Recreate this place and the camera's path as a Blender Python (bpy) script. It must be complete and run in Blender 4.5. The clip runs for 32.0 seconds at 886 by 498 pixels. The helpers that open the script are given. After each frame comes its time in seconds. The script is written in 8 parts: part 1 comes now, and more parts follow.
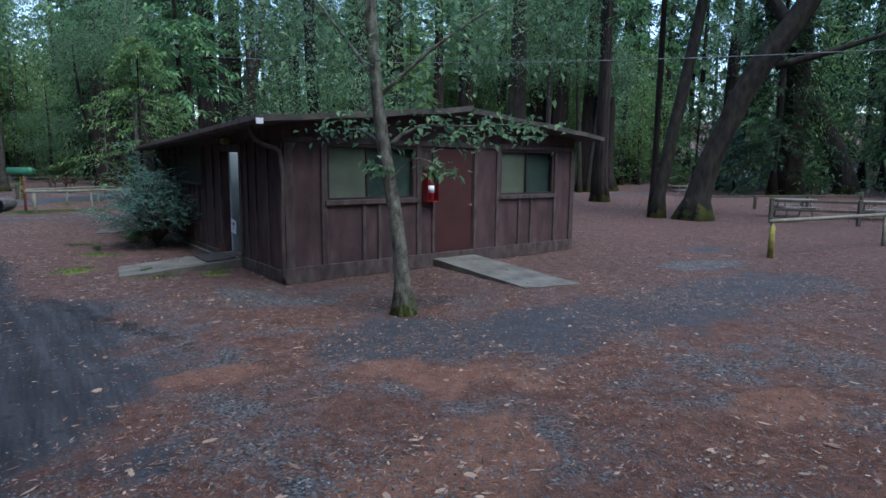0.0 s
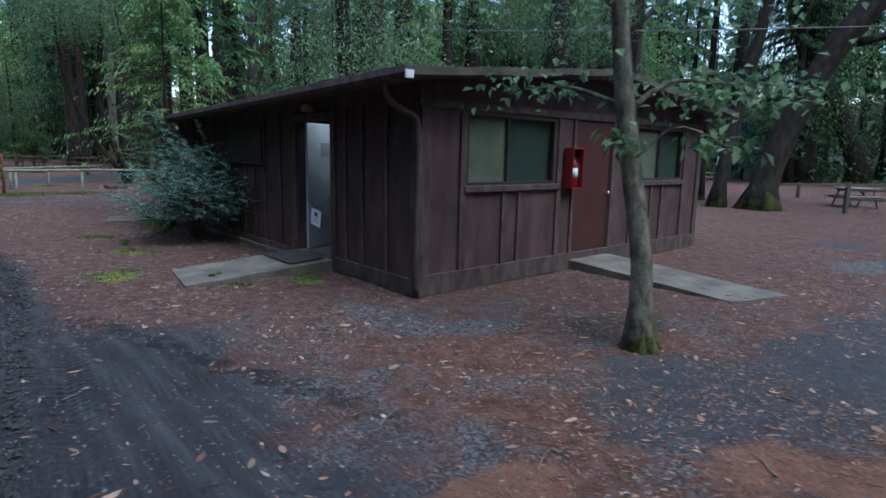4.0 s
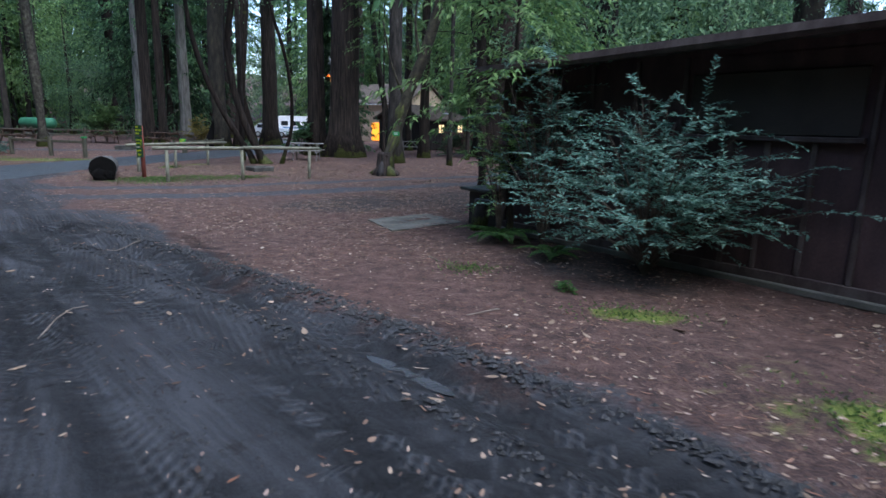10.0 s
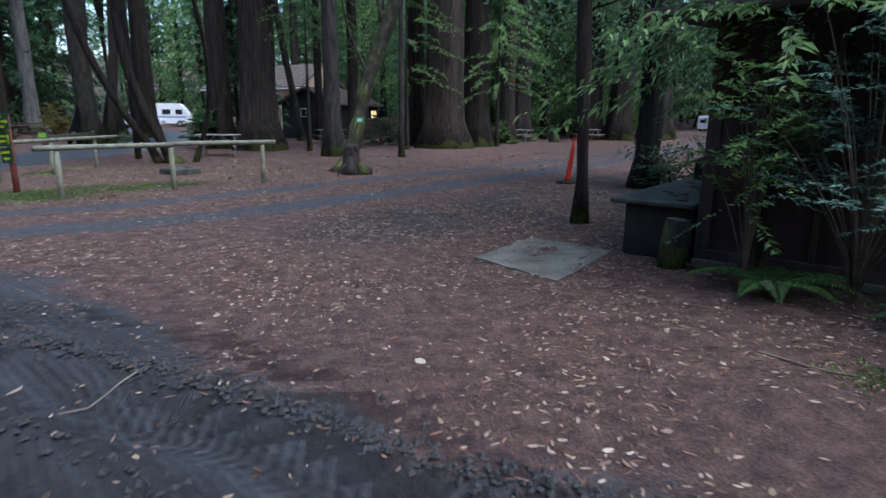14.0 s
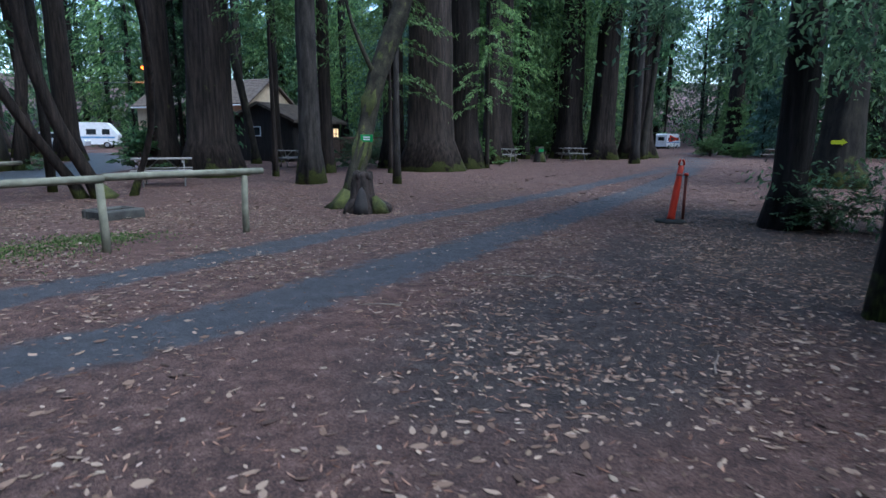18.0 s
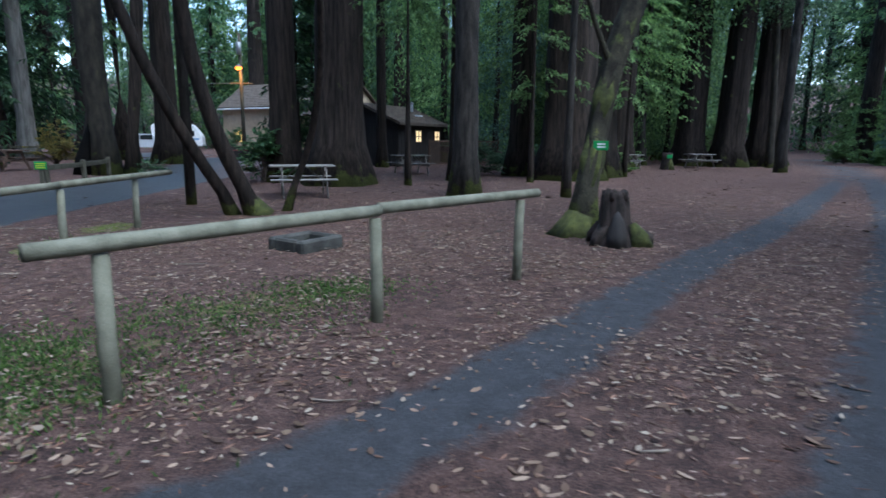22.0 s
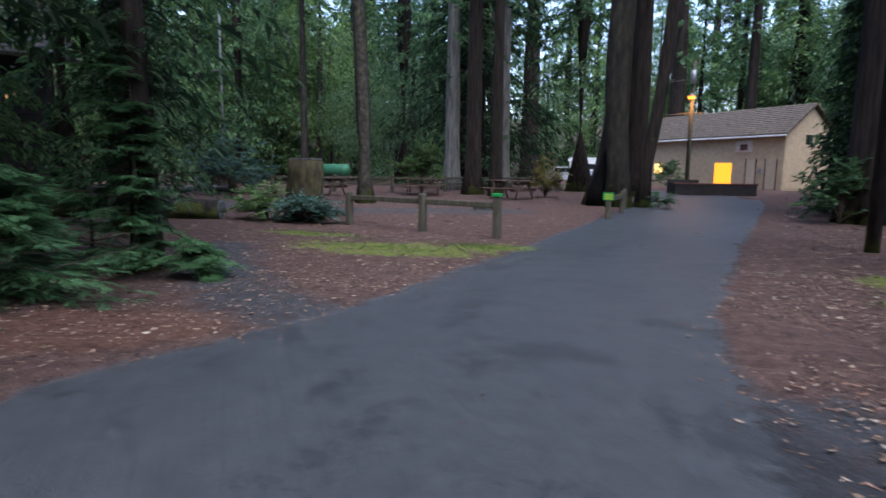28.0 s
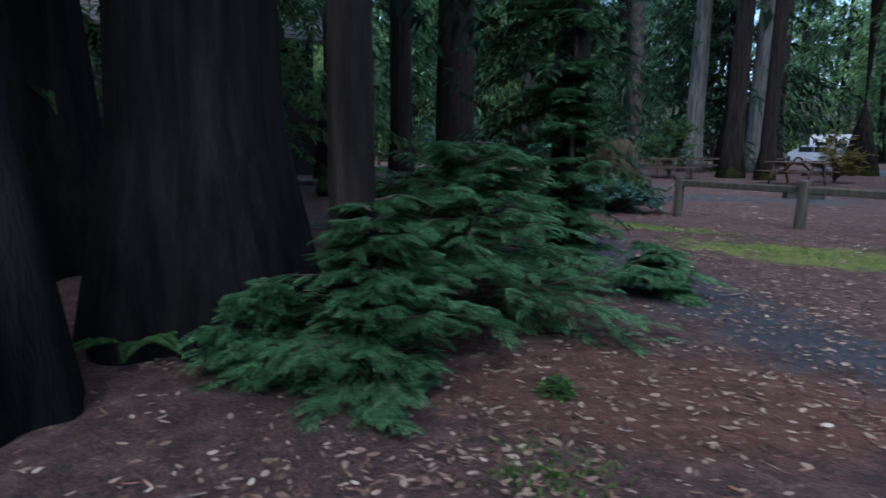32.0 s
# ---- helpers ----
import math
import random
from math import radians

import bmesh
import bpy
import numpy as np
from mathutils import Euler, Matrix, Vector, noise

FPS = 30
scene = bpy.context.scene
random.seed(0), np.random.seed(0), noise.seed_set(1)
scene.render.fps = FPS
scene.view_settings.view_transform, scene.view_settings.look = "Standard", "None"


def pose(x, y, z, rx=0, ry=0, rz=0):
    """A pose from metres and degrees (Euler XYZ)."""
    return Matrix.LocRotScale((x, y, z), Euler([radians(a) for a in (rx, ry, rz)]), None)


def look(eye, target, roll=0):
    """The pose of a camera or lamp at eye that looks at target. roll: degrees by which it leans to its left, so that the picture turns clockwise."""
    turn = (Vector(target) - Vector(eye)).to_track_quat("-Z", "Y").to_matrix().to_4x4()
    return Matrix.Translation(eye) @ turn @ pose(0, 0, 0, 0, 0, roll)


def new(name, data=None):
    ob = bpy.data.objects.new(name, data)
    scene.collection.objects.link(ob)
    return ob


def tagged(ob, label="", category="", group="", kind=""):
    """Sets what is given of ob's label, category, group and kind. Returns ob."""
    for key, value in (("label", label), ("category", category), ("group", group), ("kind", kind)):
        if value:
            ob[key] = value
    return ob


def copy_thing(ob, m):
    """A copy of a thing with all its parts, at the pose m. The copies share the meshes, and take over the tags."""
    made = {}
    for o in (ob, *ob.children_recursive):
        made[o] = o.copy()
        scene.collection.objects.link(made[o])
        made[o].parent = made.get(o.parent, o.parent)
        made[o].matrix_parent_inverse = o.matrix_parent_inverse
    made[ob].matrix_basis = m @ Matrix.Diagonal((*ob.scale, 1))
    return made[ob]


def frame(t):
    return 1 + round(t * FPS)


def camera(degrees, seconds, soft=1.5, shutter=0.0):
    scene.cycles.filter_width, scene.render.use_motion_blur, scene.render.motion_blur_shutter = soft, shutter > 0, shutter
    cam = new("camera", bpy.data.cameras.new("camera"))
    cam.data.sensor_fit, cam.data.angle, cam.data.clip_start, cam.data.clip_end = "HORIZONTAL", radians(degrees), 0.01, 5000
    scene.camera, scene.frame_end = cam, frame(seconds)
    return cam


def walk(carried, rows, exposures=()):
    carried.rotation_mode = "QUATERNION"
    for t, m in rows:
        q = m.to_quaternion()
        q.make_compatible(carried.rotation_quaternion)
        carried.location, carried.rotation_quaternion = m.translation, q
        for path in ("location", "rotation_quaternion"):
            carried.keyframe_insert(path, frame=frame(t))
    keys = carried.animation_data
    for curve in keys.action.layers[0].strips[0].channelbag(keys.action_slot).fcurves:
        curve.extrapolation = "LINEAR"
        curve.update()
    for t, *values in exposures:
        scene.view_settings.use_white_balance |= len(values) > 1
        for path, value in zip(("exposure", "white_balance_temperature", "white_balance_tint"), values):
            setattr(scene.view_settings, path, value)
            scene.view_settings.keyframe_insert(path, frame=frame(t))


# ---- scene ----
cam = camera(75.0, 32.0, 1.5, 0.4)
PATH = [
    (0, (0.929, 1.763, 1.803), (0.638, 3.722, 1.521), 0.5),
    (0.5, (0.967, 1.844, 1.766), (0.681, 3.805, 1.502), 0.5),
    (1, (0.855, 1.984, 1.726), (0.578, 3.947, 1.456), 0.7),
    (1.5, (0.548, 2.113, 1.71), (0.275, 4.077, 1.446), 1.3),
    (2, (0.17, 2.382, 1.7), (-0.069, 4.345, 1.404), 1.4),
    (2.5, (-0.356, 2.7, 1.703), (-0.57, 4.665, 1.401), 1.4),
    (4.5, (-2.409, 3.888, 1.648), (-2.581, 5.851, 1.305), 1.4),
    (5, (-3.055, 4.228, 1.638), (-3.216, 6.191, 1.291), 1.6),
    (5.5, (-3.585, 4.506, 1.619), (-3.746, 6.47, 1.274), 1.5),
    (6, (-4.23, 4.824, 1.612), (-4.399, 6.786, 1.262), 1.7),
    (6.5, (-4.825, 5.074, 1.601), (-5.035, 7.033, 1.257), 1.8),
    (7, (-5.434, 5.382, 1.51), (-5.651, 7.336, 1.141), 1.7),
    (7.5, (-6.02, 5.676, 1.513), (-6.263, 7.627, 1.145), 2.0),
    (8, (-6.493, 6.019, 1.47), (-6.741, 7.967, 1.093), 1.9),
    (8.5, (-7.059, 6.437, 1.466), (-7.311, 8.384, 1.082), 1.9),
    (9, (-7.516, 6.74, 1.448), (-7.766, 8.683, 1.047), 1.7),
    (9.5, (-8.065, 7.083, 1.422), (-8.303, 9.024, 1.004), 1.5),
    (10, (-8.555, 7.437, 1.413), (-8.792, 9.381, 1.006), 1.6),
    (10.5, (-8.995, 7.82, 1.339), (-9.214, 9.766, 0.93), 1.4),
    (11, (-9.416, 8.18, 1.32), (-9.631, 10.124, 0.904), 1.5),
    (11.5, (-9.731, 8.554, 1.296), (-9.898, 10.497, 0.851), 1.1),
    (12, (-10.188, 9.011, 1.319), (-10.293, 10.954, 0.858), 1.2),
    (12.5, (-10.546, 9.382, 1.312), (-10.624, 11.325, 0.847), 1.1),
    (13, (-10.946, 9.841, 1.327), (-10.964, 11.784, 0.854), 0.9),
    (13.5, (-11.273, 10.244, 1.341), (-11.254, 12.192, 0.888), 0.9),
    (14, (-11.582, 10.722, 1.318), (-11.403, 12.664, 0.873), 0.6),
    (14.5, (-11.88, 11.204, 1.3), (-11.624, 13.15, 0.92), 0.8),
    (16.5, (-12.477, 13.258, 1.225), (-12.116, 15.193, 0.873), 0.3),
    (17, (-12.653, 13.688, 1.205), (-12.303, 15.625, 0.851), 0.5),
    (17.5, (-12.77, 14.172, 1.194), (-12.402, 16.101, 0.811), 0.1),
    (18, (-12.995, 14.61, 1.261), (-12.619, 16.537, 0.88), 0.3),
    (18.5, (-13.172, 14.982, 1.292), (-12.769, 16.904, 0.913), 0.2),
    (19, (-13.408, 15.369, 1.318), (-12.994, 17.285, 0.92), 0.3),
    (19.5, (-13.679, 15.67, 1.326), (-13.273, 17.59, 0.941), 0.4),
    (20, (-13.919, 16.051, 1.309), (-13.516, 17.968, 0.907), 0.3),
    (20.5, (-14.259, 16.425, 1.322), (-13.867, 18.348, 0.936), 0.5),
    (21, (-14.563, 16.806, 1.315), (-14.21, 18.739, 0.943), 0.5),
    (21.5, (-14.95, 17.16, 1.307), (-14.629, 19.096, 0.919), 0.5),
    (22, (-15.353, 17.389, 1.297), (-15.156, 19.343, 0.923), 0.6),
    (22.5, (-15.785, 17.605, 1.289), (-15.661, 19.567, 0.924), 0.5),
    (23, (-16.327, 17.788, 1.281), (-16.338, 19.757, 0.93), 1.1),
    (23.5, (-16.707, 17.876, 1.261), (-16.96, 19.831, 0.927), 1.1),
    (24, (-17.17, 18.039, 1.203), (-17.554, 19.973, 0.865), 1.1),
    (24.5, (-17.654, 18.042, 1.208), (-18.206, 19.936, 0.881), 1.1),
    (25, (-18.091, 18.081, 1.2), (-18.73, 19.947, 0.87), 1.1),
    (25.5, (-18.43, 18.111, 1.268), (-19.149, 19.946, 0.929), 1.2),
    (27.5, (-20.195, 18.326, 1.195), (-21.06, 20.107, 0.91), 1.1),
    (28, (-20.668, 18.264, 1.174), (-21.603, 20.011, 0.899), 0.7),
    (28.5, (-21.068, 18.279, 1.166), (-22.15, 19.94, 0.902), 0.8),
    (29, (-21.513, 18.381, 1.167), (-22.631, 20.01, 0.856), 0.6),
    (29.5, (-21.931, 18.369, 1.156), (-23.128, 19.94, 0.846), 0.7),
    (30, (-22.301, 18.387, 1.124), (-23.539, 19.919, 0.774), 0.7),
    (30.5, (-22.766, 18.37, 1.138), (-24.021, 19.883, 0.768), 1.0),
    (31, (-23.116, 18.277, 1.155), (-24.405, 19.764, 0.798), 1.2),
    (31.5, (-23.479, 18.181, 1.137), (-24.798, 19.641, 0.779), 1.0),
    (32, (-23.873, 18.017, 1.142), (-25.265, 19.409, 0.792), 0.6),
]
EXPO = [(0.0, 1.6, 6050, 9), (2.5, 1.6, 6050, 10), (6.0, 1.75, 6050, 9), (13.0, 1.87, 6150, 10), (18.0, 1.82, 5650, 6), (21.0, 1.8, 5750, 4), (25.0, 1.7, 5900, 10), (28.0, 1.8, 6450, 15), (30.0, 1.7, 6350, 14), (31.0, 1.6, 6050, 13), (32.0, 1.5, 5650, 11)]
walk(cam, [(t, look(eye, target, roll)) for t, eye, target, roll in PATH], EXPO)

# ---- world, sun, exposure ----
world = bpy.data.worlds.new("world")
scene.world = world
world.use_nodes = True
wn = world.node_tree.nodes
sky = wn.new("ShaderNodeTexSky")
sky.sky_type, sky.sun_disc = "NISHITA", False
sky.sun_elevation, sky.sun_rotation = radians(60), radians(135)
sky.air_density, sky.dust_density, sky.ozone_density = 1.0, 1.5, 2.0
wn["Background"].inputs["Strength"].default_value = 0.15
world.node_tree.links.new(sky.outputs[0], wn["Background"].inputs["Color"])
sun = new("sun", bpy.data.lights.new("sun", "SUN"))
sun.data.energy, sun.data.angle, sun.data.color = 1.0, radians(50), (0.88, 0.96, 1.0)
sun.matrix_world = look((0, 0, 24.5), (-10.0, 10.0, 0))

# ---- helpers of this scene ----
rng = np.random.default_rng(7)


def mat(name, a, b=None, scale=6.0, rough=0.85, bump=0.3, fine=60.0, metal=0.0, stretch=(1, 1, 1), c=None, spec=0.3, rand=0.0, moss=0.0, turn=0.0):
    """A surface of two or three colours mixed by coarse and fine noise, with relief."""
    m = bpy.data.materials.new(name)
    m.use_nodes = True
    n, l = m.node_tree.nodes, m.node_tree.links
    p = n["Principled BSDF"]
    b = b or tuple(0.6 * v for v in a)
    tc = n.new("ShaderNodeTexCoord")
    mp = n.new("ShaderNodeMapping")
    mp.inputs["Scale"].default_value = stretch
    mr0 = n.new("ShaderNodeMapping")
    mr0.inputs["Rotation"].default_value = (0, 0, radians(turn))
    l.new(tc.outputs["Object"], mr0.inputs[0]), l.new(mr0.outputs[0], mp.inputs[0])
    n1, n2 = n.new("ShaderNodeTexNoise"), n.new("ShaderNodeTexNoise")
    n1.inputs["Scale"].default_value, n1.inputs["Detail"].default_value = scale, 6
    n2.inputs["Scale"].default_value, n2.inputs["Detail"].default_value = fine, 3
    l.new(mp.outputs[0], n1.inputs["Vector"]), l.new(mp.outputs[0], n2.inputs["Vector"])
    ramp = n.new("ShaderNodeValToRGB")
    ramp.color_ramp.elements[0].position, ramp.color_ramp.elements[0].color = 0.36, (*b, 1)
    ramp.color_ramp.elements[1].position, ramp.color_ramp.elements[1].color = 0.64, (*a, 1)
    if c:
        e = ramp.color_ramp.elements.new(0.8)
        e.color = (*c, 1)
    mx = n.new("ShaderNodeMath")
    mx.operation = "MULTIPLY_ADD"
    mx.inputs[1].default_value = 0.35
    l.new(n2.outputs[0], mx.inputs[0])
    sub = n.new("ShaderNodeMath")
    sub.operation = "MULTIPLY_ADD"
    sub.inputs[1].default_value, sub.inputs[2].default_value = 0.9, -0.125
    l.new(n1.outputs[0], sub.inputs[0]), l.new(sub.outputs[0], mx.inputs[2])
    l.new(mx.outputs[0], ramp.inputs[0])
    out = ramp.outputs[0]
    if rand:
        oi = n.new("ShaderNodeObjectInfo")
        hs = n.new("ShaderNodeHueSaturation")
        mr = n.new("ShaderNodeMapRange")
        mr.inputs[3].default_value, mr.inputs[4].default_value = 1 - rand, 1 + rand
        l.new(oi.outputs["Random"], mr.inputs[0]), l.new(mr.outputs[0], hs.inputs["Value"]), l.new(out, hs.inputs["Color"])
        out = hs.outputs[0]
    if moss:
        sx = n.new("ShaderNodeSeparateXYZ")
        l.new(tc.outputs["Object"], sx.inputs[0])
        low = n.new("ShaderNodeMapRange")
        low.inputs[1].default_value, low.inputs[2].default_value = 0.0, 0.9 * moss
        low.inputs[3].default_value, low.inputs[4].default_value = 0.22, -0.12
        l.new(sx.outputs[2], low.inputs[0])
        n3 = n.new("ShaderNodeTexNoise")
        n3.inputs["Scale"].default_value, n3.inputs["Detail"].default_value = 2.6, 7
        l.new(tc.outputs["Object"], n3.inputs["Vector"])
        ad = n.new("ShaderNodeMath")
        l.new(n3.outputs[0], ad.inputs[0]), l.new(low.outputs[0], ad.inputs[1])
        cover = n.new("ShaderNodeMapRange")
        cover.interpolation_type = "SMOOTHSTEP"
        cover.inputs[1].default_value, cover.inputs[2].default_value = 0.55, 0.68
        l.new(ad.outputs[0], cover.inputs[0])
        tint = n.new("ShaderNodeValToRGB")
        tint.color_ramp.elements[0].position, tint.color_ramp.elements[0].color = 0.35, (0.035, 0.042, 0.013, 1)
        tint.color_ramp.elements[1].position, tint.color_ramp.elements[1].color = 0.7, (0.11, 0.13, 0.03, 1)
        l.new(n2.outputs[0], tint.inputs[0])
        mm = n.new("ShaderNodeMix")
        mm.data_type = "RGBA"
        l.new(cover.outputs[0], mm.inputs["Factor"]), l.new(out, mm.inputs["A"]), l.new(tint.outputs[0], mm.inputs["B"])
        out = mm.outputs["Result"]
    l.new(out, p.inputs["Base Color"])
    p.inputs["Roughness"].default_value, p.inputs["Metallic"].default_value = rough, metal
    p.inputs["Specular IOR Level"].default_value = spec
    if bump:
        bn = n.new("ShaderNodeBump")
        bn.inputs["Strength"].default_value, bn.inputs["Distance"].default_value = bump, 0.03
        l.new(mx.outputs[0], bn.inputs["Height"]), l.new(bn.outputs[0], p.inputs["Normal"])
    return m


def leafy(name, a, b, c, rough=0.5, through_light=0.45):
    """Foliage: each leaf has its own tint, and light comes through it."""
    m = bpy.data.materials.new(name)
    m.use_nodes = True
    n, l = m.node_tree.nodes, m.node_tree.links
    p = n["Principled BSDF"]
    geo = n.new("ShaderNodeNewGeometry")
    ramp = n.new("ShaderNodeValToRGB")
    ramp.color_ramp.elements[0].color, ramp.color_ramp.elements[1].color = (*(0.6 * v for v in b), 1), (*(1.25 * v for v in c), 1)
    ramp.color_ramp.elements.new(0.5).color = (*a, 1)
    oi = n.new("ShaderNodeObjectInfo")
    hs = n.new("ShaderNodeHueSaturation")
    mr = n.new("ShaderNodeMapRange")
    mr.inputs[3].default_value, mr.inputs[4].default_value = 0.7, 1.3
    l.new(geo.outputs["Random Per Island"], ramp.inputs[0])
    l.new(oi.outputs["Random"], mr.inputs[0]), l.new(mr.outputs[0], hs.inputs["Value"]), l.new(ramp.outputs[0], hs.inputs["Color"])
    l.new(hs.outputs[0], p.inputs["Base Color"])
    p.inputs["Roughness"].default_value = rough
    p.inputs["Specular IOR Level"].default_value = 0.25
    tr = n.new("ShaderNodeBsdfTranslucent")
    l.new(hs.outputs[0], tr.inputs[0])
    mixs = n.new("ShaderNodeMixShader")
    mixs.inputs[0].default_value = through_light
    l.new(p.outputs[0], mixs.inputs[1]), l.new(tr.outputs[0], mixs.inputs[2])
    l.new(mixs.outputs[0], n["Material Output"].inputs[0])
    return m


def glow(name, colour, strength):
    m = bpy.data.materials.new(name)
    m.use_nodes = True
    p = m.node_tree.nodes["Principled BSDF"]
    p.inputs["Base Color"].default_value = (*colour, 1)
    p.inputs["Emission Color"].default_value = (*colour, 1)
    p.inputs["Emission Strength"].default_value = strength
    return m


def mesh_of(name, verts, faces, material, smooth=False):
    me = bpy.data.meshes.new(name)
    me.from_pydata(np.asarray(verts, float).tolist(), [], faces.tolist() if hasattr(faces, "tolist") else faces)
    me.materials.append(material)
    if smooth:
        me.polygons.foreach_set("use_smooth", np.ones(len(me.polygons), bool))
    me.update()
    return me


def part(name, data, material=None, parent=None, label="", m=None):
    """Links a bmesh or mesh as one object under a thing or a part."""
    if isinstance(data, bmesh.types.BMesh):
        me = bpy.data.meshes.new(name)
        data.to_mesh(me)
        data.free()
        me.materials.append(material)
        data = me
    ob = new(name, data)
    if parent is not None:
        ob.parent = parent
    if m is not None:
        ob.matrix_basis = m
    if label:
        ob["label"] = label
    return ob


def thing(name, m, label, category, group="", kind=""):
    ob = new(name)
    ob.empty_display_size = 0.2
    ob.matrix_basis = m
    return tagged(ob, label, category, group, kind)


def slab(x0, x1, y0, y1, z0, z1, bevel=0.008):
    """A box with softened edges, as a bmesh."""
    bm = bmesh.new()
    bmesh.ops.create_cube(bm, size=1)
    for v in bm.verts:
        v.co = ((x0 + x1) / 2 + v.co.x * (x1 - x0), (y0 + y1) / 2 + v.co.y * (y1 - y0), (z0 + z1) / 2 + v.co.z * (z1 - z0))
    if bevel:
        bevel = min(bevel, 0.3 * min(abs(x1 - x0), abs(y1 - y0), abs(z1 - z0)))
        bmesh.ops.bevel(bm, geom=bm.edges[:], offset=bevel, segments=1, affect="EDGES")
    return bm


def tube(points, radii, sides=12, flute=0.0, seed=0, cap=True, rough=0.0):
    """Verts and faces of a round bar along points; flute: furrows along it."""
    pts, r = np.array(points, float), np.array(radii, float)
    gen = np.random.default_rng(seed + 11)
    tang = np.gradient(pts, axis=0)
    tang /= np.linalg.norm(tang, axis=1)[:, None]
    ref = np.array([1.0, 0, 0]) if abs(tang[0][0]) < 0.8 else np.array([0, 1.0, 0])
    a = np.arange(sides) * 2 * math.pi / sides
    prof = 1 + flute * (0.5 * np.sin(a * 5 + seed) + 0.5 * np.sin(a * 9 + 2 * seed) + 0.6 * gen.standard_normal(sides) * 0.5)
    verts = []
    for i, (p, t) in enumerate(zip(pts, tang)):
        e1 = np.cross(t, ref)
        e1 /= np.linalg.norm(e1)
        e2 = np.cross(t, e1)
        rr = r[i] * (prof + rough * gen.standard_normal(sides))
        verts.append(p + rr[:, None] * (np.cos(a)[:, None] * e1 + np.sin(a)[:, None] * e2))
    k = len(pts)
    faces = [[i * sides + j, i * sides + (j + 1) % sides, (i + 1) * sides + (j + 1) % sides, (i + 1) * sides + j] for i in range(k - 1) for j in range(sides)]
    if cap:
        faces += [list(range(sides))[::-1], [(k - 1) * sides + j for j in range(sides)]]
    return np.concatenate(verts), faces


def rod(name, points, radii, material, parent=None, label="", sides=12, flute=0.0, seed=0, smooth=True, rough=0.0):
    v, f = tube(points, radii, sides, flute, seed, True, rough)
    return part(name, mesh_of(name, v, f, material, smooth), None, parent, label)


def curve_through(points, steps=14):
    """Points on a smooth line through the given ones (x, y, z, radius)."""
    p = np.array(points, float)
    t = np.r_[0, np.cumsum(np.linalg.norm(np.diff(p[:, :3], axis=0), axis=1))]
    s = np.linspace(0, t[-1], steps)
    d = np.gradient(p, t, axis=0) if len(p) > 2 else np.repeat((p[1:] - p[:-1]) / t[-1], 2, 0)
    out = []
    for v in s:
        i = min(max(np.searchsorted(t, v) - 1, 0), len(t) - 2)
        h = t[i + 1] - t[i]
        u = (v - t[i]) / h
        out.append((1 + 2 * u) * (1 - u) ** 2 * p[i] + u * (1 - u) ** 2 * h * d[i] + u * u * (3 - 2 * u) * p[i + 1] + u * u * (u - 1) * h * d[i + 1])
    return np.array(out)


def unit(v):
    return v / (np.linalg.norm(v, axis=-1, keepdims=True) + 1e-9)


def leaves(centres, along, normal, length, width, sag=0.12):
    """Folded, pointed leaves: six corners each, as two quads."""
    along, normal = unit(along), unit(normal - (normal * unit(along)).sum(-1, keepdims=True) * unit(along))
    side = np.cross(along, normal)
    L, W = np.broadcast_to(length, len(centres))[:, None], np.broadcast_to(width, len(centres))[:, None]
    a = centres
    b = centres + along * L * 0.42 + side * W / 2 + normal * W * 0.18
    c = centres + along * L * 0.42 - side * W / 2 + normal * W * 0.18
    d = centres + along * L - normal * L * sag
    verts = np.stack([a, b, d, c], 1).reshape(-1, 3)
    n = np.arange(len(centres))[:, None] * 4
    return verts, np.concatenate([n + [0, 1, 2], n + [0, 2, 3]], 0)


def joined(pieces):
    vs, fs, k = [], [], 0
    for v, f in pieces:
        vs.append(v), fs.append(np.asarray(f) + k)
        k += len(v)
    return np.concatenate(vs), np.concatenate(fs)


def vec(n):
    return unit(rng.standard_normal((n, 3)))


def clump_crown(rx, ry, rz, clumps, per, size, spread=0.7, hollow=0.5):
    """Leaves of a broadleaf crown: clumps of pointed leaves through an uneven egg, about its middle."""
    if size > 0.15:
        per, size, clumps = int(per * 1.5), size * 0.62, int(clumps * 1.5)
    c = vec(clumps) * (hollow + (1 - hollow) * rng.random((clumps, 1)) ** 0.5) * (0.75 + 0.35 * rng.random((clumps, 1)))
    c *= np.array([rx, ry, rz])
    at = np.repeat(c, per, 0) + rng.standard_normal((clumps * per, 3)) * spread * np.array([1, 1, 0.55])
    out = np.repeat(unit(c + 1e-6), per, 0)
    along = unit(out * 0.5 + vec(len(at)) * 0.9 + [0, 0, -0.25])
    return leaves(at, along, vec(len(at)) * 0.7 + [0, 0, 0.9], size * (0.6 + 0.8 * rng.random(len(at))), size * 0.42)


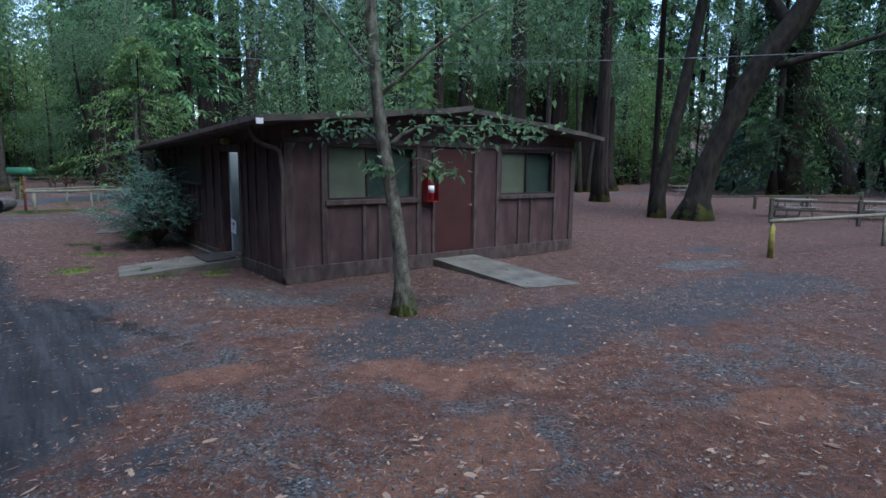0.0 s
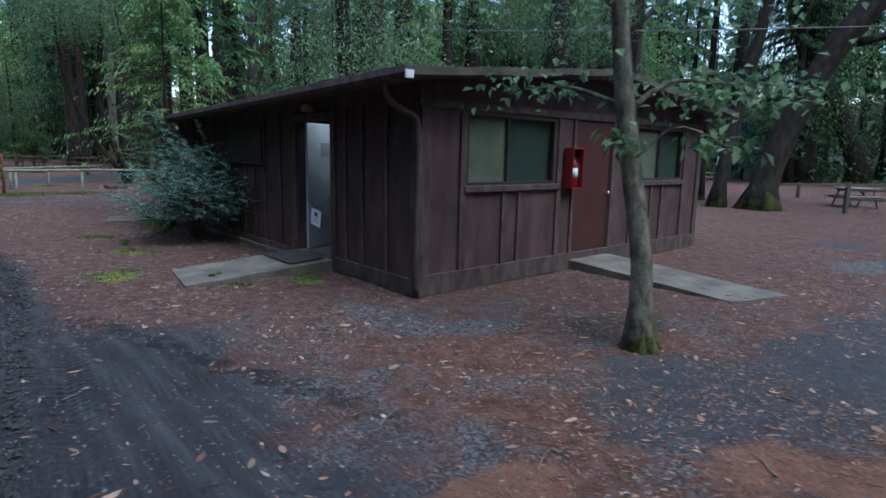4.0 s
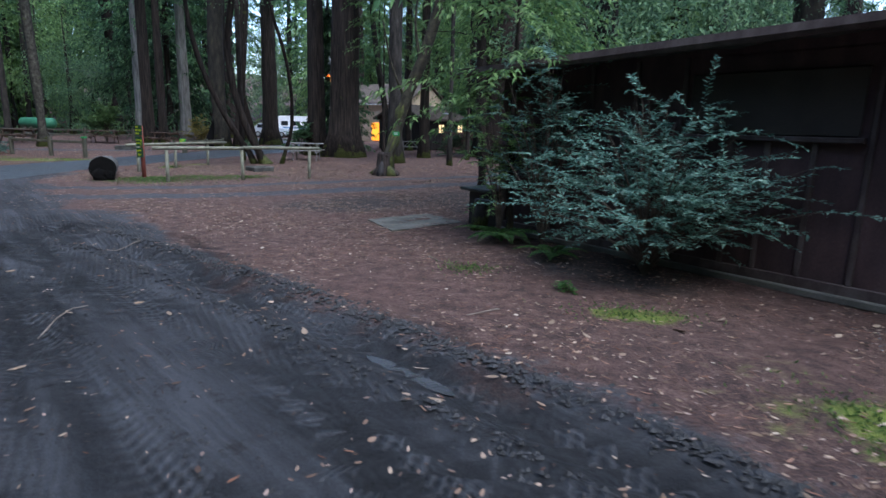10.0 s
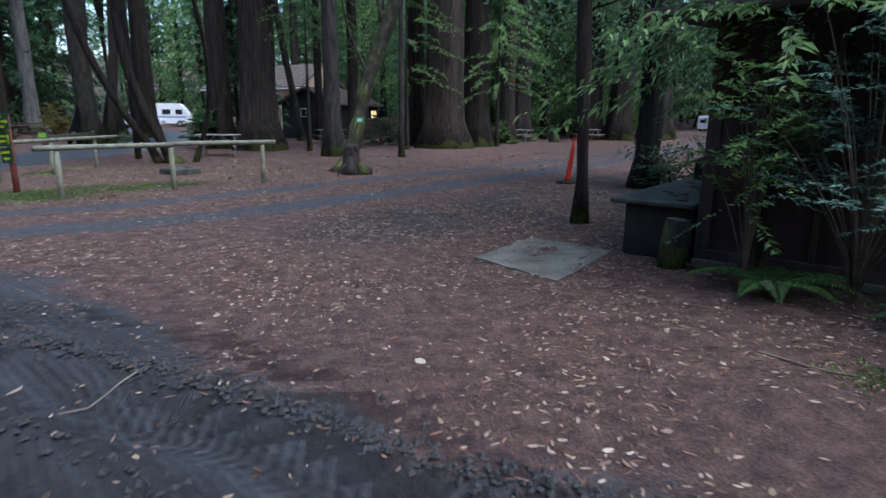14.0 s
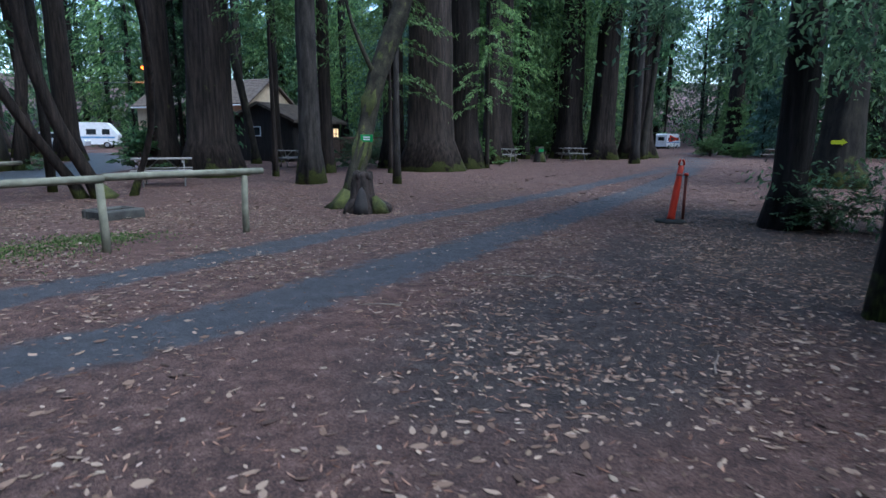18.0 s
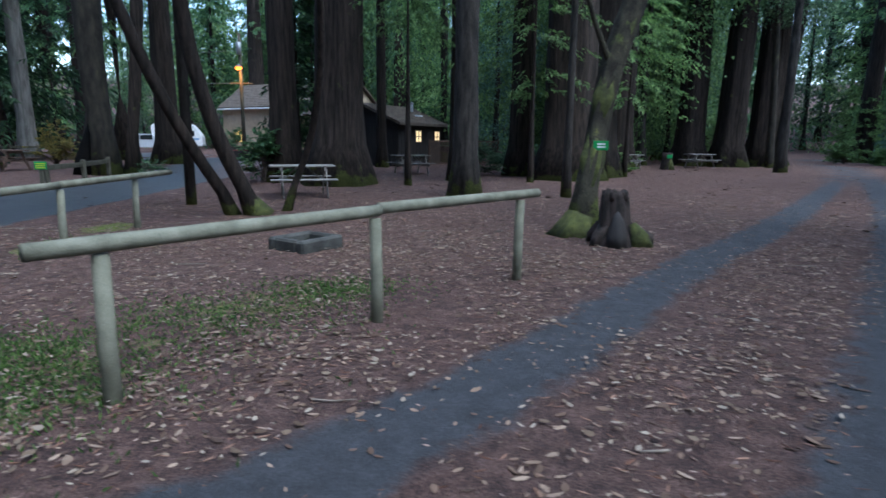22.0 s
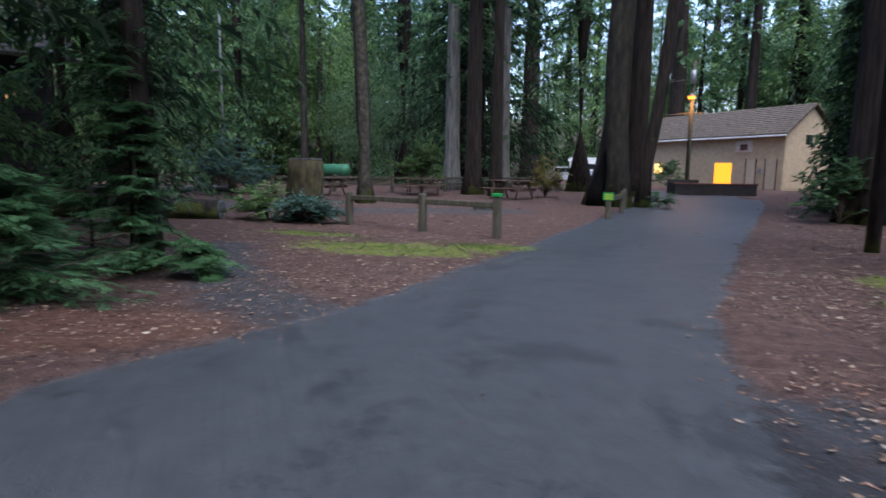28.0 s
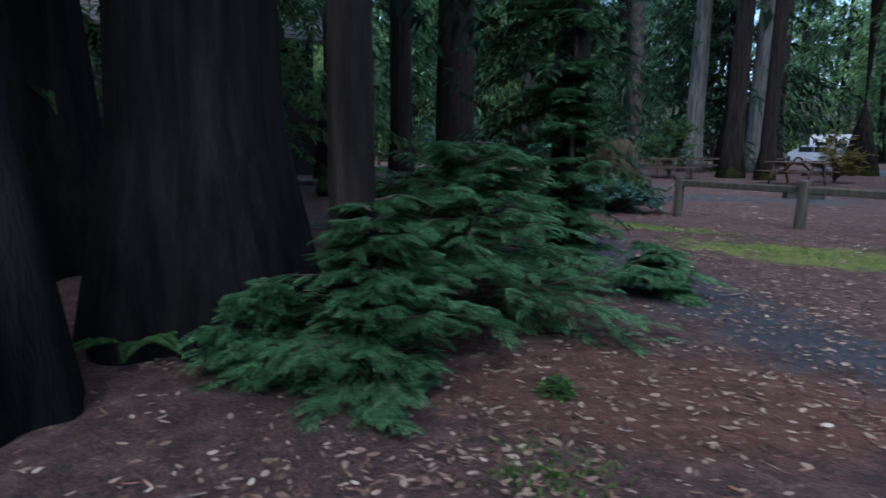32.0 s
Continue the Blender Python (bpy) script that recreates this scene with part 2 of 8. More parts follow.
def fir_crown(z0, z1, reach, branches, per, size, droop=0.35, gap=0.15, power=0.8):
    """Sprays of a conifer: boughs round a stem from z0 to z1, each with flat twigs to both sides."""
    if size > 0.3:
        branches, per, size = int(branches * 1.8), int(per * 1.5), size * 0.58
    t = rng.random(branches) ** 0.9
    h = z0 + (z1 - z0) * t
    az = rng.random(branches) * 2 * math.pi
    ln = reach * (1 - t) ** power * (0.6 + 0.5 * rng.random(branches)) + 0.15 * reach
    s = gap + (1 - gap) * np.linspace(0.05, 1, per)[None] * np.ones((branches, 1)) + 0.04 * rng.standard_normal((branches, per))
    dx, dy = np.cos(az)[:, None], np.sin(az)[:, None]
    r = ln[:, None] * s
    z = h[:, None] + 0.12 * r - droop * r * r / np.maximum(ln[:, None], 0.3)
    base = np.stack([dx * r, dy * r, z], -1)
    fwd = np.stack([dx * np.ones_like(r), dy * np.ones_like(r), 0.1 - 2 * droop * s], -1)
    sd = np.stack([-dy * np.ones_like(r), dx * np.ones_like(r), np.zeros_like(r)], -1)
    k = rng.uniform(0.2, 1.1, (branches, per, 1)) * np.where(np.arange(per) % 2, 1, -1)[None, :, None]
    along = fwd * 0.55 + sd * k + rng.standard_normal(base.shape) * 0.18 - [0, 0, 0.15]
    base, along = base.reshape(-1, 3), along.reshape(-1, 3)
    base = base + rng.standard_normal(base.shape) * 0.06 * size * 4
    nm = np.array([0, 0, 1.0]) + rng.standard_normal(base.shape) * 0.3
    ll = size * (0.6 + 0.8 * rng.random(len(base)))
    return leaves(base, along, nm, ll, ll * 0.3, 0.2)


# ---- materials ----
M_WALL = mat("brown_painted_wood", (0.083, 0.05, 0.048), (0.043, 0.027, 0.027), 2.6, 0.8, 0.5, 55, stretch=(1.6, 1.6, 0.6), c=(0.118, 0.088, 0.086), rand=0.1)
M_TRIM = mat("dark_brown_trim", (0.090, 0.069, 0.064), (0.046, 0.032, 0.030), 4, 0.8, 0.4, 60, stretch=(2, 2, 0.8), c=(0.115, 0.101, 0.094), rand=0.12)
M_DOOR = mat("maroon_door_paint", (0.061, 0.023, 0.021), (0.046, 0.018, 0.017), 2, 0.55, 0.1, 30)
M_PALE = mat("pale_blue_door_paint", (0.42, 0.47, 0.52), (0.33, 0.38, 0.43), 3, 0.6, 0.1, 30)
M_ROOF = mat("old_roofing", (0.09, 0.08, 0.07), (0.04, 0.04, 0.036), 3, 0.95, 0.8, 60, c=(0.1, 0.11, 0.05))
M_DARK = mat("dark_interior", (0.03, 0.025, 0.022), (0.018, 0.016, 0.015), 3, 0.8, 0.1)
M_CONC = mat("weathered_concrete", (0.15, 0.143, 0.124), (0.075, 0.073, 0.063), 2.5, 0.9, 0.6, 60, c=(0.19, 0.182, 0.16))
M_MATT = mat("rubber_mat", (0.05, 0.045, 0.045), (0.035, 0.033, 0.033), 8, 0.95, 0.5, 200)
M_BARK = mat("redwood_bark", (0.036, 0.026, 0.021), (0.008, 0.006, 0.005), 3.2, 0.95, 1.0, 22, stretch=(4, 4, 0.35), c=(0.062, 0.047, 0.039), rand=0.25, moss=0.75)
M_OAK = mat("lichened_oak_bark", (0.17, 0.17, 0.135), (0.045, 0.04, 0.034), 7, 0.95, 0.9, 40, stretch=(1.6, 1.6, 0.8), c=(0.27, 0.28, 0.21), moss=0.5)
# Darker copy of the redwood bark, with canopy shade put into its colour.
M_BARKD = mat("shade_dark_bark", (0.026, 0.022, 0.021), (0.006, 0.005, 0.005), 3.2, 0.95, 1.0, 22, stretch=(4, 4, 0.35), c=(0.044, 0.038, 0.038))
M_BARKG = mat("grey_bark", (0.046, 0.04, 0.035), (0.013, 0.011, 0.01), 3.5, 0.95, 0.9, 30, stretch=(3, 3, 0.6), c=(0.092, 0.086, 0.075), rand=0.2, moss=1.0)
M_BARKL = mat("pale_bark", (0.24, 0.24, 0.225), (0.1, 0.095, 0.09), 2.5, 0.9, 0.8, 30, stretch=(3, 3, 0.4), c=(0.33, 0.33, 0.31))
M_BARKM = mat("mossy_bark", (0.036, 0.032, 0.024), (0.012, 0.01, 0.009), 3.0, 0.95, 1.0, 30, stretch=(2, 2, 0.7), c=(0.07, 0.072, 0.022), moss=1.1)
M_MOSS = mat("moss", (0.085, 0.095, 0.028), (0.04, 0.045, 0.018), 9, 0.95, 1.0, 90, c=(0.13, 0.145, 0.035))
M_RAIL = mat("treated_round_wood", (0.197, 0.197, 0.151), (0.125, 0.125, 0.092), 4, 0.8, 0.35, 60, stretch=(2, 2, 2), c=(0.236, 0.223, 0.177))
M_POST = mat("weathered_post_wood", (0.098, 0.094, 0.072), (0.052, 0.049, 0.036), 5, 0.9, 0.6, 50, stretch=(4, 4, 0.6), c=(0.117, 0.117, 0.065))
M_PLANK = mat("weathered_table_wood", (0.27, 0.26, 0.24), (0.16, 0.15, 0.14), 4, 0.85, 0.4, 50, stretch=(0.7, 5, 5), rand=0.15)
M_PLANKB = mat("brown_table_wood", (0.13, 0.085, 0.065), (0.075, 0.05, 0.04), 4, 0.85, 0.4, 50, stretch=(0.7, 5, 5), rand=0.15)
M_LOG = mat("bare_grey_log", (0.15, 0.158, 0.155), (0.055, 0.056, 0.055), 2.2, 0.85, 1.0, 40, stretch=(0.45, 4, 4), c=(0.33, 0.335, 0.33), turn=-123.6)
M_LOGEND = mat("charred_log_end", (0.0055, 0.005, 0.005), (0.0025, 0.0025, 0.0025), 8, 0.9, 1.0, 60, c=(0.012, 0.011, 0.01), spec=0.08)
M_STUMP = mat("rotten_stump", (0.052, 0.038, 0.034), (0.014, 0.012, 0.011), 7, 0.95, 1.0, 40, stretch=(2, 2, 0.7))
M_REDPOST = mat("red_stained_post", (0.2, 0.05, 0.035), (0.12, 0.035, 0.028), 4, 0.8, 0.4, 40, stretch=(3, 3, 0.6))
M_SIGN = mat("green_sign_paint", (0.007, 0.062, 0.026), (0.005, 0.045, 0.02), 2, 0.45, 0.05)
M_YELLOW = mat("yellow_sign_paint", (0.5, 0.55, 0.02), (0.4, 0.45, 0.02), 8, 0.5, 0.05)
M_BRIGHTG = mat("bright_green_sign", (0.017, 0.248, 0.066), (0.011, 0.209, 0.055), 3, 0.5, 0.05)
M_ORANGE = mat("orange_red_plastic", (0.62, 0.05, 0.025), (0.5, 0.04, 0.02), 4, 0.45, 0.1)
M_WHITE = mat("white_paint", (0.75, 0.77, 0.8), (0.62, 0.64, 0.67), 3, 0.4, 0.08)
M_SIDING = mat("tan_siding", (0.52, 0.42, 0.3), (0.42, 0.34, 0.25), 3, 0.75, 0.15, 40)
M_BEIGE = mat("beige_door_paint", (0.5, 0.42, 0.33), (0.44, 0.37, 0.29), 3, 0.6, 0.1)
M_SHINGLE = mat("brown_shingles", (0.13, 0.105, 0.085), (0.07, 0.058, 0.05), 4, 0.9, 0.7, 40, c=(0.12, 0.12, 0.07))
M_CABIN = mat("black_brown_boards", (0.032, 0.028, 0.027), (0.018, 0.017, 0.017), 3, 0.85, 0.3, 40, stretch=(6, 6, 0.6))
M_BLACK = mat("black_planks", (0.035, 0.03, 0.03), (0.022, 0.02, 0.02), 4, 0.8, 0.3)
M_MAROON = mat("maroon_capping", (0.16, 0.05, 0.045), (0.11, 0.04, 0.035), 4, 0.7, 0.2)
M_TANK = mat("green_enamel", (0.05, 0.2, 0.11), (0.04, 0.16, 0.09), 3, 0.45, 0.1)
M_STEEL = mat("galvanised_steel", (0.35, 0.37, 0.4), (0.26, 0.28, 0.3), 6, 0.45, 0.1, metal=0.6)
M_TYRE = mat("tyre_rubber", (0.02, 0.02, 0.02), (0.015, 0.015, 0.015), 8, 0.9, 0.2)
M_SILVER = mat("silver_car_paint", (0.5, 0.55, 0.62), (0.45, 0.5, 0.57), 2, 0.25, 0.0, spec=0.6)
M_CARGLASS = mat("dark_glass", (0.02, 0.025, 0.03), (0.015, 0.02, 0.022), 2, 0.06, 0.0, spec=0.7)
M_BIN = mat("dark_bin_plastic", (0.035, 0.03, 0.028), (0.024, 0.021, 0.02), 5, 0.6, 0.2)
M_BINLID = mat("mossy_bin_lid", (0.09, 0.1, 0.085), (0.045, 0.05, 0.045), 5, 0.75, 0.4, c=(0.12, 0.13, 0.09))
M_EXT = mat("red_enamel", (0.168, 0.008, 0.010), (0.136, 0.007, 0.008), 4, 0.35, 0.05)
M_WIRE = mat("wire", (0.16, 0.17, 0.18), (0.12, 0.13, 0.14), 5, 0.7, 0.0)
M_TWIG = mat("twigs", (0.12, 0.095, 0.075), (0.06, 0.047, 0.038), 8, 0.9, 0.3)
M_BLIND = mat("dim_olive_blind", (0.14, 0.14, 0.112), (0.1, 0.1, 0.08), 3, 0.8, 0.05)
M_LIT = glow("lit_window", (1.0, 0.62, 0.18), 0.9)
M_LAMP = glow("sodium_lamp", (1.0, 0.17, 0.01), 1.5)
M_GLASS = bpy.data.materials.new("window_glass")
M_GLASS.use_nodes = True
gp = M_GLASS.node_tree.nodes["Principled BSDF"]
gp.inputs["Base Color"].default_value = (0.8, 0.9, 0.86, 1)
gp.inputs["Roughness"].default_value, gp.inputs["Transmission Weight"].default_value, gp.inputs["IOR"].default_value = 0.03, 1.0, 1.45
L_BAY = leafy("bay_leaves", (0.098, 0.185, 0.1), (0.062, 0.122, 0.08), (0.16, 0.25, 0.125))
L_FIR = leafy("fir_needles", (0.085, 0.18, 0.086), (0.05, 0.12, 0.068), (0.147, 0.255, 0.1))
L_LIGHT = leafy("light_green_leaves", (0.142, 0.245, 0.09), (0.085, 0.165, 0.072), (0.2, 0.31, 0.11))
L_BLUE = leafy("blue_green_leaves", (0.085, 0.165, 0.135), (0.05, 0.11, 0.09), (0.15, 0.25, 0.2), 0.4)
L_RED = leafy("redwood_needles", (0.085, 0.205, 0.09), (0.045, 0.12, 0.06), (0.14, 0.28, 0.12), 0.5, 0.4)
# Shade among the boughs is put into this leaf colour.
L_DARK = leafy("shaded_evergreen", (0.034, 0.072, 0.036), (0.022, 0.05, 0.028), (0.06, 0.11, 0.05))
L_FERN = leafy("fern_green", (0.06, 0.14, 0.04), (0.045, 0.1, 0.035), (0.09, 0.18, 0.05))
L_GRASS = leafy("grass", (0.09, 0.165, 0.045), (0.055, 0.11, 0.032), (0.14, 0.22, 0.06))
L_LITTER = leafy("fallen_leaves", (0.19, 0.12, 0.085), (0.1, 0.06, 0.045), (0.3, 0.22, 0.165), 0.7, 0.05)
L_NEEDLE = leafy("dead_needles", (0.23, 0.11, 0.07), (0.09, 0.04, 0.03), (0.34, 0.2, 0.14), 0.8, 0.0)

# ---- ground: one sheet, with tracks pressed into it ----
MUD = [(-2.4, 6.4), (-4.3, 8.6), (-5.2, 8.4), (-6.2, 8.6), (-6.94, 9.5), (-8.7, 10.96), (-10.8, 12.3), (-11.6, 12.9), (-12.9, 14.2), (-14.2, 15.3), (-15.7, 16.0), (-18.2, 18.4), (-19.3, 19.6), (-20.4, 21.6), (-22.4, 21.9), (-23.4, 20.5), (-24, 18.5), (-26, 14), (-20, 6), (-12, 1), (-5, -4), (-1.5, -6), (-1.6, 2.0), (-1.6, 4.6)]
PAVED_L = [(-27.5, -12.0), (-25.5, 0.0), (-23.4, 12.0), (-23.3, 18.2), (-24.0, 19.9), (-23.65, 22.0), (-23.7, 26.0), (-23.85, 29.0), (-24.1, 35.0), (-24.3, 41.0), (-25.5, 47.0), (-30, 54), (-36, 62)]
PAVED_R = [(-22.5, -12.0), (-21.5, 0.0), (-19.9, 12.0), (-20.0, 17.6), (-20.3, 20.0), (-20.55, 21.2), (-20.85, 23.3), (-20.8, 27.3), (-20.6, 33.0), (-20.4, 38.0), (-20.2, 45.0), (-21.5, 49.5), (-33, 66)]
TRACK_A = [(-21.0, 17.7), (-18.2, 18.3), (-16.7, 18.85), (-15.6, 19.5), (-14.85, 20.2), (-14.0, 21.05), (-12.8, 22.4), (-11.5, 23.7), (-10.1, 25.0), (-8.1, 27.0), (-5.4, 29.9), (-1, 34.6), (5, 42), (11, 50.3), (17, 60)]
TRACK_B = [(-19.8, 16.0), (-17.0, 16.9), (-14.8, 18.05), (-13.75, 18.75), (-13.0, 19.5), (-12.2, 20.3), (-11.0, 21.55), (-9.2, 23.45), (-7.4, 25.5), (-5.8, 27.2), (-3.6, 29.8), (1, 35.3), (7, 43), (13, 51), (19, 60)]
RUT_A = [(-14.5, 14.2), (-12.4, 13.0), (-10.3, 11.6), (-8.3, 10.05), (-7.3, 9.1), (-6.0, 7.6), (-4.2, 5.5)]
RUT_C = [(-8.2, 6.4), (-10.2, 8.6), (-12.0, 11.0), (-13.6, 13.2), (-15.6, 15.2), (-18.6, 17.2)]
RUT_B = [(-15.5, 13.0), (-13.2, 11.8), (-11.2, 10.3), (-9.3, 8.7), (-7.6, 6.8), (-5.8, 4.6)]


def inside(px, py, poly):
    res = np.zeros(px.shape, bool)
    for (x0, y0), (x1, y1) in zip(poly, poly[1:] + poly[:1]):
        cross = ((y0 > py) != (y1 > py)) & (px < (x1 - x0) * (py - y0) / (y1 - y0 + 1e-12) + x0)
        res ^= cross
    return res


def line_distance(px, py, pts, closed=False):
    best = np.full(px.shape, 1e9)
    seq = list(zip(pts, pts[1:] + (pts[:1] if closed else [])))
    for (x0, y0), (x1, y1) in seq[: len(pts) if closed else len(pts) - 1]:
        dx, dy = x1 - x0, y1 - y0
        k = np.clip(((px - x0) * dx + (py - y0) * dy) / (dx * dx + dy * dy), 0, 1)
        best = np.minimum(best, np.hypot(px - x0 - k * dx, py - y0 - k * dy))
    return best


def edge_mask(px, py, poly, soft):
    d = line_distance(px, py, poly, True)
    return np.clip(0.5 + np.where(inside(px, py, poly), d, -d) / soft, 0, 1)


def blob(px, py, cx, cy, rx, ry, turn=0.0):
    c, s = math.cos(radians(turn)), math.sin(radians(turn))
    u, v = (px - cx) * c + (py - cy) * s, -(px - cx) * s + (py - cy) * c
    return np.clip(1.6 - 1.6 * np.hypot(u / rx, v / ry), 0, 1)


def wavy(px, py, size, seed):
    """Smooth uneven field between about -1 and 1."""
    g = np.random.default_rng(seed)
    out = np.zeros(px.shape)
    for k in range(7):
        a, ph, f = g.random() * 6.3, g.random() * 6.3, (0.6 + 1.2 * g.random()) / size
        out += np.sin((px * math.cos(a) + py * math.sin(a)) * f * 6.3 + ph)
    return out / 4


def hill(px, py):
    d = np.hypot(px + 14, py - 22)
    return 14 * np.clip((d - 70) / 70, 0, 1) ** 1.3


def height(px, py):
    z = 0.012 * wavy(px, py, 2.2, 3) + 0.008 * wavy(px, py, 0.8, 4)
    for line, depth in ((RUT_A, 0.11), (RUT_B, 0.05), (RUT_C, 0.03)):
        d = line_distance(px, py, line)
        k = 0.6 + 0.4 * wavy(px, py, 1.5, 9)
        z = z - depth * k * np.exp(-(d / 0.17) ** 2) + 0.6 * depth * k * np.exp(-((d - 0.33) / 0.13) ** 2)
    return z * np.clip(60 - np.hypot(px, py), 0, 1) + hill(px, py)


def axis_steps(lo, hi, step, far):
    core = np.arange(lo, hi + 1e-6, step)
    out = [core]
    grow, v = step, core[-1]
    right = []
    while v < far:
        grow *= 1.22
        v += grow
        right.append(v)
    left, grow, v = [], step, core[0]
    while v > -far:
        grow *= 1.22
        v -= grow
        left.append(v)
    return np.r_[left[::-1], core, right]


gx, gy = axis_steps(-30, 6, 0.14, 900), axis_steps(3, 31, 0.14, 900)
GX, GY = np.meshgrid(gx, gy)
GZ = height(GX, GY)
nx, ny = len(gx), len(gy)
idx = np.arange(nx * ny).reshape(ny, nx)
gfaces = np.stack([idx[:-1, :-1], idx[:-1, 1:], idx[1:, 1:], idx[1:, :-1]], -1).reshape(-1, 4)
PAVED = PAVED_L + PAVED_R[::-1]
mud = edge_mask(GX + 0.3 * wavy(GX, GY, 2.2, 51), GY + 0.3 * wavy(GX, GY, 2.0, 52), MUD, 1.1)
for line, w in ((TRACK_A, 0.36), (TRACK_B, 0.48)):
    mud = np.maximum(mud, np.clip(1.35 - line_distance(GX, GY, line) / w, 0, 1) * 0.95)
mud = np.maximum(mud, np.clip(1.2 - line_distance(GX, GY, [(-27.6, 24.3), (-26.2, 23.0), (-24.6, 21.9), (-23.5, 21.6)]) / 0.8, 0, 1) * 0.8)
wob = 0.22 * wavy(GX, GY, 1.3, 31)
mud = np.maximum(mud, 0.92 * np.clip(1.4 - (line_distance(GX, GY, [(5.4, 11.8), (4.06, 10.93), (2.1, 9.0), (0.75, 8.0), (-0.3, 7.5)]) + wob) / 0.98, 0, 1))
for b in ((4.9, 15.5, 1.6, 0.8, 30), (-1.4, 4.7, 0.7, 0.4, 10)):
    mud = np.maximum(mud, 0.7 * blob(GX + wob, GY + wob, *b))
mud = np.maximum(mud, 0.75 * np.clip(1.3 - line_distance(GX, GY, [(-27, 33.5), (-31, 31.0), (-38, 31)]) / 1.6, 0, 1))
pave = edge_mask(GX, GY, PAVED, 0.5)
moss = np.zeros(GX.shape)
for b in ((-7.5, 12.0, 0.6, 0.3, 0), (-6.6, 10.3, 0.4, 0.6, 30), (-25.4, 25.3, 2.5, 1.15, 15), (-24.2, 26.2, 1.2, 0.7, 30), (-27.6, 26.2, 1.6, 0.5, 10), (-19.3, 26.0, 0.5, 0.8, 0), (-4.2, 10.6, 0.3, 0.5, 40), (-19.3, 24.5, 0.5, 0.8, 0)):
    moss = np.maximum(moss, blob(GX, GY, *b))
for b in ((-17.2, 20.6, 1.2, 1.2, 0), (-16.4, 21.8, 1.5, 1.0, 40), (-6.9, 10.6, 1.0, 1.3, 30)):
    moss = np.maximum(moss, 0.5 * blob(GX, GY, *b))
grav = np.zeros(GX.shape)
for b in ((-2.9, 9.15, 1.2, 0.5, 150), (-1.9, 9.0, 0.7, 0.35, 20), (4.2, 13.2, 1.6, 0.7, 30), (-9.0, 10.6, 1.2, 0.12, -38)):
    grav = np.maximum(grav, blob(GX, GY, *b))
red = np.zeros(GX.shape)
for b in ((0.2, 6.55, 1.5, 0.5, -10), (0.5, 5.1, 0.6, 1.2, 0), (2.4, 5.6, 1.4, 1.0, 20), (-24.9, 20.6, 1.6, 0.9, 40), (-1.8, 8.2, 1.2, 0.8, 0)):
    red = np.maximum(red, blob(GX, GY, *b))
sand = np.zeros(GX.shape)
for b in ((0.3, 6.58, 1.35, 0.45, -6), (0.75, 5.3, 0.55, 0.75, 10), (0.35, 4.8, 0.5, 0.4, 0), (-1.7, 6.2, 0.7, 0.35, 30), (3.0, 6.3, 0.9, 0.5, 20)):
    sand = np.maximum(sand, blob(GX + wob, GY + wob, *b))
# Darker grey soil by the track, and darker blobs under oak and hut shrub.
dark_ground = np.zeros(GX.shape)
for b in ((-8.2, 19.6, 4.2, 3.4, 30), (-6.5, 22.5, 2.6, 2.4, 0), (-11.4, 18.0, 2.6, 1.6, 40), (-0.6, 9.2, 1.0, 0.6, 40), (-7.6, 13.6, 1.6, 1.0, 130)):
    dark_ground = np.maximum(dark_ground, blob(GX, GY, *b))


def along_line(px, py, pts, shift=0.0):
    """How far along a line of points each place lies, and how far to its side."""
    best, u, side, run = np.full(px.shape, 1e9), np.zeros(px.shape), np.zeros(px.shape), 0.0
    for (x0, y0), (x1, y1) in zip(pts, pts[1:]):
        ln = math.hypot(x1 - x0, y1 - y0)
        dx, dy = (x1 - x0) / ln, (y1 - y0) / ln
        a, b = (px - x0) * dx + (py - y0) * dy, -(px - x0) * dy + (py - y0) * dx - shift
        d = np.hypot(b, np.maximum(np.maximum(-a, a - ln), 0))
        near = d < best
        best, u, side = np.where(near, d, best), np.where(near, run + a, u), np.where(near, b, side)
        run += ln
    return best, u, side


treadw, treadu, treadv = np.zeros(GX.shape), np.zeros(GX.shape), np.zeros(GX.shape)
for line, shift in ((RUT_A, 0.0), (RUT_A, 0.62), (RUT_A, -0.75), (RUT_B, 0.1), (RUT_B, -0.55), (RUT_C, 0.0), (RUT_C, 0.7), (RUT_C, -1.5), (RUT_C, -2.2)):
    d, u, v = along_line(GX, GY, line, shift)
    w = np.clip(1.7 - d / 0.13, 0, 1)
    here = w > treadw
    treadw, treadu = np.where(here, w, treadw), np.where((d < 0.5) & (here | (treadw == 0)), u, treadu)
    treadv = np.where((d < 0.5) & (here | (treadw == 0)), v, treadv)
va, vc = along_line(GX, GY, RUT_A)[2], along_line(GX, GY, RUT_C)[2]
ribv = np.where(inside(GX, GY, RUT_B + [(-13, 20), (0, 20), (4, 4)]), va, vc)
treadw = treadw * np.clip(0.75 + 0.8 * wavy(GX, GY, 2.4, 41), 0.1, 1)
stony = np.clip(1.5 * blob(GX, GY, 0.5, 5.2, 8.0, 6.2, 0), 0, 1)
gme = bpy.data.meshes.new("ground")
gme.from_pydata(np.stack([GX, GY, GZ], -1).reshape(-1, 3).tolist(), [], gfaces.tolist())
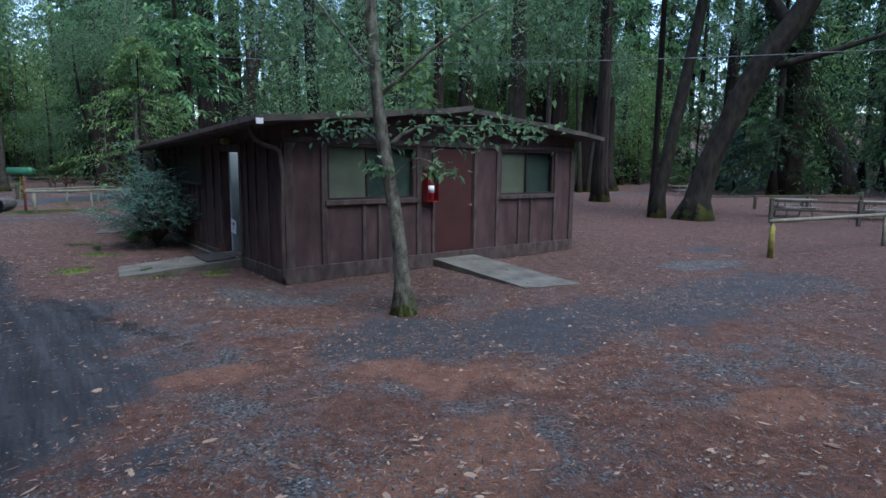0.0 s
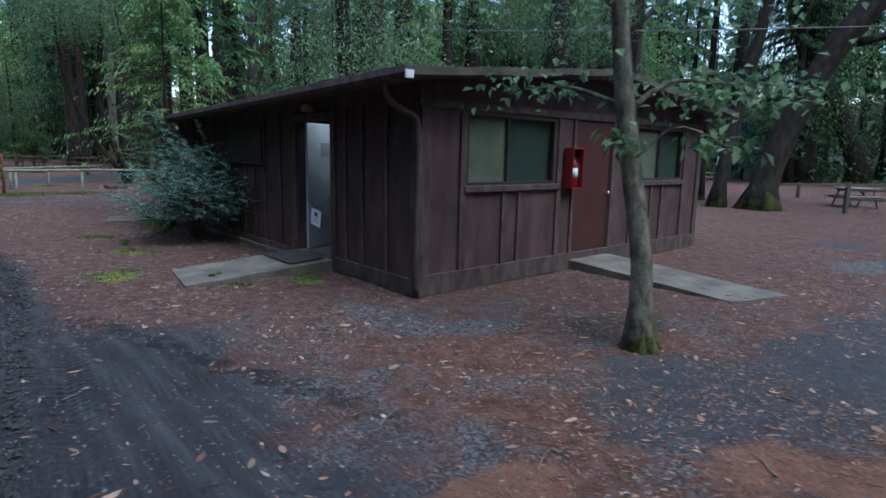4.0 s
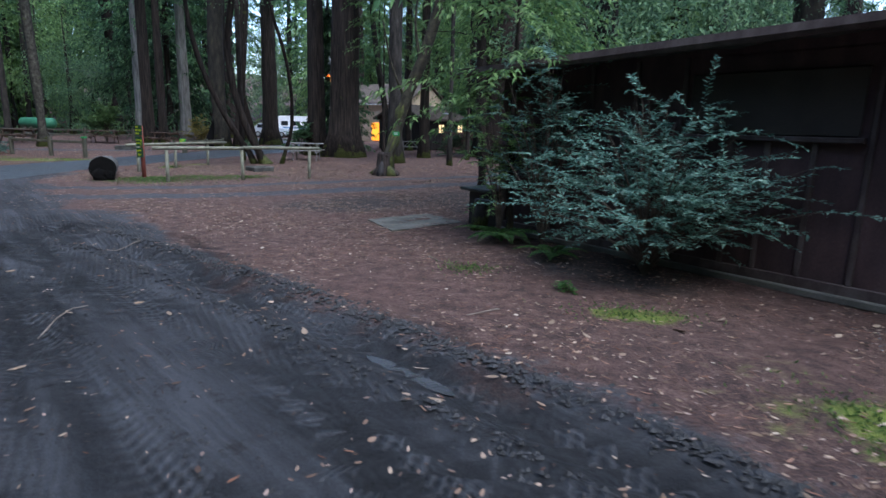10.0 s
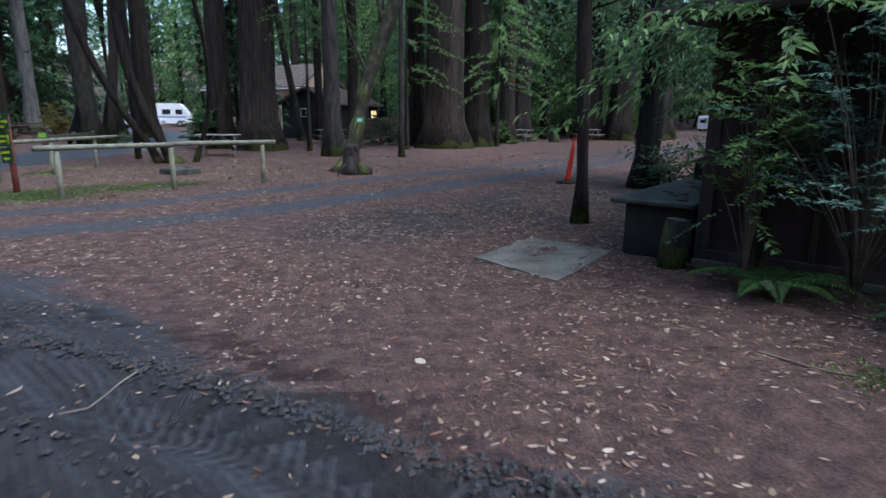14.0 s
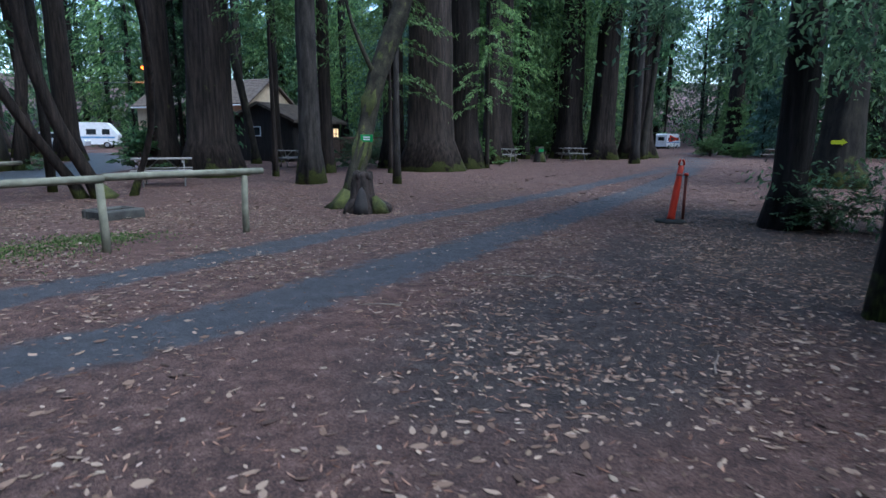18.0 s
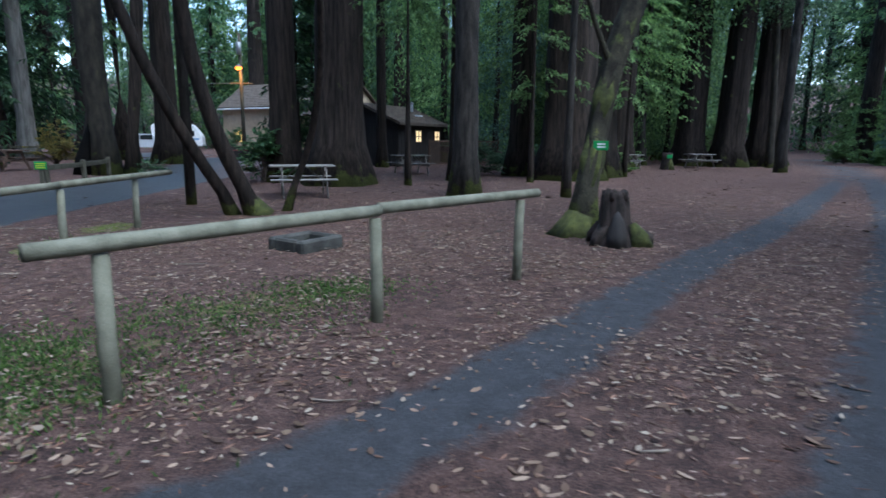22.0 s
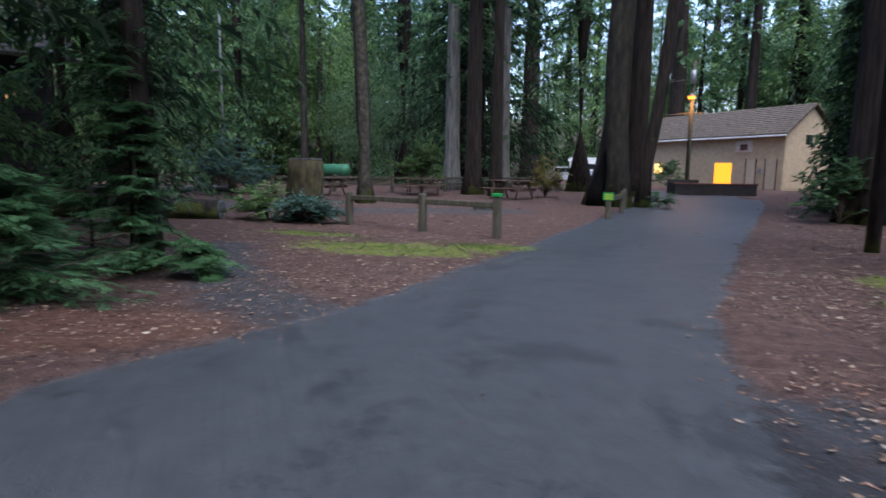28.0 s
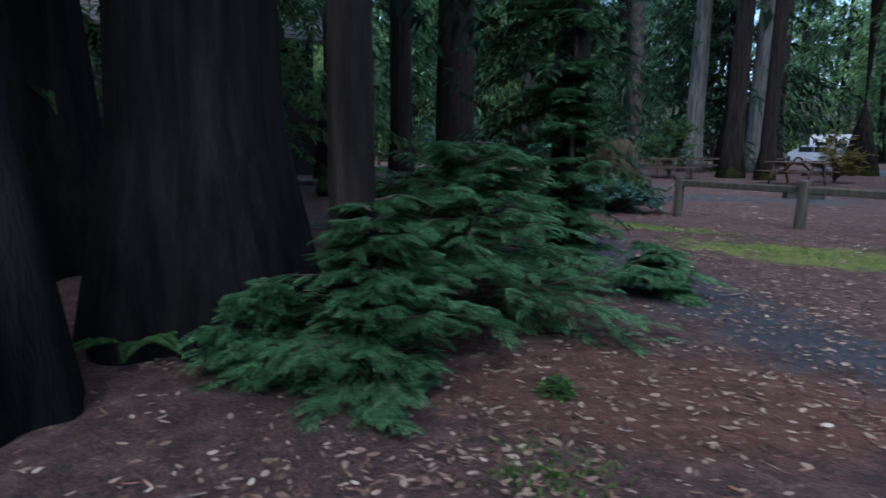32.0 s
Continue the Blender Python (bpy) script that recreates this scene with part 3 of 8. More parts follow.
for key, arr in (("mud", mud), ("pave", pave), ("moss", moss), ("grav", grav), ("red", red), ("stony", stony), ("rutty", edge_mask(GX, GY, MUD, 0.9)), ("dark_ground", dark_ground), ("sand", sand), ("treadw", treadw), ("treadu", treadu), ("treadv", treadv), ("ribv", ribv)):
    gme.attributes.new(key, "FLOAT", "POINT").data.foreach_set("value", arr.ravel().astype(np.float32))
gme.polygons.foreach_set("use_smooth", np.ones(len(gme.polygons), bool))


def ground_material():
    m = bpy.data.materials.new("forest_floor")
    m.use_nodes = True
    n, l = m.node_tree.nodes, m.node_tree.links
    p = n["Principled BSDF"]
    tc = n.new("ShaderNodeTexCoord")

    def noise_at(scale, detail=5, rough=0.6):
        q = n.new("ShaderNodeTexNoise")
        q.inputs["Scale"].default_value, q.inputs["Detail"].default_value, q.inputs["Roughness"].default_value = scale, detail, rough
        l.new(tc.outputs["Object"], q.inputs["Vector"])
        return q.outputs[0]

    def ramp_of(src, stops):
        r = n.new("ShaderNodeValToRGB")
        e = r.color_ramp.elements
        e[0].position, e[0].color = stops[0][0], (*stops[0][1], 1)
        e[1].position, e[1].color = stops[-1][0], (*stops[-1][1], 1)
        for pos, col in stops[1:-1]:
            e.new(pos).color = (*col, 1)
        l.new(src, r.inputs[0])
        return r.outputs[0]

    def mathn(op, a, b):
        q = n.new("ShaderNodeMath")
        q.operation = op
        for i, v in enumerate((a, b)):
            if isinstance(v, (int, float)):
                q.inputs[i].default_value = v
            else:
                l.new(v, q.inputs[i])
        return q.outputs[0]

    def mask(name, jag, lo=0.45, hi=0.55):
        a = n.new("ShaderNodeAttribute")
        a.attribute_name = name
        s = mathn("ADD", a.outputs["Fac"], mathn("MULTIPLY", mathn("SUBTRACT", edge, 0.5), jag))
        r = n.new("ShaderNodeMapRange")
        r.interpolation_type = "SMOOTHSTEP"
        r.inputs[1].default_value, r.inputs[2].default_value = lo, hi
        l.new(s, r.inputs[0])
        return r.outputs[0]

    def mix(fac, a, b):
        q = n.new("ShaderNodeMix")
        q.data_type = "RGBA"
        l.new(fac, q.inputs["Factor"]), l.new(a, q.inputs["A"]), l.new(b, q.inputs["B"])
        return q.outputs["Result"]

    edge = noise_at(3.0, 8, 0.7)
    big, mid, fine = noise_at(0.45, 4), noise_at(6, 8, 0.75), noise_at(75, 6, 0.75)
    grain = mathn("ADD", mathn("MULTIPLY", mid, 0.45), mathn("MULTIPLY", fine, 0.55))
    duff = mix(big, ramp_of(grain, [(0.38, (0.022, 0.015, 0.015)), (0.5, (0.1, 0.053, 0.044)), (0.62, (0.235, 0.136, 0.11))]), ramp_of(grain, [(0.38, (0.018, 0.015, 0.016)), (0.5, (0.078, 0.048, 0.043)), (0.63, (0.195, 0.13, 0.11))]))
    redd = ramp_of(grain, [(0.38, (0.034, 0.016, 0.012)), (0.5, (0.125, 0.058, 0.04)), (0.63, (0.235, 0.128, 0.095))])
    mudc = ramp_of(grain, [(0.34, (0.03, 0.032, 0.037)), (0.5, (0.056, 0.059, 0.068)), (0.68, (0.1, 0.105, 0.116))])
    pavec = mix(big, ramp_of(grain, [(0.36, (0.027, 0.03, 0.035)), (0.62, (0.058, 0.064, 0.072))]), ramp_of(grain, [(0.36, (0.03, 0.033, 0.037)), (0.65, (0.07, 0.076, 0.083))]))
    pavec = mix(mathn("MULTIPLY", mathn("GREATER_THAN", noise_at(1.3, 9, 0.75), 0.56), 0.55), pavec, ramp_of(grain, [(0.35, (0.01, 0.011, 0.013)), (0.65, (0.03, 0.032, 0.038))]))
    mp = n.new("ShaderNodeMapping")
    mp.inputs["Rotation"].default_value = (0, 0, radians(41))
    mp2 = n.new("ShaderNodeMapping")
    mp2.inputs["Scale"].default_value = (0.6, 7, 1)
    l.new(tc.outputs["Object"], mp.inputs[0]), l.new(mp.outputs[0], mp2.inputs[0])
    streak = n.new("ShaderNodeTexNoise")
    streak.inputs["Scale"].default_value, streak.inputs["Detail"].default_value = 1.0, 5
    l.new(mp2.outputs[0], streak.inputs["Vector"])
    ra = n.new("ShaderNodeAttribute")
    ra.attribute_name = "rutty"
    mudc = mix(mathn("MULTIPLY", ra.outputs["Fac"], 0.72), mudc, ramp_of(mathn("ADD", mathn("MULTIPLY", streak.outputs[0], 0.65), mathn("MULTIPLY", fine, 0.35)), [(0.36, (0.011, 0.011, 0.013)), (0.5, (0.036, 0.037, 0.042)), (0.64, (0.075, 0.078, 0.088))]))
    tread = []
    for key in ("treadw", "treadu", "treadv", "ribv"):
        q = n.new("ShaderNodeAttribute")
        q.attribute_name = key
        tread.append(q.outputs["Fac"])
    lug = mathn("SINE", mathn("ADD", mathn("MULTIPLY", tread[1], 78.0), mathn("ADD", mathn("MULTIPLY", mathn("ABSOLUTE", tread[2], 0.0), 46.0), mathn("MULTIPLY", mid, 2.0))), 0.0)
    rib = mathn("SINE", mathn("MULTIPLY", tread[2], 105.0), 0.0)
    lugs = mathn("MULTIPLY", tread[0], mathn("ADD", mathn("MULTIPLY", lug, 0.55), mathn("ADD", mathn("MULTIPLY", rib, 0.3), 0.4)))
    ribs = mathn("MULTIPLY", mathn("SINE", mathn("ADD", mathn("MULTIPLY", tread[3], 125.0), mathn("MULTIPLY", noise_at(0.8, 3), 7.0)), 0.0), mathn("MULTIPLY", ra.outputs["Fac"], ramp_of(noise_at(1.1, 5), [(0.42, (0, 0, 0)), (0.58, (1, 1, 1))])))
    lugs = mathn("ADD", mathn("MULTIPLY", lugs, ra.outputs["Fac"]), mathn("MULTIPLY", ribs, 0.28))
    # Groove shade is put into the mud colour; the bump sinks the same grooves.
    mudc = mix(mathn("MULTIPLY", mathn("MAXIMUM", lugs, 0.0), 0.85), mudc, ramp_of(fine, [(0.4, (0.009, 0.009, 0.011)), (0.6, (0.02, 0.021, 0.024))]))
    clot = n.new("ShaderNodeMapRange")
    clot.interpolation_type = "SMOOTHSTEP"
    clot.inputs[1].default_value, clot.inputs[2].default_value = 0.56, 0.66
    l.new(noise_at(4.5, 9, 0.72), clot.inputs[0])
    mudc = mix(mathn("MULTIPLY", mathn("MULTIPLY", clot.outputs[0], ra.outputs["Fac"]), 0.7), mudc, ramp_of(fine, [(0.4, (0.008, 0.0075, 0.008)), (0.62, (0.024, 0.021, 0.02))]))
    vor = n.new("ShaderNodeTexVoronoi")
    vor.inputs["Scale"].default_value = 55
    l.new(tc.outputs["Object"], vor.inputs["Vector"])
    sep = n.new("ShaderNodeSeparateColor")
    l.new(vor.outputs["Color"], sep.inputs[0])
    gravc = ramp_of(mathn("ADD", mathn("MULTIPLY", sep.outputs[0], 0.7), mathn("MULTIPLY", fine, 0.3)), [(0.2, (0.022, 0.025, 0.028)), (0.5, (0.075, 0.082, 0.088)), (0.88, (0.2, 0.21, 0.215))])
    mossc = ramp_of(grain, [(0.34, (0.05, 0.065, 0.02)), (0.5, (0.135, 0.175, 0.03)), (0.66, (0.22, 0.26, 0.055))])
    col = mix(mask("red", 0.9, 0.3, 0.8), duff, redd)
    sa = n.new("ShaderNodeAttribute")
    sa.attribute_name = "stony"
    pebbly = n.new("ShaderNodeMapRange")
    pebbly.interpolation_type = "SMOOTHSTEP"
    pebbly.inputs[1].default_value, pebbly.inputs[2].default_value = 0.44, 0.6
    l.new(noise_at(1.0, 10, 0.74), pebbly.inputs[0])
    half = mix(pebbly.outputs[0], redd, gravc)
    col = mix(mathn("MULTIPLY", sa.outputs["Fac"], 0.85), col, half)
    col = mix(mask("red", 0.9, 0.45, 1.0), col, redd)
    col = mix(mask("dark_ground", 1.2, 0.25, 0.95), col, ramp_of(grain, [(0.38, (0.012, 0.011, 0.012)), (0.5, (0.045, 0.036, 0.035)), (0.64, (0.12, 0.1, 0.095))]))
    col = mix(mask("grav", 1.4, 0.35, 0.85), col, gravc)
    col = mix(mask("mud", 1.5, 0.35, 0.75), col, mudc)
    col = mix(mask("sand", 1.0, 0.2, 0.75), col, ramp_of(grain, [(0.36, (0.075, 0.036, 0.024)), (0.5, (0.19, 0.092, 0.06)), (0.64, (0.29, 0.165, 0.12))]))
    pm = mask("pave", 0.9, 0.36, 0.64)
    col = mix(pm, col, pavec)
    col = mix(mask("moss", 1.8, 0.45, 0.95), col, mossc)
    l.new(col, p.inputs["Base Color"])
    p.inputs["Specular IOR Level"].default_value = 0.3
    rr = n.new("ShaderNodeMapRange")
    rr.inputs[3].default_value, rr.inputs[4].default_value = 0.92, 0.46
    l.new(pm, rr.inputs[0]), l.new(rr.outputs[0], p.inputs["Roughness"])
    b1 = n.new("ShaderNodeBump")
    b1.inputs["Strength"].default_value, b1.inputs["Distance"].default_value = 0.9, 0.06
    hh = mathn("ADD", mathn("MULTIPLY", grain, mathn("SUBTRACT", 1.0, mathn("MULTIPLY", pm, 0.75))), mathn("MULTIPLY", mathn("MULTIPLY", streak.outputs[0], ra.outputs["Fac"]), 0.45))
    hh = mathn("SUBTRACT", hh, mathn("MULTIPLY", lugs, mathn("SUBTRACT", 1.0, pm)))
    l.new(hh, b1.inputs["Height"]), l.new(b1.outputs[0], p.inputs["Normal"])
    return m


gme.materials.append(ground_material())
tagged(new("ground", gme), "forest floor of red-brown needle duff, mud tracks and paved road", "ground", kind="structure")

# ---- trees ----
def tree(name, pts, bark, label, leaf=None, crown=None, limbs=(), sides=16, flute=0.08, seed=0, group="", rough=0.03, steps=16, category="tree"):
    """A trunk along pts (x, y, z, radius), limbs, and a crown of leaves (verts, faces) set about the trunk's foot."""
    x, y = pts[0][0], pts[0][1]
    top = thing(name, pose(x, y, hill(np.array(x), np.array(y)).item()), label, category, group)
    loc = [(a - x, b - y, c, r) for a, b, c, r in pts]
    line = curve_through(loc, steps)
    line[0, 2] -= 0.25
    rod("trunk", line[:, :3], np.maximum(line[:, 3], 0.012), bark, top, "", sides, flute, seed, True, rough)
    for k, lm in enumerate(limbs):
        ln = curve_through([(a - x, b - y, c, r) for a, b, c, r in lm], 8)
        rod("limb", ln[:, :3], np.maximum(ln[:, 3], 0.006), bark, top, "", 7, 0.03, seed + k, True)
    if crown is not None:
        part("crown", mesh_of("crown", crown[0], crown[1], leaf), None, top)
    return top


def shifted(cr, dx, dy, dz):
    return cr[0] + np.array([dx, dy, dz]), cr[1]


def flare(r):
    """Radii of a redwood's foot, by height."""
    return [(0, 1.75 * r), (0.25, 1.4 * r), (0.7, 1.18 * r), (1.6, 1.05 * r), (5, 0.95 * r)]


def redwood(x, y, r, lean=(0, 0), h=24, seed=0, bark=None, label="tall redwood with furrowed red-brown bark", crown=True, sides=26, flute=0.1, low=9.0, name="redwood_tree", spray=0.5, reach=0, leaf=None):
    pts = [(x + lean[0] * z / 10, y + lean[1] * z / 10, z, rr) for z, rr in flare(r)] + [(x + lean[0] * h / 20, y + lean[1] * h / 20, h / 2, 0.75 * r), (x + lean[0] * h / 10, y + lean[1] * h / 10, h, 0.2 * r)]
    cr = shifted(fir_crown(low, h + 1.5, reach or 2.6 + r, 420 if reach else 60 if spray > 0.3 else 130, 30 if spray > 0.3 else 56, spray), 0, 0, 0) if crown else None
    return tree(name, pts, bark or M_BARK, label, leaf or L_FIR, cr, sides=sides, flute=flute, seed=seed, steps=22)


# big trees that stand round the clearing: x, y, radius, lean
for i, (x, y, r, lx, ly) in enumerate((
    (6.56, 49.5, 0.85, 0, 0), (19.2, 46.5, 0.75, 0, 0), (-16.7, 34.2, 0.66, 0.25, 0), (-18.35, 35.3, 0.4, 0.0, 0),
    (-9.2, 36.8, 0.85, 0, 0), (-7.6, 38.2, 0.6, 0, 0), (-10.4, 38.6, 0.4, 0, 0), (-3.9, 45.2, 0.6, 0, 0), (1.4, 48.3, 0.75, 0, 0), (2.8, 46.9, 0.68, 0.3, 0),
    (5.0, 47.7, 0.45, 0.2, 0), (4.7, 34.3, 0.33, 0, 0), (-25.7, 46.8, 0.5, 0, 0), (-30.9, 42.3, 0.24, 0, 0), (-32.4, 43.1, 0.34, 0, 0),
    (-36.5, 62, 0.7, 0, 0), (-27.5, 76, 0.8, 0, 0), (-18, 78, 0.8, 0, 0), (17.2, 54.5, 0.55, 0.2, 0), (-21.5, 76, 0.5, 0, 0), (-14, 74, 0.5, 0, 0))):
    redwood(x, y, r, (lx, ly), seed=i)
# straighter, thinner trunks
for i, (x, y, r, b) in enumerate(((-13.5, 30.8, 0.27, M_BARKG), (-13.1, 35.8, 0.22, M_BARK), (-15.5, 44.3, 0.22, M_BARK), (-1.3, 49.6, 0.22, M_BARK), (2.0, 41.5, 0.18, M_BARKG), (-11.2, 30.4, 0.08, M_BARKG), (-35.8, 47.5, 0.42, M_BARKL), (-33.6, 49.5, 0.4, M_BARKL), (-44.2, 44.8, 0.2, M_BARKG), (-3.4, 50.3, 0.4, M_BARKL), (-5.4, 41.7, 0.4, M_BARK), (6.1, 27.3, 0.13, M_BARK))):
    redwood(x, y, r, seed=40 + i, bark=b, h=20, sides=14, flute=0.06, low=8, label="tall straight conifer trunk", name="conifer_tree")

# the young oak before the hut
oak_leaves = [leaves(np.array(c) + rng.standard_normal((n, 3)) * s, vec(n) + [0, 0, -0.3], vec(n) * 0.5 + [0, 0, 1], 0.075 + 0.05 * rng.random(n), 0.07) for c, n, s in (((-0.95, 0.9, 2.3), 90, (0.3, 0.3, 0.1)), ((0.3, 0.3, 2.25), 90, (0.35, 0.3, 0.13)), ((0.8, 0.6, 2.25), 100, (0.35, 0.3, 0.12)), ((1.35, 0.9, 2.3), 90, (0.25, 0.3, 0.1)), ((0.45, -0.05, 1.75), 50, (0.12, 0.15, 0.05)), ((-0.3, -0.1, 1.78), 45, (0.08, 0.1, 0.05)), ((-0.2, 0.2, 3.0), 240, (0.7, 0.7, 0.25)), ((-0.8, 0.5, 3.7), 260, (0.9, 0.9, 0.4)), ((0.7, 0.3, 3.6), 240, (0.8, 0.8, 0.4)), ((0, 0.5, 4.8), 900, (1.5, 1.5, 0.6)))]
tree("oak_tree", [(-0.55, 8.45, 0, 0.21), (-0.56, 8.45, 0.09, 0.135), (-0.57, 8.45, 0.28, 0.103), (-0.61, 8.45, 0.9, 0.088), (-0.72, 8.5, 1.5, 0.08), (-0.82, 8.5, 2.1, 0.075), (-0.95, 8.5, 3.4, 0.065), (-1.0, 8.5, 5.6, 0.04)], M_OAK, "slender leaning oak with patchy grey and mossy bark", L_BAY, joined(oak_leaves),
     [[(-0.8, 8.5, 2.0, 0.03), (-0.5, 8.6, 2.25, 0.022), (0.1, 8.9, 2.3, 0.014), (0.8, 9.3, 2.35, 0.008)], [(-0.8, 8.5, 2.05, 0.028), (-1.2, 8.9, 2.25, 0.018), (-1.6, 9.5, 2.3, 0.008)], [(-0.88, 8.5, 2.6, 0.03), (-0.2, 8.6, 3.2, 0.02), (0.5, 8.8, 3.7, 0.01)], [(-0.9, 8.5, 2.8, 0.03), (-1.4, 8.8, 3.4, 0.018), (-1.9, 9.0, 4.0, 0.01)], [(-0.75, 8.45, 1.6, 0.014), (-0.4, 8.4, 1.9, 0.01), (0.0, 8.4, 1.75, 0.005)]], sides=18, seed=3, rough=0.05)
bpy.data.objects["oak_tree"].matrix_basis = pose(-0.55, 8.53, 0)
# moss sleeve at its foot
part("moss_patch", mesh_of("moss_patch", *tube([(0, 0, -0.05), (0.0, 0, 0.08), (-0.01, 0, 0.26)], [0.2, 0.132, 0.1], 16, 0.2, 5, True, 0.14), M_MOSS, True), None, bpy.data.objects["oak_tree"], "yellow-green moss on the trunk foot")

bay = clump_crown(3.2, 3.2, 2.6, 60, 50, 0.3, 0.6)
tree("bay_tree", [(6.75, 23.6, 0, 0.78), (6.8, 23.6, 0.35, 0.52), (7.0, 23.55, 1.4, 0.4), (7.5, 23.4, 3.0, 0.35), (8.2, 23.2, 4.8, 0.35), (9.6, 23, 7.0, 0.34), (11.0, 23, 10, 0.2)], M_BARKM, "huge leaning bay tree with mossy dark bark", L_BAY, shifted(bay, 4.6, -0.5, 10.5), [[(9.4, 23.1, 6.2, 0.25), (8.6, 23.5, 7.8, 0.16), (7.5, 24, 9.5, 0.08)], [(8.9, 23.1, 5.2, 0.14), (10.5, 22.5, 5.6, 0.1), (12.5, 22.2, 6.3, 0.05)]], sides=22, seed=5, flute=0.1, rough=0.04)
tree("bay_tree", [(5.6, 24.2, 0, 0.38), (5.64, 24.2, 0.4, 0.27), (5.85, 24.2, 2.0, 0.22), (6.25, 24.2, 4.4, 0.2), (6.8, 24.2, 8, 0.17), (7.2, 24.2, 12, 0.1)], M_BARKM, "tall bay trunk with moss on its bark", L_BAY, shifted(clump_crown(2.6, 2.6, 2.5, 45, 50, 0.3, 0.6), 1.6, 0, 11), sides=16, seed=6)
tree("bay_tree", [(23.6, 47.5, 0, 0.9), (23.4, 47.5, 1.0, 0.75), (21.6, 47.5, 5, 0.6), (18.8, 47.5, 9.5, 0.5), (17, 47.5, 14, 0.3)], M_BARKM, "leaning bay tree with dark mossy bark", L_BAY, shifted(clump_crown(4, 4, 3, 60, 45, 0.35, 0.7), -6, 0, 13), sides=16, seed=7)
for k, (x, y, dx) in enumerate(((5.2, 46.4, 0.9), (4.6, 46.0, -0.6), (5.7, 47.0, 0.5))):
    tree("slender_bay", [(x, y, 0, 0.22), (x + 0.1 * dx, y, 1.5, 0.18), (x + 0.45 * dx, y, 5, 0.15), (x + dx, y, 10, 0.08)], M_BARKM, "slender curving bay stem", L_BAY, shifted(clump_crown(2, 2, 2, 25, 40, 0.3, 0.5), dx, 0, 9), sides=9, seed=k)
# mossy tree with a green number plate, beside the rotten stump
mossy = tree("maple_tree", [(-12.62, 25.2, 0, 0.3), (-12.6, 25.2, 0.15, 0.21), (-12.53, 25.32, 0.6, 0.16), (-12.33, 25.6, 1.25, 0.155), (-12.13, 25.75, 2.2, 0.165), (-11.66, 26.0, 3.45, 0.17), (-11.0, 26.3, 6.0, 0.13), (-10.6, 26.5, 9, 0.08)], mat("moss_clad_bark", (0.05, 0.046, 0.03), (0.016, 0.013, 0.01), 4.5, 0.95, 1.0, 36, stretch=(1.6, 1.6, 1.0), c=(0.15, 0.15, 0.035), moss=1.4), "leaning maple with thick yellow-green moss", L_BAY, shifted(clump_crown(2.4, 2.4, 2, 80, 80, 0.09, 0.5), 2.4, 0.8, 8.5), [[(-12.1, 25.75, 2.3, 0.05), (-12.5, 25.7, 3.2, 0.035), (-12.8, 25.6, 4.6, 0.02)], [(-11.7, 26.0, 3.4, 0.06), (-11.9, 26.2, 4.6, 0.04), (-11.7, 26.4, 6.4, 0.02)]], sides=18, seed=8, flute=0.12, rough=0.06)
part("moss_patch", mesh_of("moss_patch", *tube([(-0.1, -0.03, -0.05), (-0.08, -0.02, 0.1), (0.0, 0.0, 0.28)], [0.33, 0.22, 0.15], 18, 0.2, 2, True, 0.12), M_MOSS, True), None, mossy, "thick moss round the trunk foot")
part("moss_patch", mesh_of("moss_patch", *tube([(0.1, 0.09, 0.6), (0.22, 0.28, 1.0), (0.33, 0.42, 1.4)], [0.11, 0.165, 0.12], 16, 0.15, 4, True, 0.14), M_MOSS, True), None, mossy, "moss patch on the trunk")
for k, (a, b, c, q) in enumerate((((0.3, 0.4, 1.5), (0.4, 0.47, 1.9), (0.5, 0.53, 2.3), 0.145), ((0.62, 0.6, 2.5), (0.75, 0.68, 2.9), (0.9, 0.78, 3.3), 0.15), ((0.2, 0.1, 0.3), (0.14, 0.12, 0.5), (0.16, 0.2, 0.75), 0.12))):
    part("moss_patch", mesh_of("moss_patch", *tube([a, b, c], [0.08, q, 0.07], 16, 0.2, 7 + k, True, 0.2), M_MOSS, True), None, mossy, "ragged moss on the trunk")
part("number_plate", slab(0.19, 0.41, 0.2, 0.215, 1.165, 1.295), M_BRIGHTG, mossy, "bright green site plate")
for k in range(2):
    part("lettering", slab(0.24, 0.36, 0.195, 0.1985, 1.2 + 0.04 * k, 1.22 + 0.04 * k, 0), M_WHITE, mossy)
tree("bay_tree", [(-16.3, 43.0, 0, 0.3), (-16.35, 43.0, 0.4, 0.2), (-16.6, 43.0, 2.0, 0.18), (-17.1, 43.0, 5.0, 0.17), (-17.5, 43.0, 8, 0.14), (-17.6, 43.0, 12, 0.06)], M_BARKM, "slim leaning mossy trunk before the cabin", L_BAY, shifted(clump_crown(2.2, 2.2, 2, 34, 44, 0.22, 0.5), -1.2, 0, 11), sides=12, seed=19)
# leaning pair and thin sapling by the picnic table
tree("bay_tree", [(-17.51, 27.5, 0, 0.2), (-17.64, 27.38, 0.3, 0.14), (-17.9, 27.13, 1, 0.125), (-18.15, 26.83, 2, 0.115), (-18.27, 26.61, 3, 0.11), (-18.25, 26.45, 4, 0.105), (-17.96, 26.35, 5.5, 0.1), (-17.7, 26.3, 8, 0.06)], M_BARK, "leaning dark bay stem with mossy foot", L_BAY, shifted(clump_crown(2.2, 2.2, 1.8, 90, 90, 0.095, 0.5), 0, -1.2, 7.6), sides=12, seed=9)
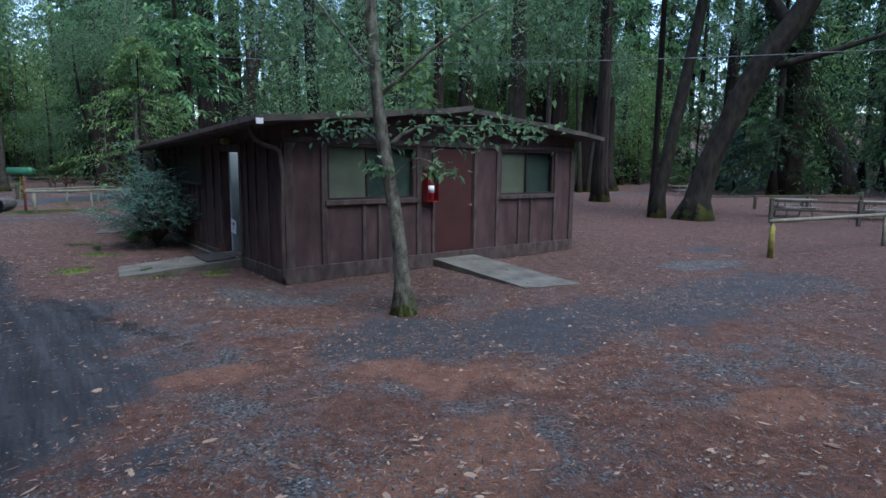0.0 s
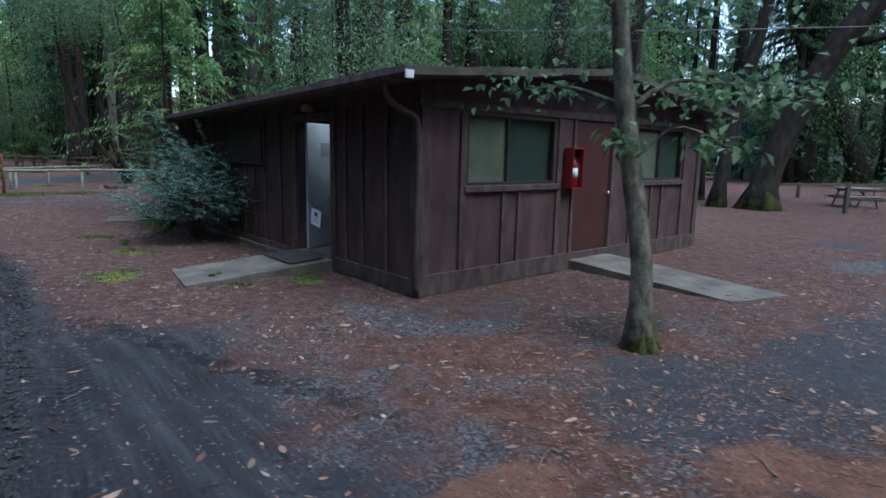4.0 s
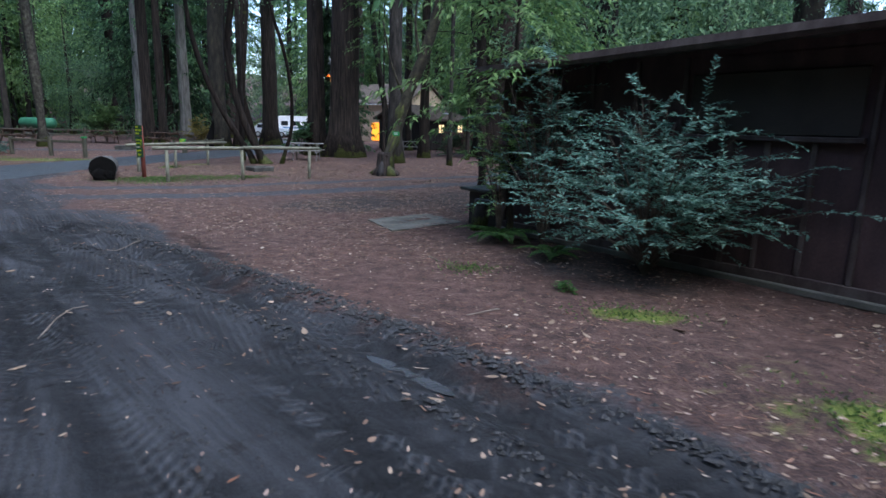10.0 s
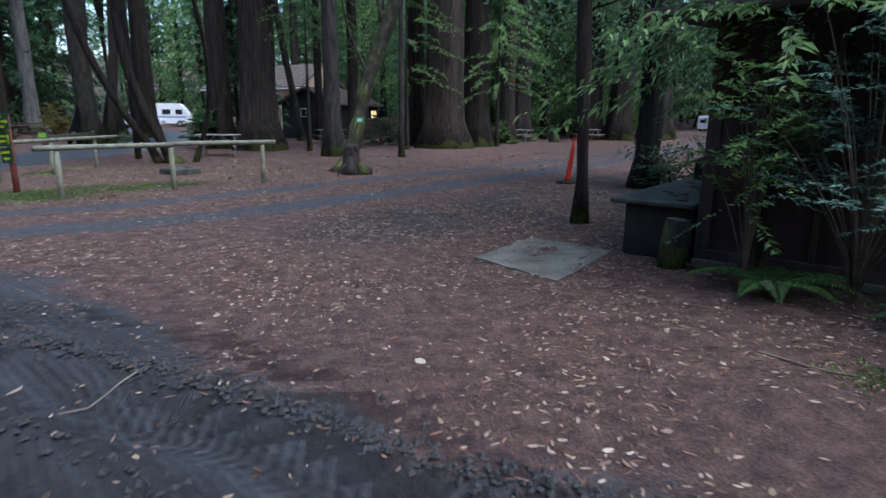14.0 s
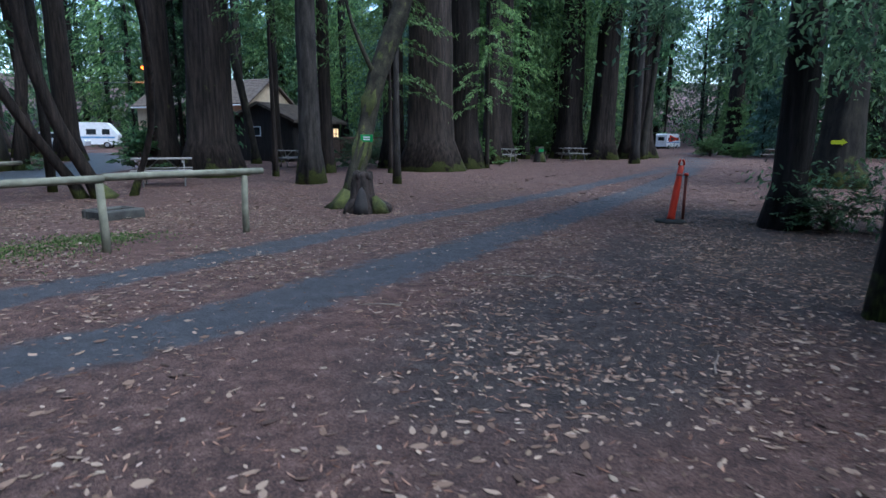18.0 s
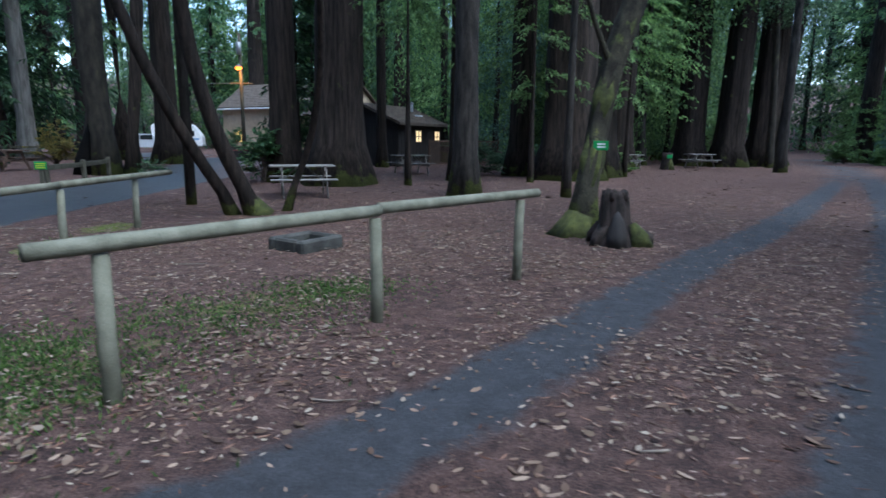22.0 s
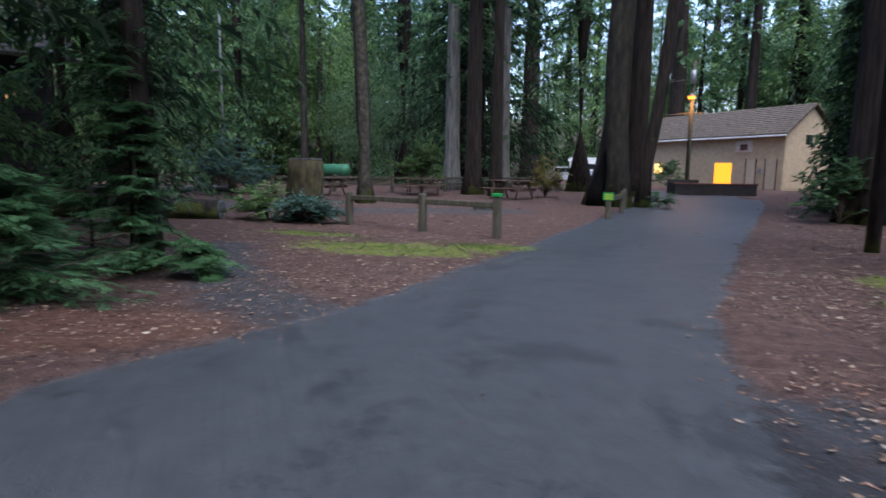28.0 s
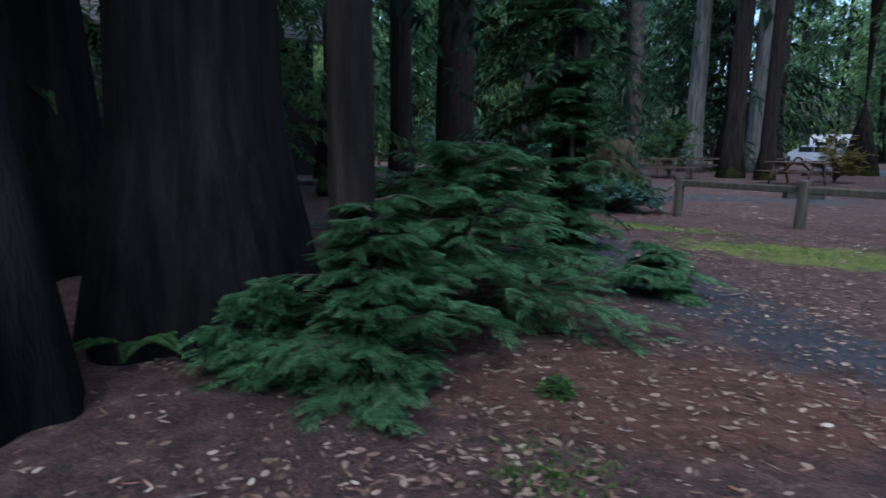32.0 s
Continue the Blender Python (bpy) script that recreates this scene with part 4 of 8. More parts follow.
part("moss_patch", mesh_of("moss_patch", *tube([(0, 0, -0.05), (-0.06, -0.05, 0.12), (-0.12, -0.1, 0.26)], [0.24, 0.18, 0.12], 14, 0.18, 2, True, 0.12), M_MOSS, True), None, [o for o in bpy.data.objects if o.get("label", "") == "leaning dark bay stem with mossy foot"][0], "moss round the foot")
tree("bay_tree", [(-17.87, 27.57, 0, 0.16), (-18.01, 27.39, 0.3, 0.11), (-18.32, 27.01, 1, 0.095), (-18.68, 26.53, 2, 0.09), (-18.95, 26.15, 3, 0.085), (-19.12, 25.87, 4, 0.08), (-19.2, 25.61, 5.5, 0.06), (-19.2, 25.5, 7, 0.03)], M_BARK, "low leaning dark bay stem", L_BAY, shifted(clump_crown(1.8, 1.8, 1.4, 70, 90, 0.095, 0.5), -1.3, -2.0, 6.8), sides=11, seed=10)
tree("bay_sapling", [(-17.19, 27.95, 0, 0.11), (-17.05, 28.0, 0.3, 0.075), (-16.74, 27.88, 1, 0.065), (-16.45, 27.4, 2, 0.06), (-16.3, 26.6, 3.5, 0.055), (-16.4, 25.7, 5, 0.04), (-16.5, 25.2, 7, 0.02)], M_BARK, "thin crooked bay sapling", L_BAY, shifted(clump_crown(1.7, 1.7, 1.4, 64, 90, 0.09, 0.5), 0.7, -2.2, 6.6), sides=9, seed=11)
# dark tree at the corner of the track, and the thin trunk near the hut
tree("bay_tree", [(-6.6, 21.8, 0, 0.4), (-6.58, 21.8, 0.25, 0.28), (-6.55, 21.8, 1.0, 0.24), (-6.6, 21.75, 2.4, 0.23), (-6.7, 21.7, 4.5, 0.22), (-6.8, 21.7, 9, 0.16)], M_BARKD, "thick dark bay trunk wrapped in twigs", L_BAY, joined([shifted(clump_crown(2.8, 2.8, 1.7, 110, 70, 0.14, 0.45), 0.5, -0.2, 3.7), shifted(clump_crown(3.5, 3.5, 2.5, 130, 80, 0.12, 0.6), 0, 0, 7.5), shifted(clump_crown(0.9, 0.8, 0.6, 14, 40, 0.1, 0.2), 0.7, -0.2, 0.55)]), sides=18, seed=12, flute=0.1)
tree("fir_tree", [(-9.15, 17.9, 0, 0.15), (-9.15, 17.9, 0.25, 0.105), (-9.22, 17.91, 2, 0.09), (-9.36, 17.94, 5, 0.07), (-9.5, 17.97, 9, 0.02)], M_BARK, "thin straight fir trunk with bare lower twigs", L_FIR, fir_crown(3.2, 9.3, 1.9, 70, 34, 0.26), [[(-9.15, 17.9, 2.9, 0.015), (-9.6, 17.6, 3.0, 0.01), (-10.3, 17.2, 2.95, 0.005)], [(-9.15, 17.9, 2.6, 0.015), (-8.6, 17.7, 2.75, 0.01), (-8.1, 17.5, 2.7, 0.005)]], sides=12, seed=13)
# burnt-out triple trunk beside the paved road
tree("redwood_tree", [(-25.5, 38.8, 0, 0.62), (-25.45, 38.8, 0.5, 0.42), (-25.3, 38.8, 1.6, 0.28), (-25.05, 38.8, 4, 0.24), (-24.8, 38.8, 9, 0.2), (-24.8, 38.8, 20, 0.1)], M_BARKG, "redwood trunk with a fire-hollowed foot", L_FIR, fir_crown(9, 21, 3, 60, 30, 0.5), sides=24, seed=14, flute=0.12)
tree("redwood_tree", [(-24.62, 38.0, 0, 0.52), (-24.66, 38.0, 0.6, 0.4), (-24.8, 38.0, 2.4, 0.37), (-24.85, 38.0, 4.2, 0.4), (-24.7, 38.0, 9, 0.36), (-24.6, 38.0, 20, 0.1)], M_BARKM, "straight redwood trunk of a close trio", None, None, sides=18, seed=15)
tree("redwood_tree", [(-23.95, 38.2, 0, 0.3), (-23.9, 38.2, 0.6, 0.21), (-23.6, 38.2, 3, 0.19), (-23.1, 38.2, 9, 0.2), (-22.8, 38.2, 20, 0.1)], M_BARK, "outward leaning redwood trunk of a close trio", L_FIR, fir_crown(10, 21, 2.6, 40, 30, 0.5), sides=18, seed=16)
part("fire_scar", mesh_of("fire_scar", *tube([(0.1, -0.74, -0.05), (0.15, -0.64, 0.5), (0.25, -0.5, 1.2), (0.3, -0.38, 1.9)], [0.38, 0.32, 0.22, 0.05], 12, 0.1, 3, True, 0.06), M_LOGEND, True), None, [o for o in bpy.data.objects if o.get("label", "").endswith("fire-hollowed foot")][0], "charred black hollow")
# trunk with a yellow arrow, beyond the hut's bins
at = tree("bay_tree", [(0.2, 27.75, 0, 0.85), (0.2, 27.75, 0.35, 0.62), (0.22, 27.75, 1.2, 0.5), (0.25, 27.8, 4, 0.42), (0.3, 27.8, 10, 0.25)], M_BARKM, "dark bay trunk with mossy flared foot", L_BAY, shifted(clump_crown(3, 3, 2.4, 120, 80, 0.12, 0.6), 0, 0, 7.5), sides=18, seed=21, flute=0.1)
arrow_sign = part("arrow_sign", mesh_of("arrow_sign", [(x, y, z) for y in (0, 0.02) for x, z in ((-0.17, -0.05), (0.06, -0.05), (0.06, -0.09), (0.18, 0), (0.06, 0.09), (0.06, 0.05), (-0.17, 0.05))], [list(range(7))[::-1], list(range(7, 14))] + [[i, (i + 1) % 7, 7 + (i + 1) % 7, 7 + i] for i in range(7)], M_YELLOW), None, at, "yellow-green arrow sign")
arrow_sign.matrix_basis = pose(-0.42, -0.36, 1.18, 0, 0, -40)
# mossy trunk by the far tables
tree("maple_tree", [(-32.2, 34.2, 0, 0.4), (-32.2, 34.2, 0.4, 0.27), (-32.25, 34.2, 3, 0.22), (-32.5, 34.2, 8, 0.19), (-32.8, 34.2, 14, 0.1)], mat("lichen_speckled_bark", (0.075, 0.07, 0.055), (0.022, 0.019, 0.016), 7, 0.95, 0.9, 50, stretch=(1.3, 1.3, 0.9), c=(0.17, 0.17, 0.14), moss=1.2), "straight mossy maple trunk", L_BAY, shifted(clump_crown(3.5, 3.5, 3, 60, 45, 0.32, 0.7), -0.4, 0, 11), sides=16, seed=17, flute=0.1)

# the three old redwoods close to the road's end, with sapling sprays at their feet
# Crowns are made low and dense, mostly unseen, to shade what stands below.
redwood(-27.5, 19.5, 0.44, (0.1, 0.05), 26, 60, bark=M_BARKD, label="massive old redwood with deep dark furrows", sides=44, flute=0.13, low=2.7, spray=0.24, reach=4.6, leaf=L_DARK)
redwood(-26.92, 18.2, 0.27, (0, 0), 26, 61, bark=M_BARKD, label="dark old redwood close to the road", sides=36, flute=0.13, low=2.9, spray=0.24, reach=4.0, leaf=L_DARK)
# This trunk is added to fill a black gap between the other two.
redwood(-30.4, 19.0, 0.62, (0, 0), 26, 68, bark=M_BARKD, label="added redwood that blackens the gap behind two others", sides=36, flute=0.13, low=6, spray=0.29, leaf=L_DARK)
redwood(-26.16, 19.68, 0.1, (0, 0), 16, 62, label="slim young redwood with flat reddish bark", sides=20, flute=0.04, low=5, spray=0.16)
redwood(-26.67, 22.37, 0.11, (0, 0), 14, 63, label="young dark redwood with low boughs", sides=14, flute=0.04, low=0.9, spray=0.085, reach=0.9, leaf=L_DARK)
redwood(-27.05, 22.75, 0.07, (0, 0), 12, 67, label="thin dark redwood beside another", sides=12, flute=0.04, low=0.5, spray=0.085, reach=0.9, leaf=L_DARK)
redwood(-30.6, 25.0, 0.3, (0, 0), 20, 64, label="slim dark redwood trunk", sides=18, flute=0.06, low=5, spray=0.28)
redwood(-33.5, 22.5, 0.45, (0, 0), 24, 65, label="dark redwood trunk before the house", low=7)
redwood(-34.5, 27.2, 0.25, (0, 0), 20, 66, label="slim redwood trunk before the dark house", low=6, spray=0.28)


def needle_twigs(n, centre_of, out_of, length, needle=0.0115):
    """Feathery redwood twigs: a stem with short needles in two rows."""
    base, along = centre_of, unit(out_of)
    up = unit(np.array([0, 0, 1.0]) + 0.25 * rng.standard_normal(base.shape))
    side = unit(np.cross(along, up))
    k = 13
    s = np.linspace(0.06, 1, k)
    L = length * (0.6 + 0.7 * rng.random((n, 1, 1)))
    pos = base[:, None] + along[:, None] * L * s[None, :, None] - np.array([0, 0, 1.0]) * (L * 0.22) * (s ** 2)[None, :, None]
    out = []
    for sg in (1, -1):
        d = along[:, None] * 0.75 + sg * side[:, None] + np.zeros_like(pos)
        nl = (needle * (1.25 - 0.75 * np.abs(s - 0.4)))[None, :] * (L[:, :, 0] / length) * 2.2
        out.append(leaves(pos.reshape(-1, 3), d.reshape(-1, 3), np.repeat(up, k, 0), nl.ravel(), 0.0068 + 0 * nl.ravel(), 0.05))
    return joined(out)


def sapling(x, y, h, reach, n, label, stemr=0.02, z0=0.05):
    top = thing("redwood_sapling", pose(x, y, 0), label, "sapling", "redwood saplings")
    rod("stem", [(0, 0, -0.1), (0.03, 0.02, h * 0.5), (0, 0.05, h * 0.97)], [stemr, stemr * 0.7, 0.004], M_TWIG, top, sides=7)
    b = max(int(n / 26), 9)
    t = rng.random(b) ** 0.85
    az, lop = rng.random(b) * 6.283, rng.random() * 6.283
    bl = reach * (1 - 0.7 * t) * (0.3 + 0.85 * rng.random(b)) * (1 + 0.45 * np.cos(az - lop))
    tips, stems = [], []
    for i in range(b):
        hz = z0 + h * 0.95 * t[i] + 0.1 * h * rng.standard_normal()
        q = np.linspace(0.1, 1, 9)[:, None]
        wob = 0.35 * rng.standard_normal()
        d = np.array([math.cos(az[i]), math.sin(az[i]), 0])
        across = np.array([-d[1], d[0], 0])
        sag = rng.uniform(-0.1, 0.55)
        stem = d * bl[i] * q + across * wob * bl[i] * q ** 2 + [0, 0, 1] * (hz + 0.2 * bl[i] * q - sag * bl[i] * q ** 2)
        stem[:, 2] = np.maximum(stem[:, 2], 0.04)
        stems.append(tube(stem, np.linspace(0.008, 0.002, 9), 4, cap=False))
        for k in range(8):
            u = 0.18 + 0.82 * (k + rng.random()) / 8
            p = np.array([np.interp(u, q[:, 0], stem[:, c]) for c in range(3)])
            out = unit(d * (0.75 + 0.3 * u) + across * (wob * u + (1 if k % 2 else -1) * rng.uniform(0.5, 0.95)) + [0, 0, rng.uniform(-0.3, 0.12)])
            ln = max(0.42 * bl[i] * (1.05 - 0.6 * u), 0.06) * rng.uniform(0.7, 1.2)
            sd = unit(np.cross(out, [0, 0, 1.0]))
            for m in range(6):
                f = (m + 0.5) / 6
                tips.append((p + out * ln * f - [0, 0, 0.12 * ln * f * f], out * 0.8 + sd * (1 if m % 2 else -1) * (0.75 - 0.5 * f) + [0, 0, 0.1 * rng.standard_normal()]))
    tagged(part("branchwork", mesh_of("branchwork", *joined([(v, np.array(f)) for v, f in stems]), M_TWIG), None, top), kind="stuff")
    c, o = np.array([a for a, _ in tips]), np.array([a for _, a in tips])
    tagged(part("foliage", mesh_of("foliage", *needle_twigs(len(c), c, o, 0.085), L_RED), None, top), kind="stuff")
    return top


sapling(-25.9, 19.6, 0.8, 0.56, 2000, "bushy redwood sapling with bright feathery sprays")
sapling(-26.35, 20.75, 1.05, 0.95, 2600, "bushy redwood sapling among fallen needles")
sapling(-26.6, 22.2, 2.1, 0.85, 2500, "taller redwood sapling with layered boughs", stemr=0.035)
sapling(-27.2, 21.3, 0.95, 0.9, 1800, "redwood sapling at the foot of an old tree")
sapling(-26.5, 19.35, 0.42, 0.28, 1300, "low redwood shoots against bark")
sapling(-28.1, 22.6, 1.1, 0.9, 1000, "dark redwood sapling behind others", stemr=0.03)
sapling(-25.9, 22.4, 0.35, 0.4, 900, "small redwood shoot at the duff edge")

tree("fir_tree", [(-18.2, 37.3, 0, 0.11), (-18.2, 37.3, 1, 0.09), (-18.2, 37.3, 6.8, 0.02)], M_BARK, "dark young fir with hanging boughs at the road's edge", L_DARK, fir_crown(0.3, 7.2, 1.6, 120, 38, 0.22), sides=8, seed=6)
# feathery young firs before the old trunks, and a dense one beside the cabin
tree("fir_tree", [(-18.0, 39.7, 0, 0.13), (-18.0, 39.7, 1, 0.1), (-18.0, 39.7, 8, 0.02)], M_BARK, "dense young fir between the road and the cabin", L_FIR, fir_crown(0.4, 8.3, 1.45, 130, 36, 0.24), sides=8, seed=3)
for x, y, z0, h in ((-10.9, 35.0, 2.6, 11), (-6.6, 38.0, 2.4, 10), (-14.7, 34.0, 4.0, 12)):
    tree("fir_tree", [(x, y, 0, 0.12), (x, y, 1, 0.09), (x, y, h, 0.02)], M_BARK, "young fir with light drooping feathery boughs", L_LIGHT, fir_crown(z0, h + 0.3, 2.4, 130, 60, 0.15), sides=8, seed=int(h))

# young conifers and maples that close the far side of the clearing, feathered to the ground
edge_firs = []
for z1, leaf, label, sd in ((6.5, L_LIGHT, "young fir feathered to the ground with light boughs", 81), (8.5, L_FIR, "young fir feathered to the ground with deep green boughs", 82), (5.0, L_BLUE, "young blue-green fir feathered to the ground", 83)):
    edge_firs.append(tree("fir_tree", [(0, 0, 0, 0.1), (0.02, 0, 1, 0.08), (0, 0.04, z1 * 0.95, 0.015)], M_BARK, label, leaf, fir_crown(0.15, z1, 1.9, 120, 40, 0.24, 0.3, power=0.7), sides=8, seed=sd, group="edge firs"))
spots_at = [(-13 + d * math.sin(radians(a)), 14.6 + d * math.cos(radians(a))) for a, d in ((37.2, 50), (38.4, 56), (39.6, 47), (41, 52), (36.9, 62), (40.2, 60))]
for i, (x, y) in enumerate(spots_at):
    k = 0.8 + 0.07 * ((i * 5) % 8)
    m = pose(x, y, 0, 0, 0, 53 * i) @ Matrix.Diagonal((k, k, k * (0.9 + 0.05 * (i % 5)), 1))
    if i < 3:
        edge_firs[i].matrix_basis = m
    else:
        copy_thing(edge_firs[(0, 1, 0, 2, 0)[i % 5]], m)

# ---- the forest beyond ----
def forest_kind(name, label, trunk_r, h, bark, leaf, crown, seed):
    top = tree(name, [(0, 0, 0, 1.5 * trunk_r), (0, 0, 0.5, 1.1 * trunk_r), (0.1, 0.1, h * 0.4, 0.8 * trunk_r), (0.2, 0, h, 0.15 * trunk_r)], bark, label, leaf, crown, sides=10, seed=seed, group="forest trees", steps=9)
    return top


kinds = [
    forest_kind("fir_tree", "tall forest fir with drooping dark boughs", 0.32, 19, M_BARK, L_FIR, fir_crown(1.5, 20, 3.6, 120, 34, 0.55), 1),
    forest_kind("fir_tree", "forest fir with light feathery boughs", 0.24, 16, M_BARKG, L_LIGHT, fir_crown(1.0, 17, 3.4, 110, 34, 0.5), 2),
    forest_kind("bay_tree", "forest bay tree with dense dark leaves", 0.22, 12, M_BARKM, L_BAY, joined([shifted(clump_crown(3.4, 3.4, 4.5, 70, 45, 0.33, 0.6, 0.3), 0, 0, 6.5), shifted(clump_crown(2.2, 2.2, 1.3, 14, 40, 0.3, 0.5, 0.3), 0.5, 0.5, 1.8)]), 3),
    forest_kind("maple_tree", "forest maple with light green leaves", 0.2, 12, M_BARKG, L_LIGHT, joined([shifted(clump_crown(3.2, 3.2, 4, 65, 45, 0.36, 0.65, 0.3), 0, 0, 7), shifted(clump_crown(2, 2, 1.2, 12, 40, 0.3, 0.5, 0.3), -0.5, 0.3, 2.0)]), 4),
    forest_kind("redwood_tree", "forest redwood with a bare dark trunk", 0.55, 24, M_BARK, L_FIR, fir_crown(5, 25, 3.2, 100, 32, 0.55), 5),
    forest_kind("tanoak_tree", "forest tanoak with blue-green leaves", 0.2, 10, M_BARKG, L_BLUE, joined([shifted(clump_crown(2.8, 2.8, 3.6, 60, 45, 0.3, 0.55, 0.3), 0, 0, 5.5), shifted(clump_crown(2, 2, 1.0, 12, 40, 0.28, 0.5, 0.3), 0.2, -0.4, 1.4)]), 6),
    forest_kind("fir_tree", "dense dark forest fir", 0.3, 17, M_BARK, L_DARK, fir_crown(0.8, 18, 3.8, 130, 32, 0.55), 7),
]


def free_of(x, y):
    """Whether a forest tree may stand there: outside the clearings, tracks and houses."""
    if line_distance(np.array(x), np.array(y), TRACK_A + [(24, 72)]) < 8.0:
        return False
    if line_distance(np.array(x), np.array(y), [(-22, 10), (-22, 52), (-36, 62)]) < 9:
        return False
    for poly in ([(-26, -14), (22, -14), (30, 30), (28, 44), (10, 45), (-10, 40), (-30, 40), (-40, 30), (-46, 20), (-40, 5)], [(-36, 36), (-4, 36), (-5, 53), (-10, 74), (-42, 82), (-46, 70), (-34, 60)], [(-60, 22), (-30, 20), (-30, 48), (-48, 54), (-62, 40)], [(9, 50), (28, 48), (35, 78), (22, 80)]):
        if inside(np.array(x), np.array(y), poly):
            return False
    return True


far_kinds = [
    forest_kind("fir_tree", "distant dark green forest fir", 0.32, 20, M_BARK, L_FIR, fir_crown(1.0, 21, 3.8, 62, 20, 0.85), 11),
    forest_kind("fir_tree", "distant light green forest fir", 0.28, 17, M_BARKG, L_LIGHT, fir_crown(0.8, 18, 3.6, 60, 20, 0.8), 12),
    forest_kind("bay_tree", "distant forest bay tree", 0.25, 13, M_BARKM, L_BAY, shifted(clump_crown(3.8, 3.8, 6.2, 55, 24, 0.5, 0.75, 0.2), 0, 0, 7), 13),
    forest_kind("maple_tree", "distant light green forest maple", 0.25, 13, M_BARKG, L_LIGHT, shifted(clump_crown(3.8, 3.8, 6, 55, 24, 0.5, 0.75, 0.2), 0, 0, 7), 14),
    forest_kind("redwood_tree", "distant tall forest redwood", 0.6, 26, M_BARK, L_DARK, fir_crown(3, 27, 3.6, 66, 20, 0.85), 15),
]
spots, tries = [], 0
fr = random.Random(5)
while len(spots) < 620 and tries < 60000:
    tries += 1
    a, d = fr.uniform(-25, 250), 30 + 66 * fr.random() ** 0.9
    if fr.random() < 0.12:
        a, d = fr.uniform(0, 360), fr.uniform(22, 40)
    x, y = -10 + d * math.cos(radians(a)), 22 + d * math.sin(radians(a))
    if free_of(x, y) and all((x - p) ** 2 + (y - q) ** 2 > 5.5 for p, q in spots):
        spots.append((x, y))
# unseen woods behind and beside the walk, added to block sky light from there
while len(spots) < 780 and tries < 90000:
    tries += 1
    x, y = fr.uniform(-78, 36), fr.uniform(-42, -5)
    if fr.random() < 0.4:
        x, y = fr.uniform(-78, -33), fr.uniform(-10, 13)
    if all((x - p) ** 2 + (y - q) ** 2 > 9 for p, q in spots) and (x + 48) ** 2 + (y - 22) ** 2 > 170:
        spots.append((x, y))
for x, y in ((-9.5, 48.5), (0.5, 55), (-12.0, 51), (4.0, 58), (-4, 57), (-6, 51), (-29.5, 51), (-38, 53), (-39, 15.5), (-36.6, 19.2), (-36.5, 24.3), (-41, 29.5), (-33.2, 17.0)):
    spots.append((x, y))
used = {}
for i, (x, y) in enumerate(spots):
    near = line_distance(np.array(x), np.array(y), [(1, 2), (-12, 12), (-17, 18), (-24, 18)]) < 46 and y > 5
    pool = kinds if near else far_kinds
    k = fr.choices(pool, (4, 6, 3, 4, 3, 3, 3) if near else (3, 4, 3, 3, 2))[0]
    s = fr.uniform(0.85, 1.45)
    m = pose(x, y, hill(np.array(x), np.array(y)).item(), 0, 0, fr.uniform(0, 360)) @ Matrix.Diagonal((s, s, s * fr.uniform(0.9, 1.2), 1))
    used.setdefault(k, []).append(m)
for k, ms in used.items():
    for m in ms[1:]:
        copy_thing(k, m)
    k.matrix_basis = ms[0]

# ---- the brown wooden hut ----
LU, LV = 6.64, 8.35
hut = thing("wooden_hut", pose(-2.71, 9.99, 0, 0, 0, 46.4), "low dark brown board-and-batten hut with a shallow gable roof", "building")


def eave_z(u, v):
    """Underside of the roof, which falls a little to the rear."""
    return 2.38 + 0.36 * (1 - abs(u - LU / 2) / (LU / 2 + 0.5)) - 0.03 * v


def wall_cells(length, top, thick, gaps, swap, sign=1):
    """A wall with openings: verts and faces of its solid cells. swap: runs along y."""
    xs = sorted({0, length, *[g for a, b, _, _ in gaps for g in (a, b)]})
    zs = sorted({0.0, top, *[g for _, _, a, b in gaps for g in (a, b)]})
    out = []
    for a, b in zip(xs, xs[1:]):
        for c, d in zip(zs, zs[1:]):
            if any(a >= g0 - 1e-6 and b <= g1 + 1e-6 and c >= h0 - 1e-6 and d <= h1 + 1e-6 for g0, g1, h0, h1 in gaps):
                continue
            v = np.array([(x, y, z) for z in (c, d) for y in (0, thick * sign) for x in (a, b)], float)
            if swap:
                v = v[:, [1, 0, 2]]
            out.append((v, np.array([(0, 1, 3, 2), (4, 6, 7, 5), (0, 4, 5, 1), (2, 3, 7, 6), (0, 2, 6, 4), (1, 5, 7, 3)])))
    v, f = joined(out)
    keys, inv = np.unique(v.round(4), axis=0, return_inverse=True)
    f = inv.ravel()[f]
    seen = {}
    for q in f.tolist():
        seen.setdefault(tuple(sorted(q)), []).append(q)
    return keys, np.array([q[0] for q in seen.values() if len(q) == 1])


front_gaps = [(0.72, 2.38, 1.27, 2.12), (2.84, 3.72, 0.16, 2.14), (4.44, 5.96, 1.27, 2.12)]
side_gaps = [(1.9, 2.88, 0.16, 2.05)]
part("front_wall", mesh_of("front_wall", *wall_cells(LU, 2.3, 0.12, front_gaps, False), M_WALL), None, hut)
part("side_wall", mesh_of("side_wall", *shifted(wall_cells(LV - 0.24, 2.2, 0.12, [(a - 0.12, b - 0.12, c, d) for a, b, c, d in side_gaps], True), 0, 0.12, 0), M_WALL), None, hut)
part("side_wall", mesh_of("side_wall", *shifted(wall_cells(LV - 0.24, 2.2, 0.12, [], True, -1), LU, 0.12, 0), M_WALL), None, hut)
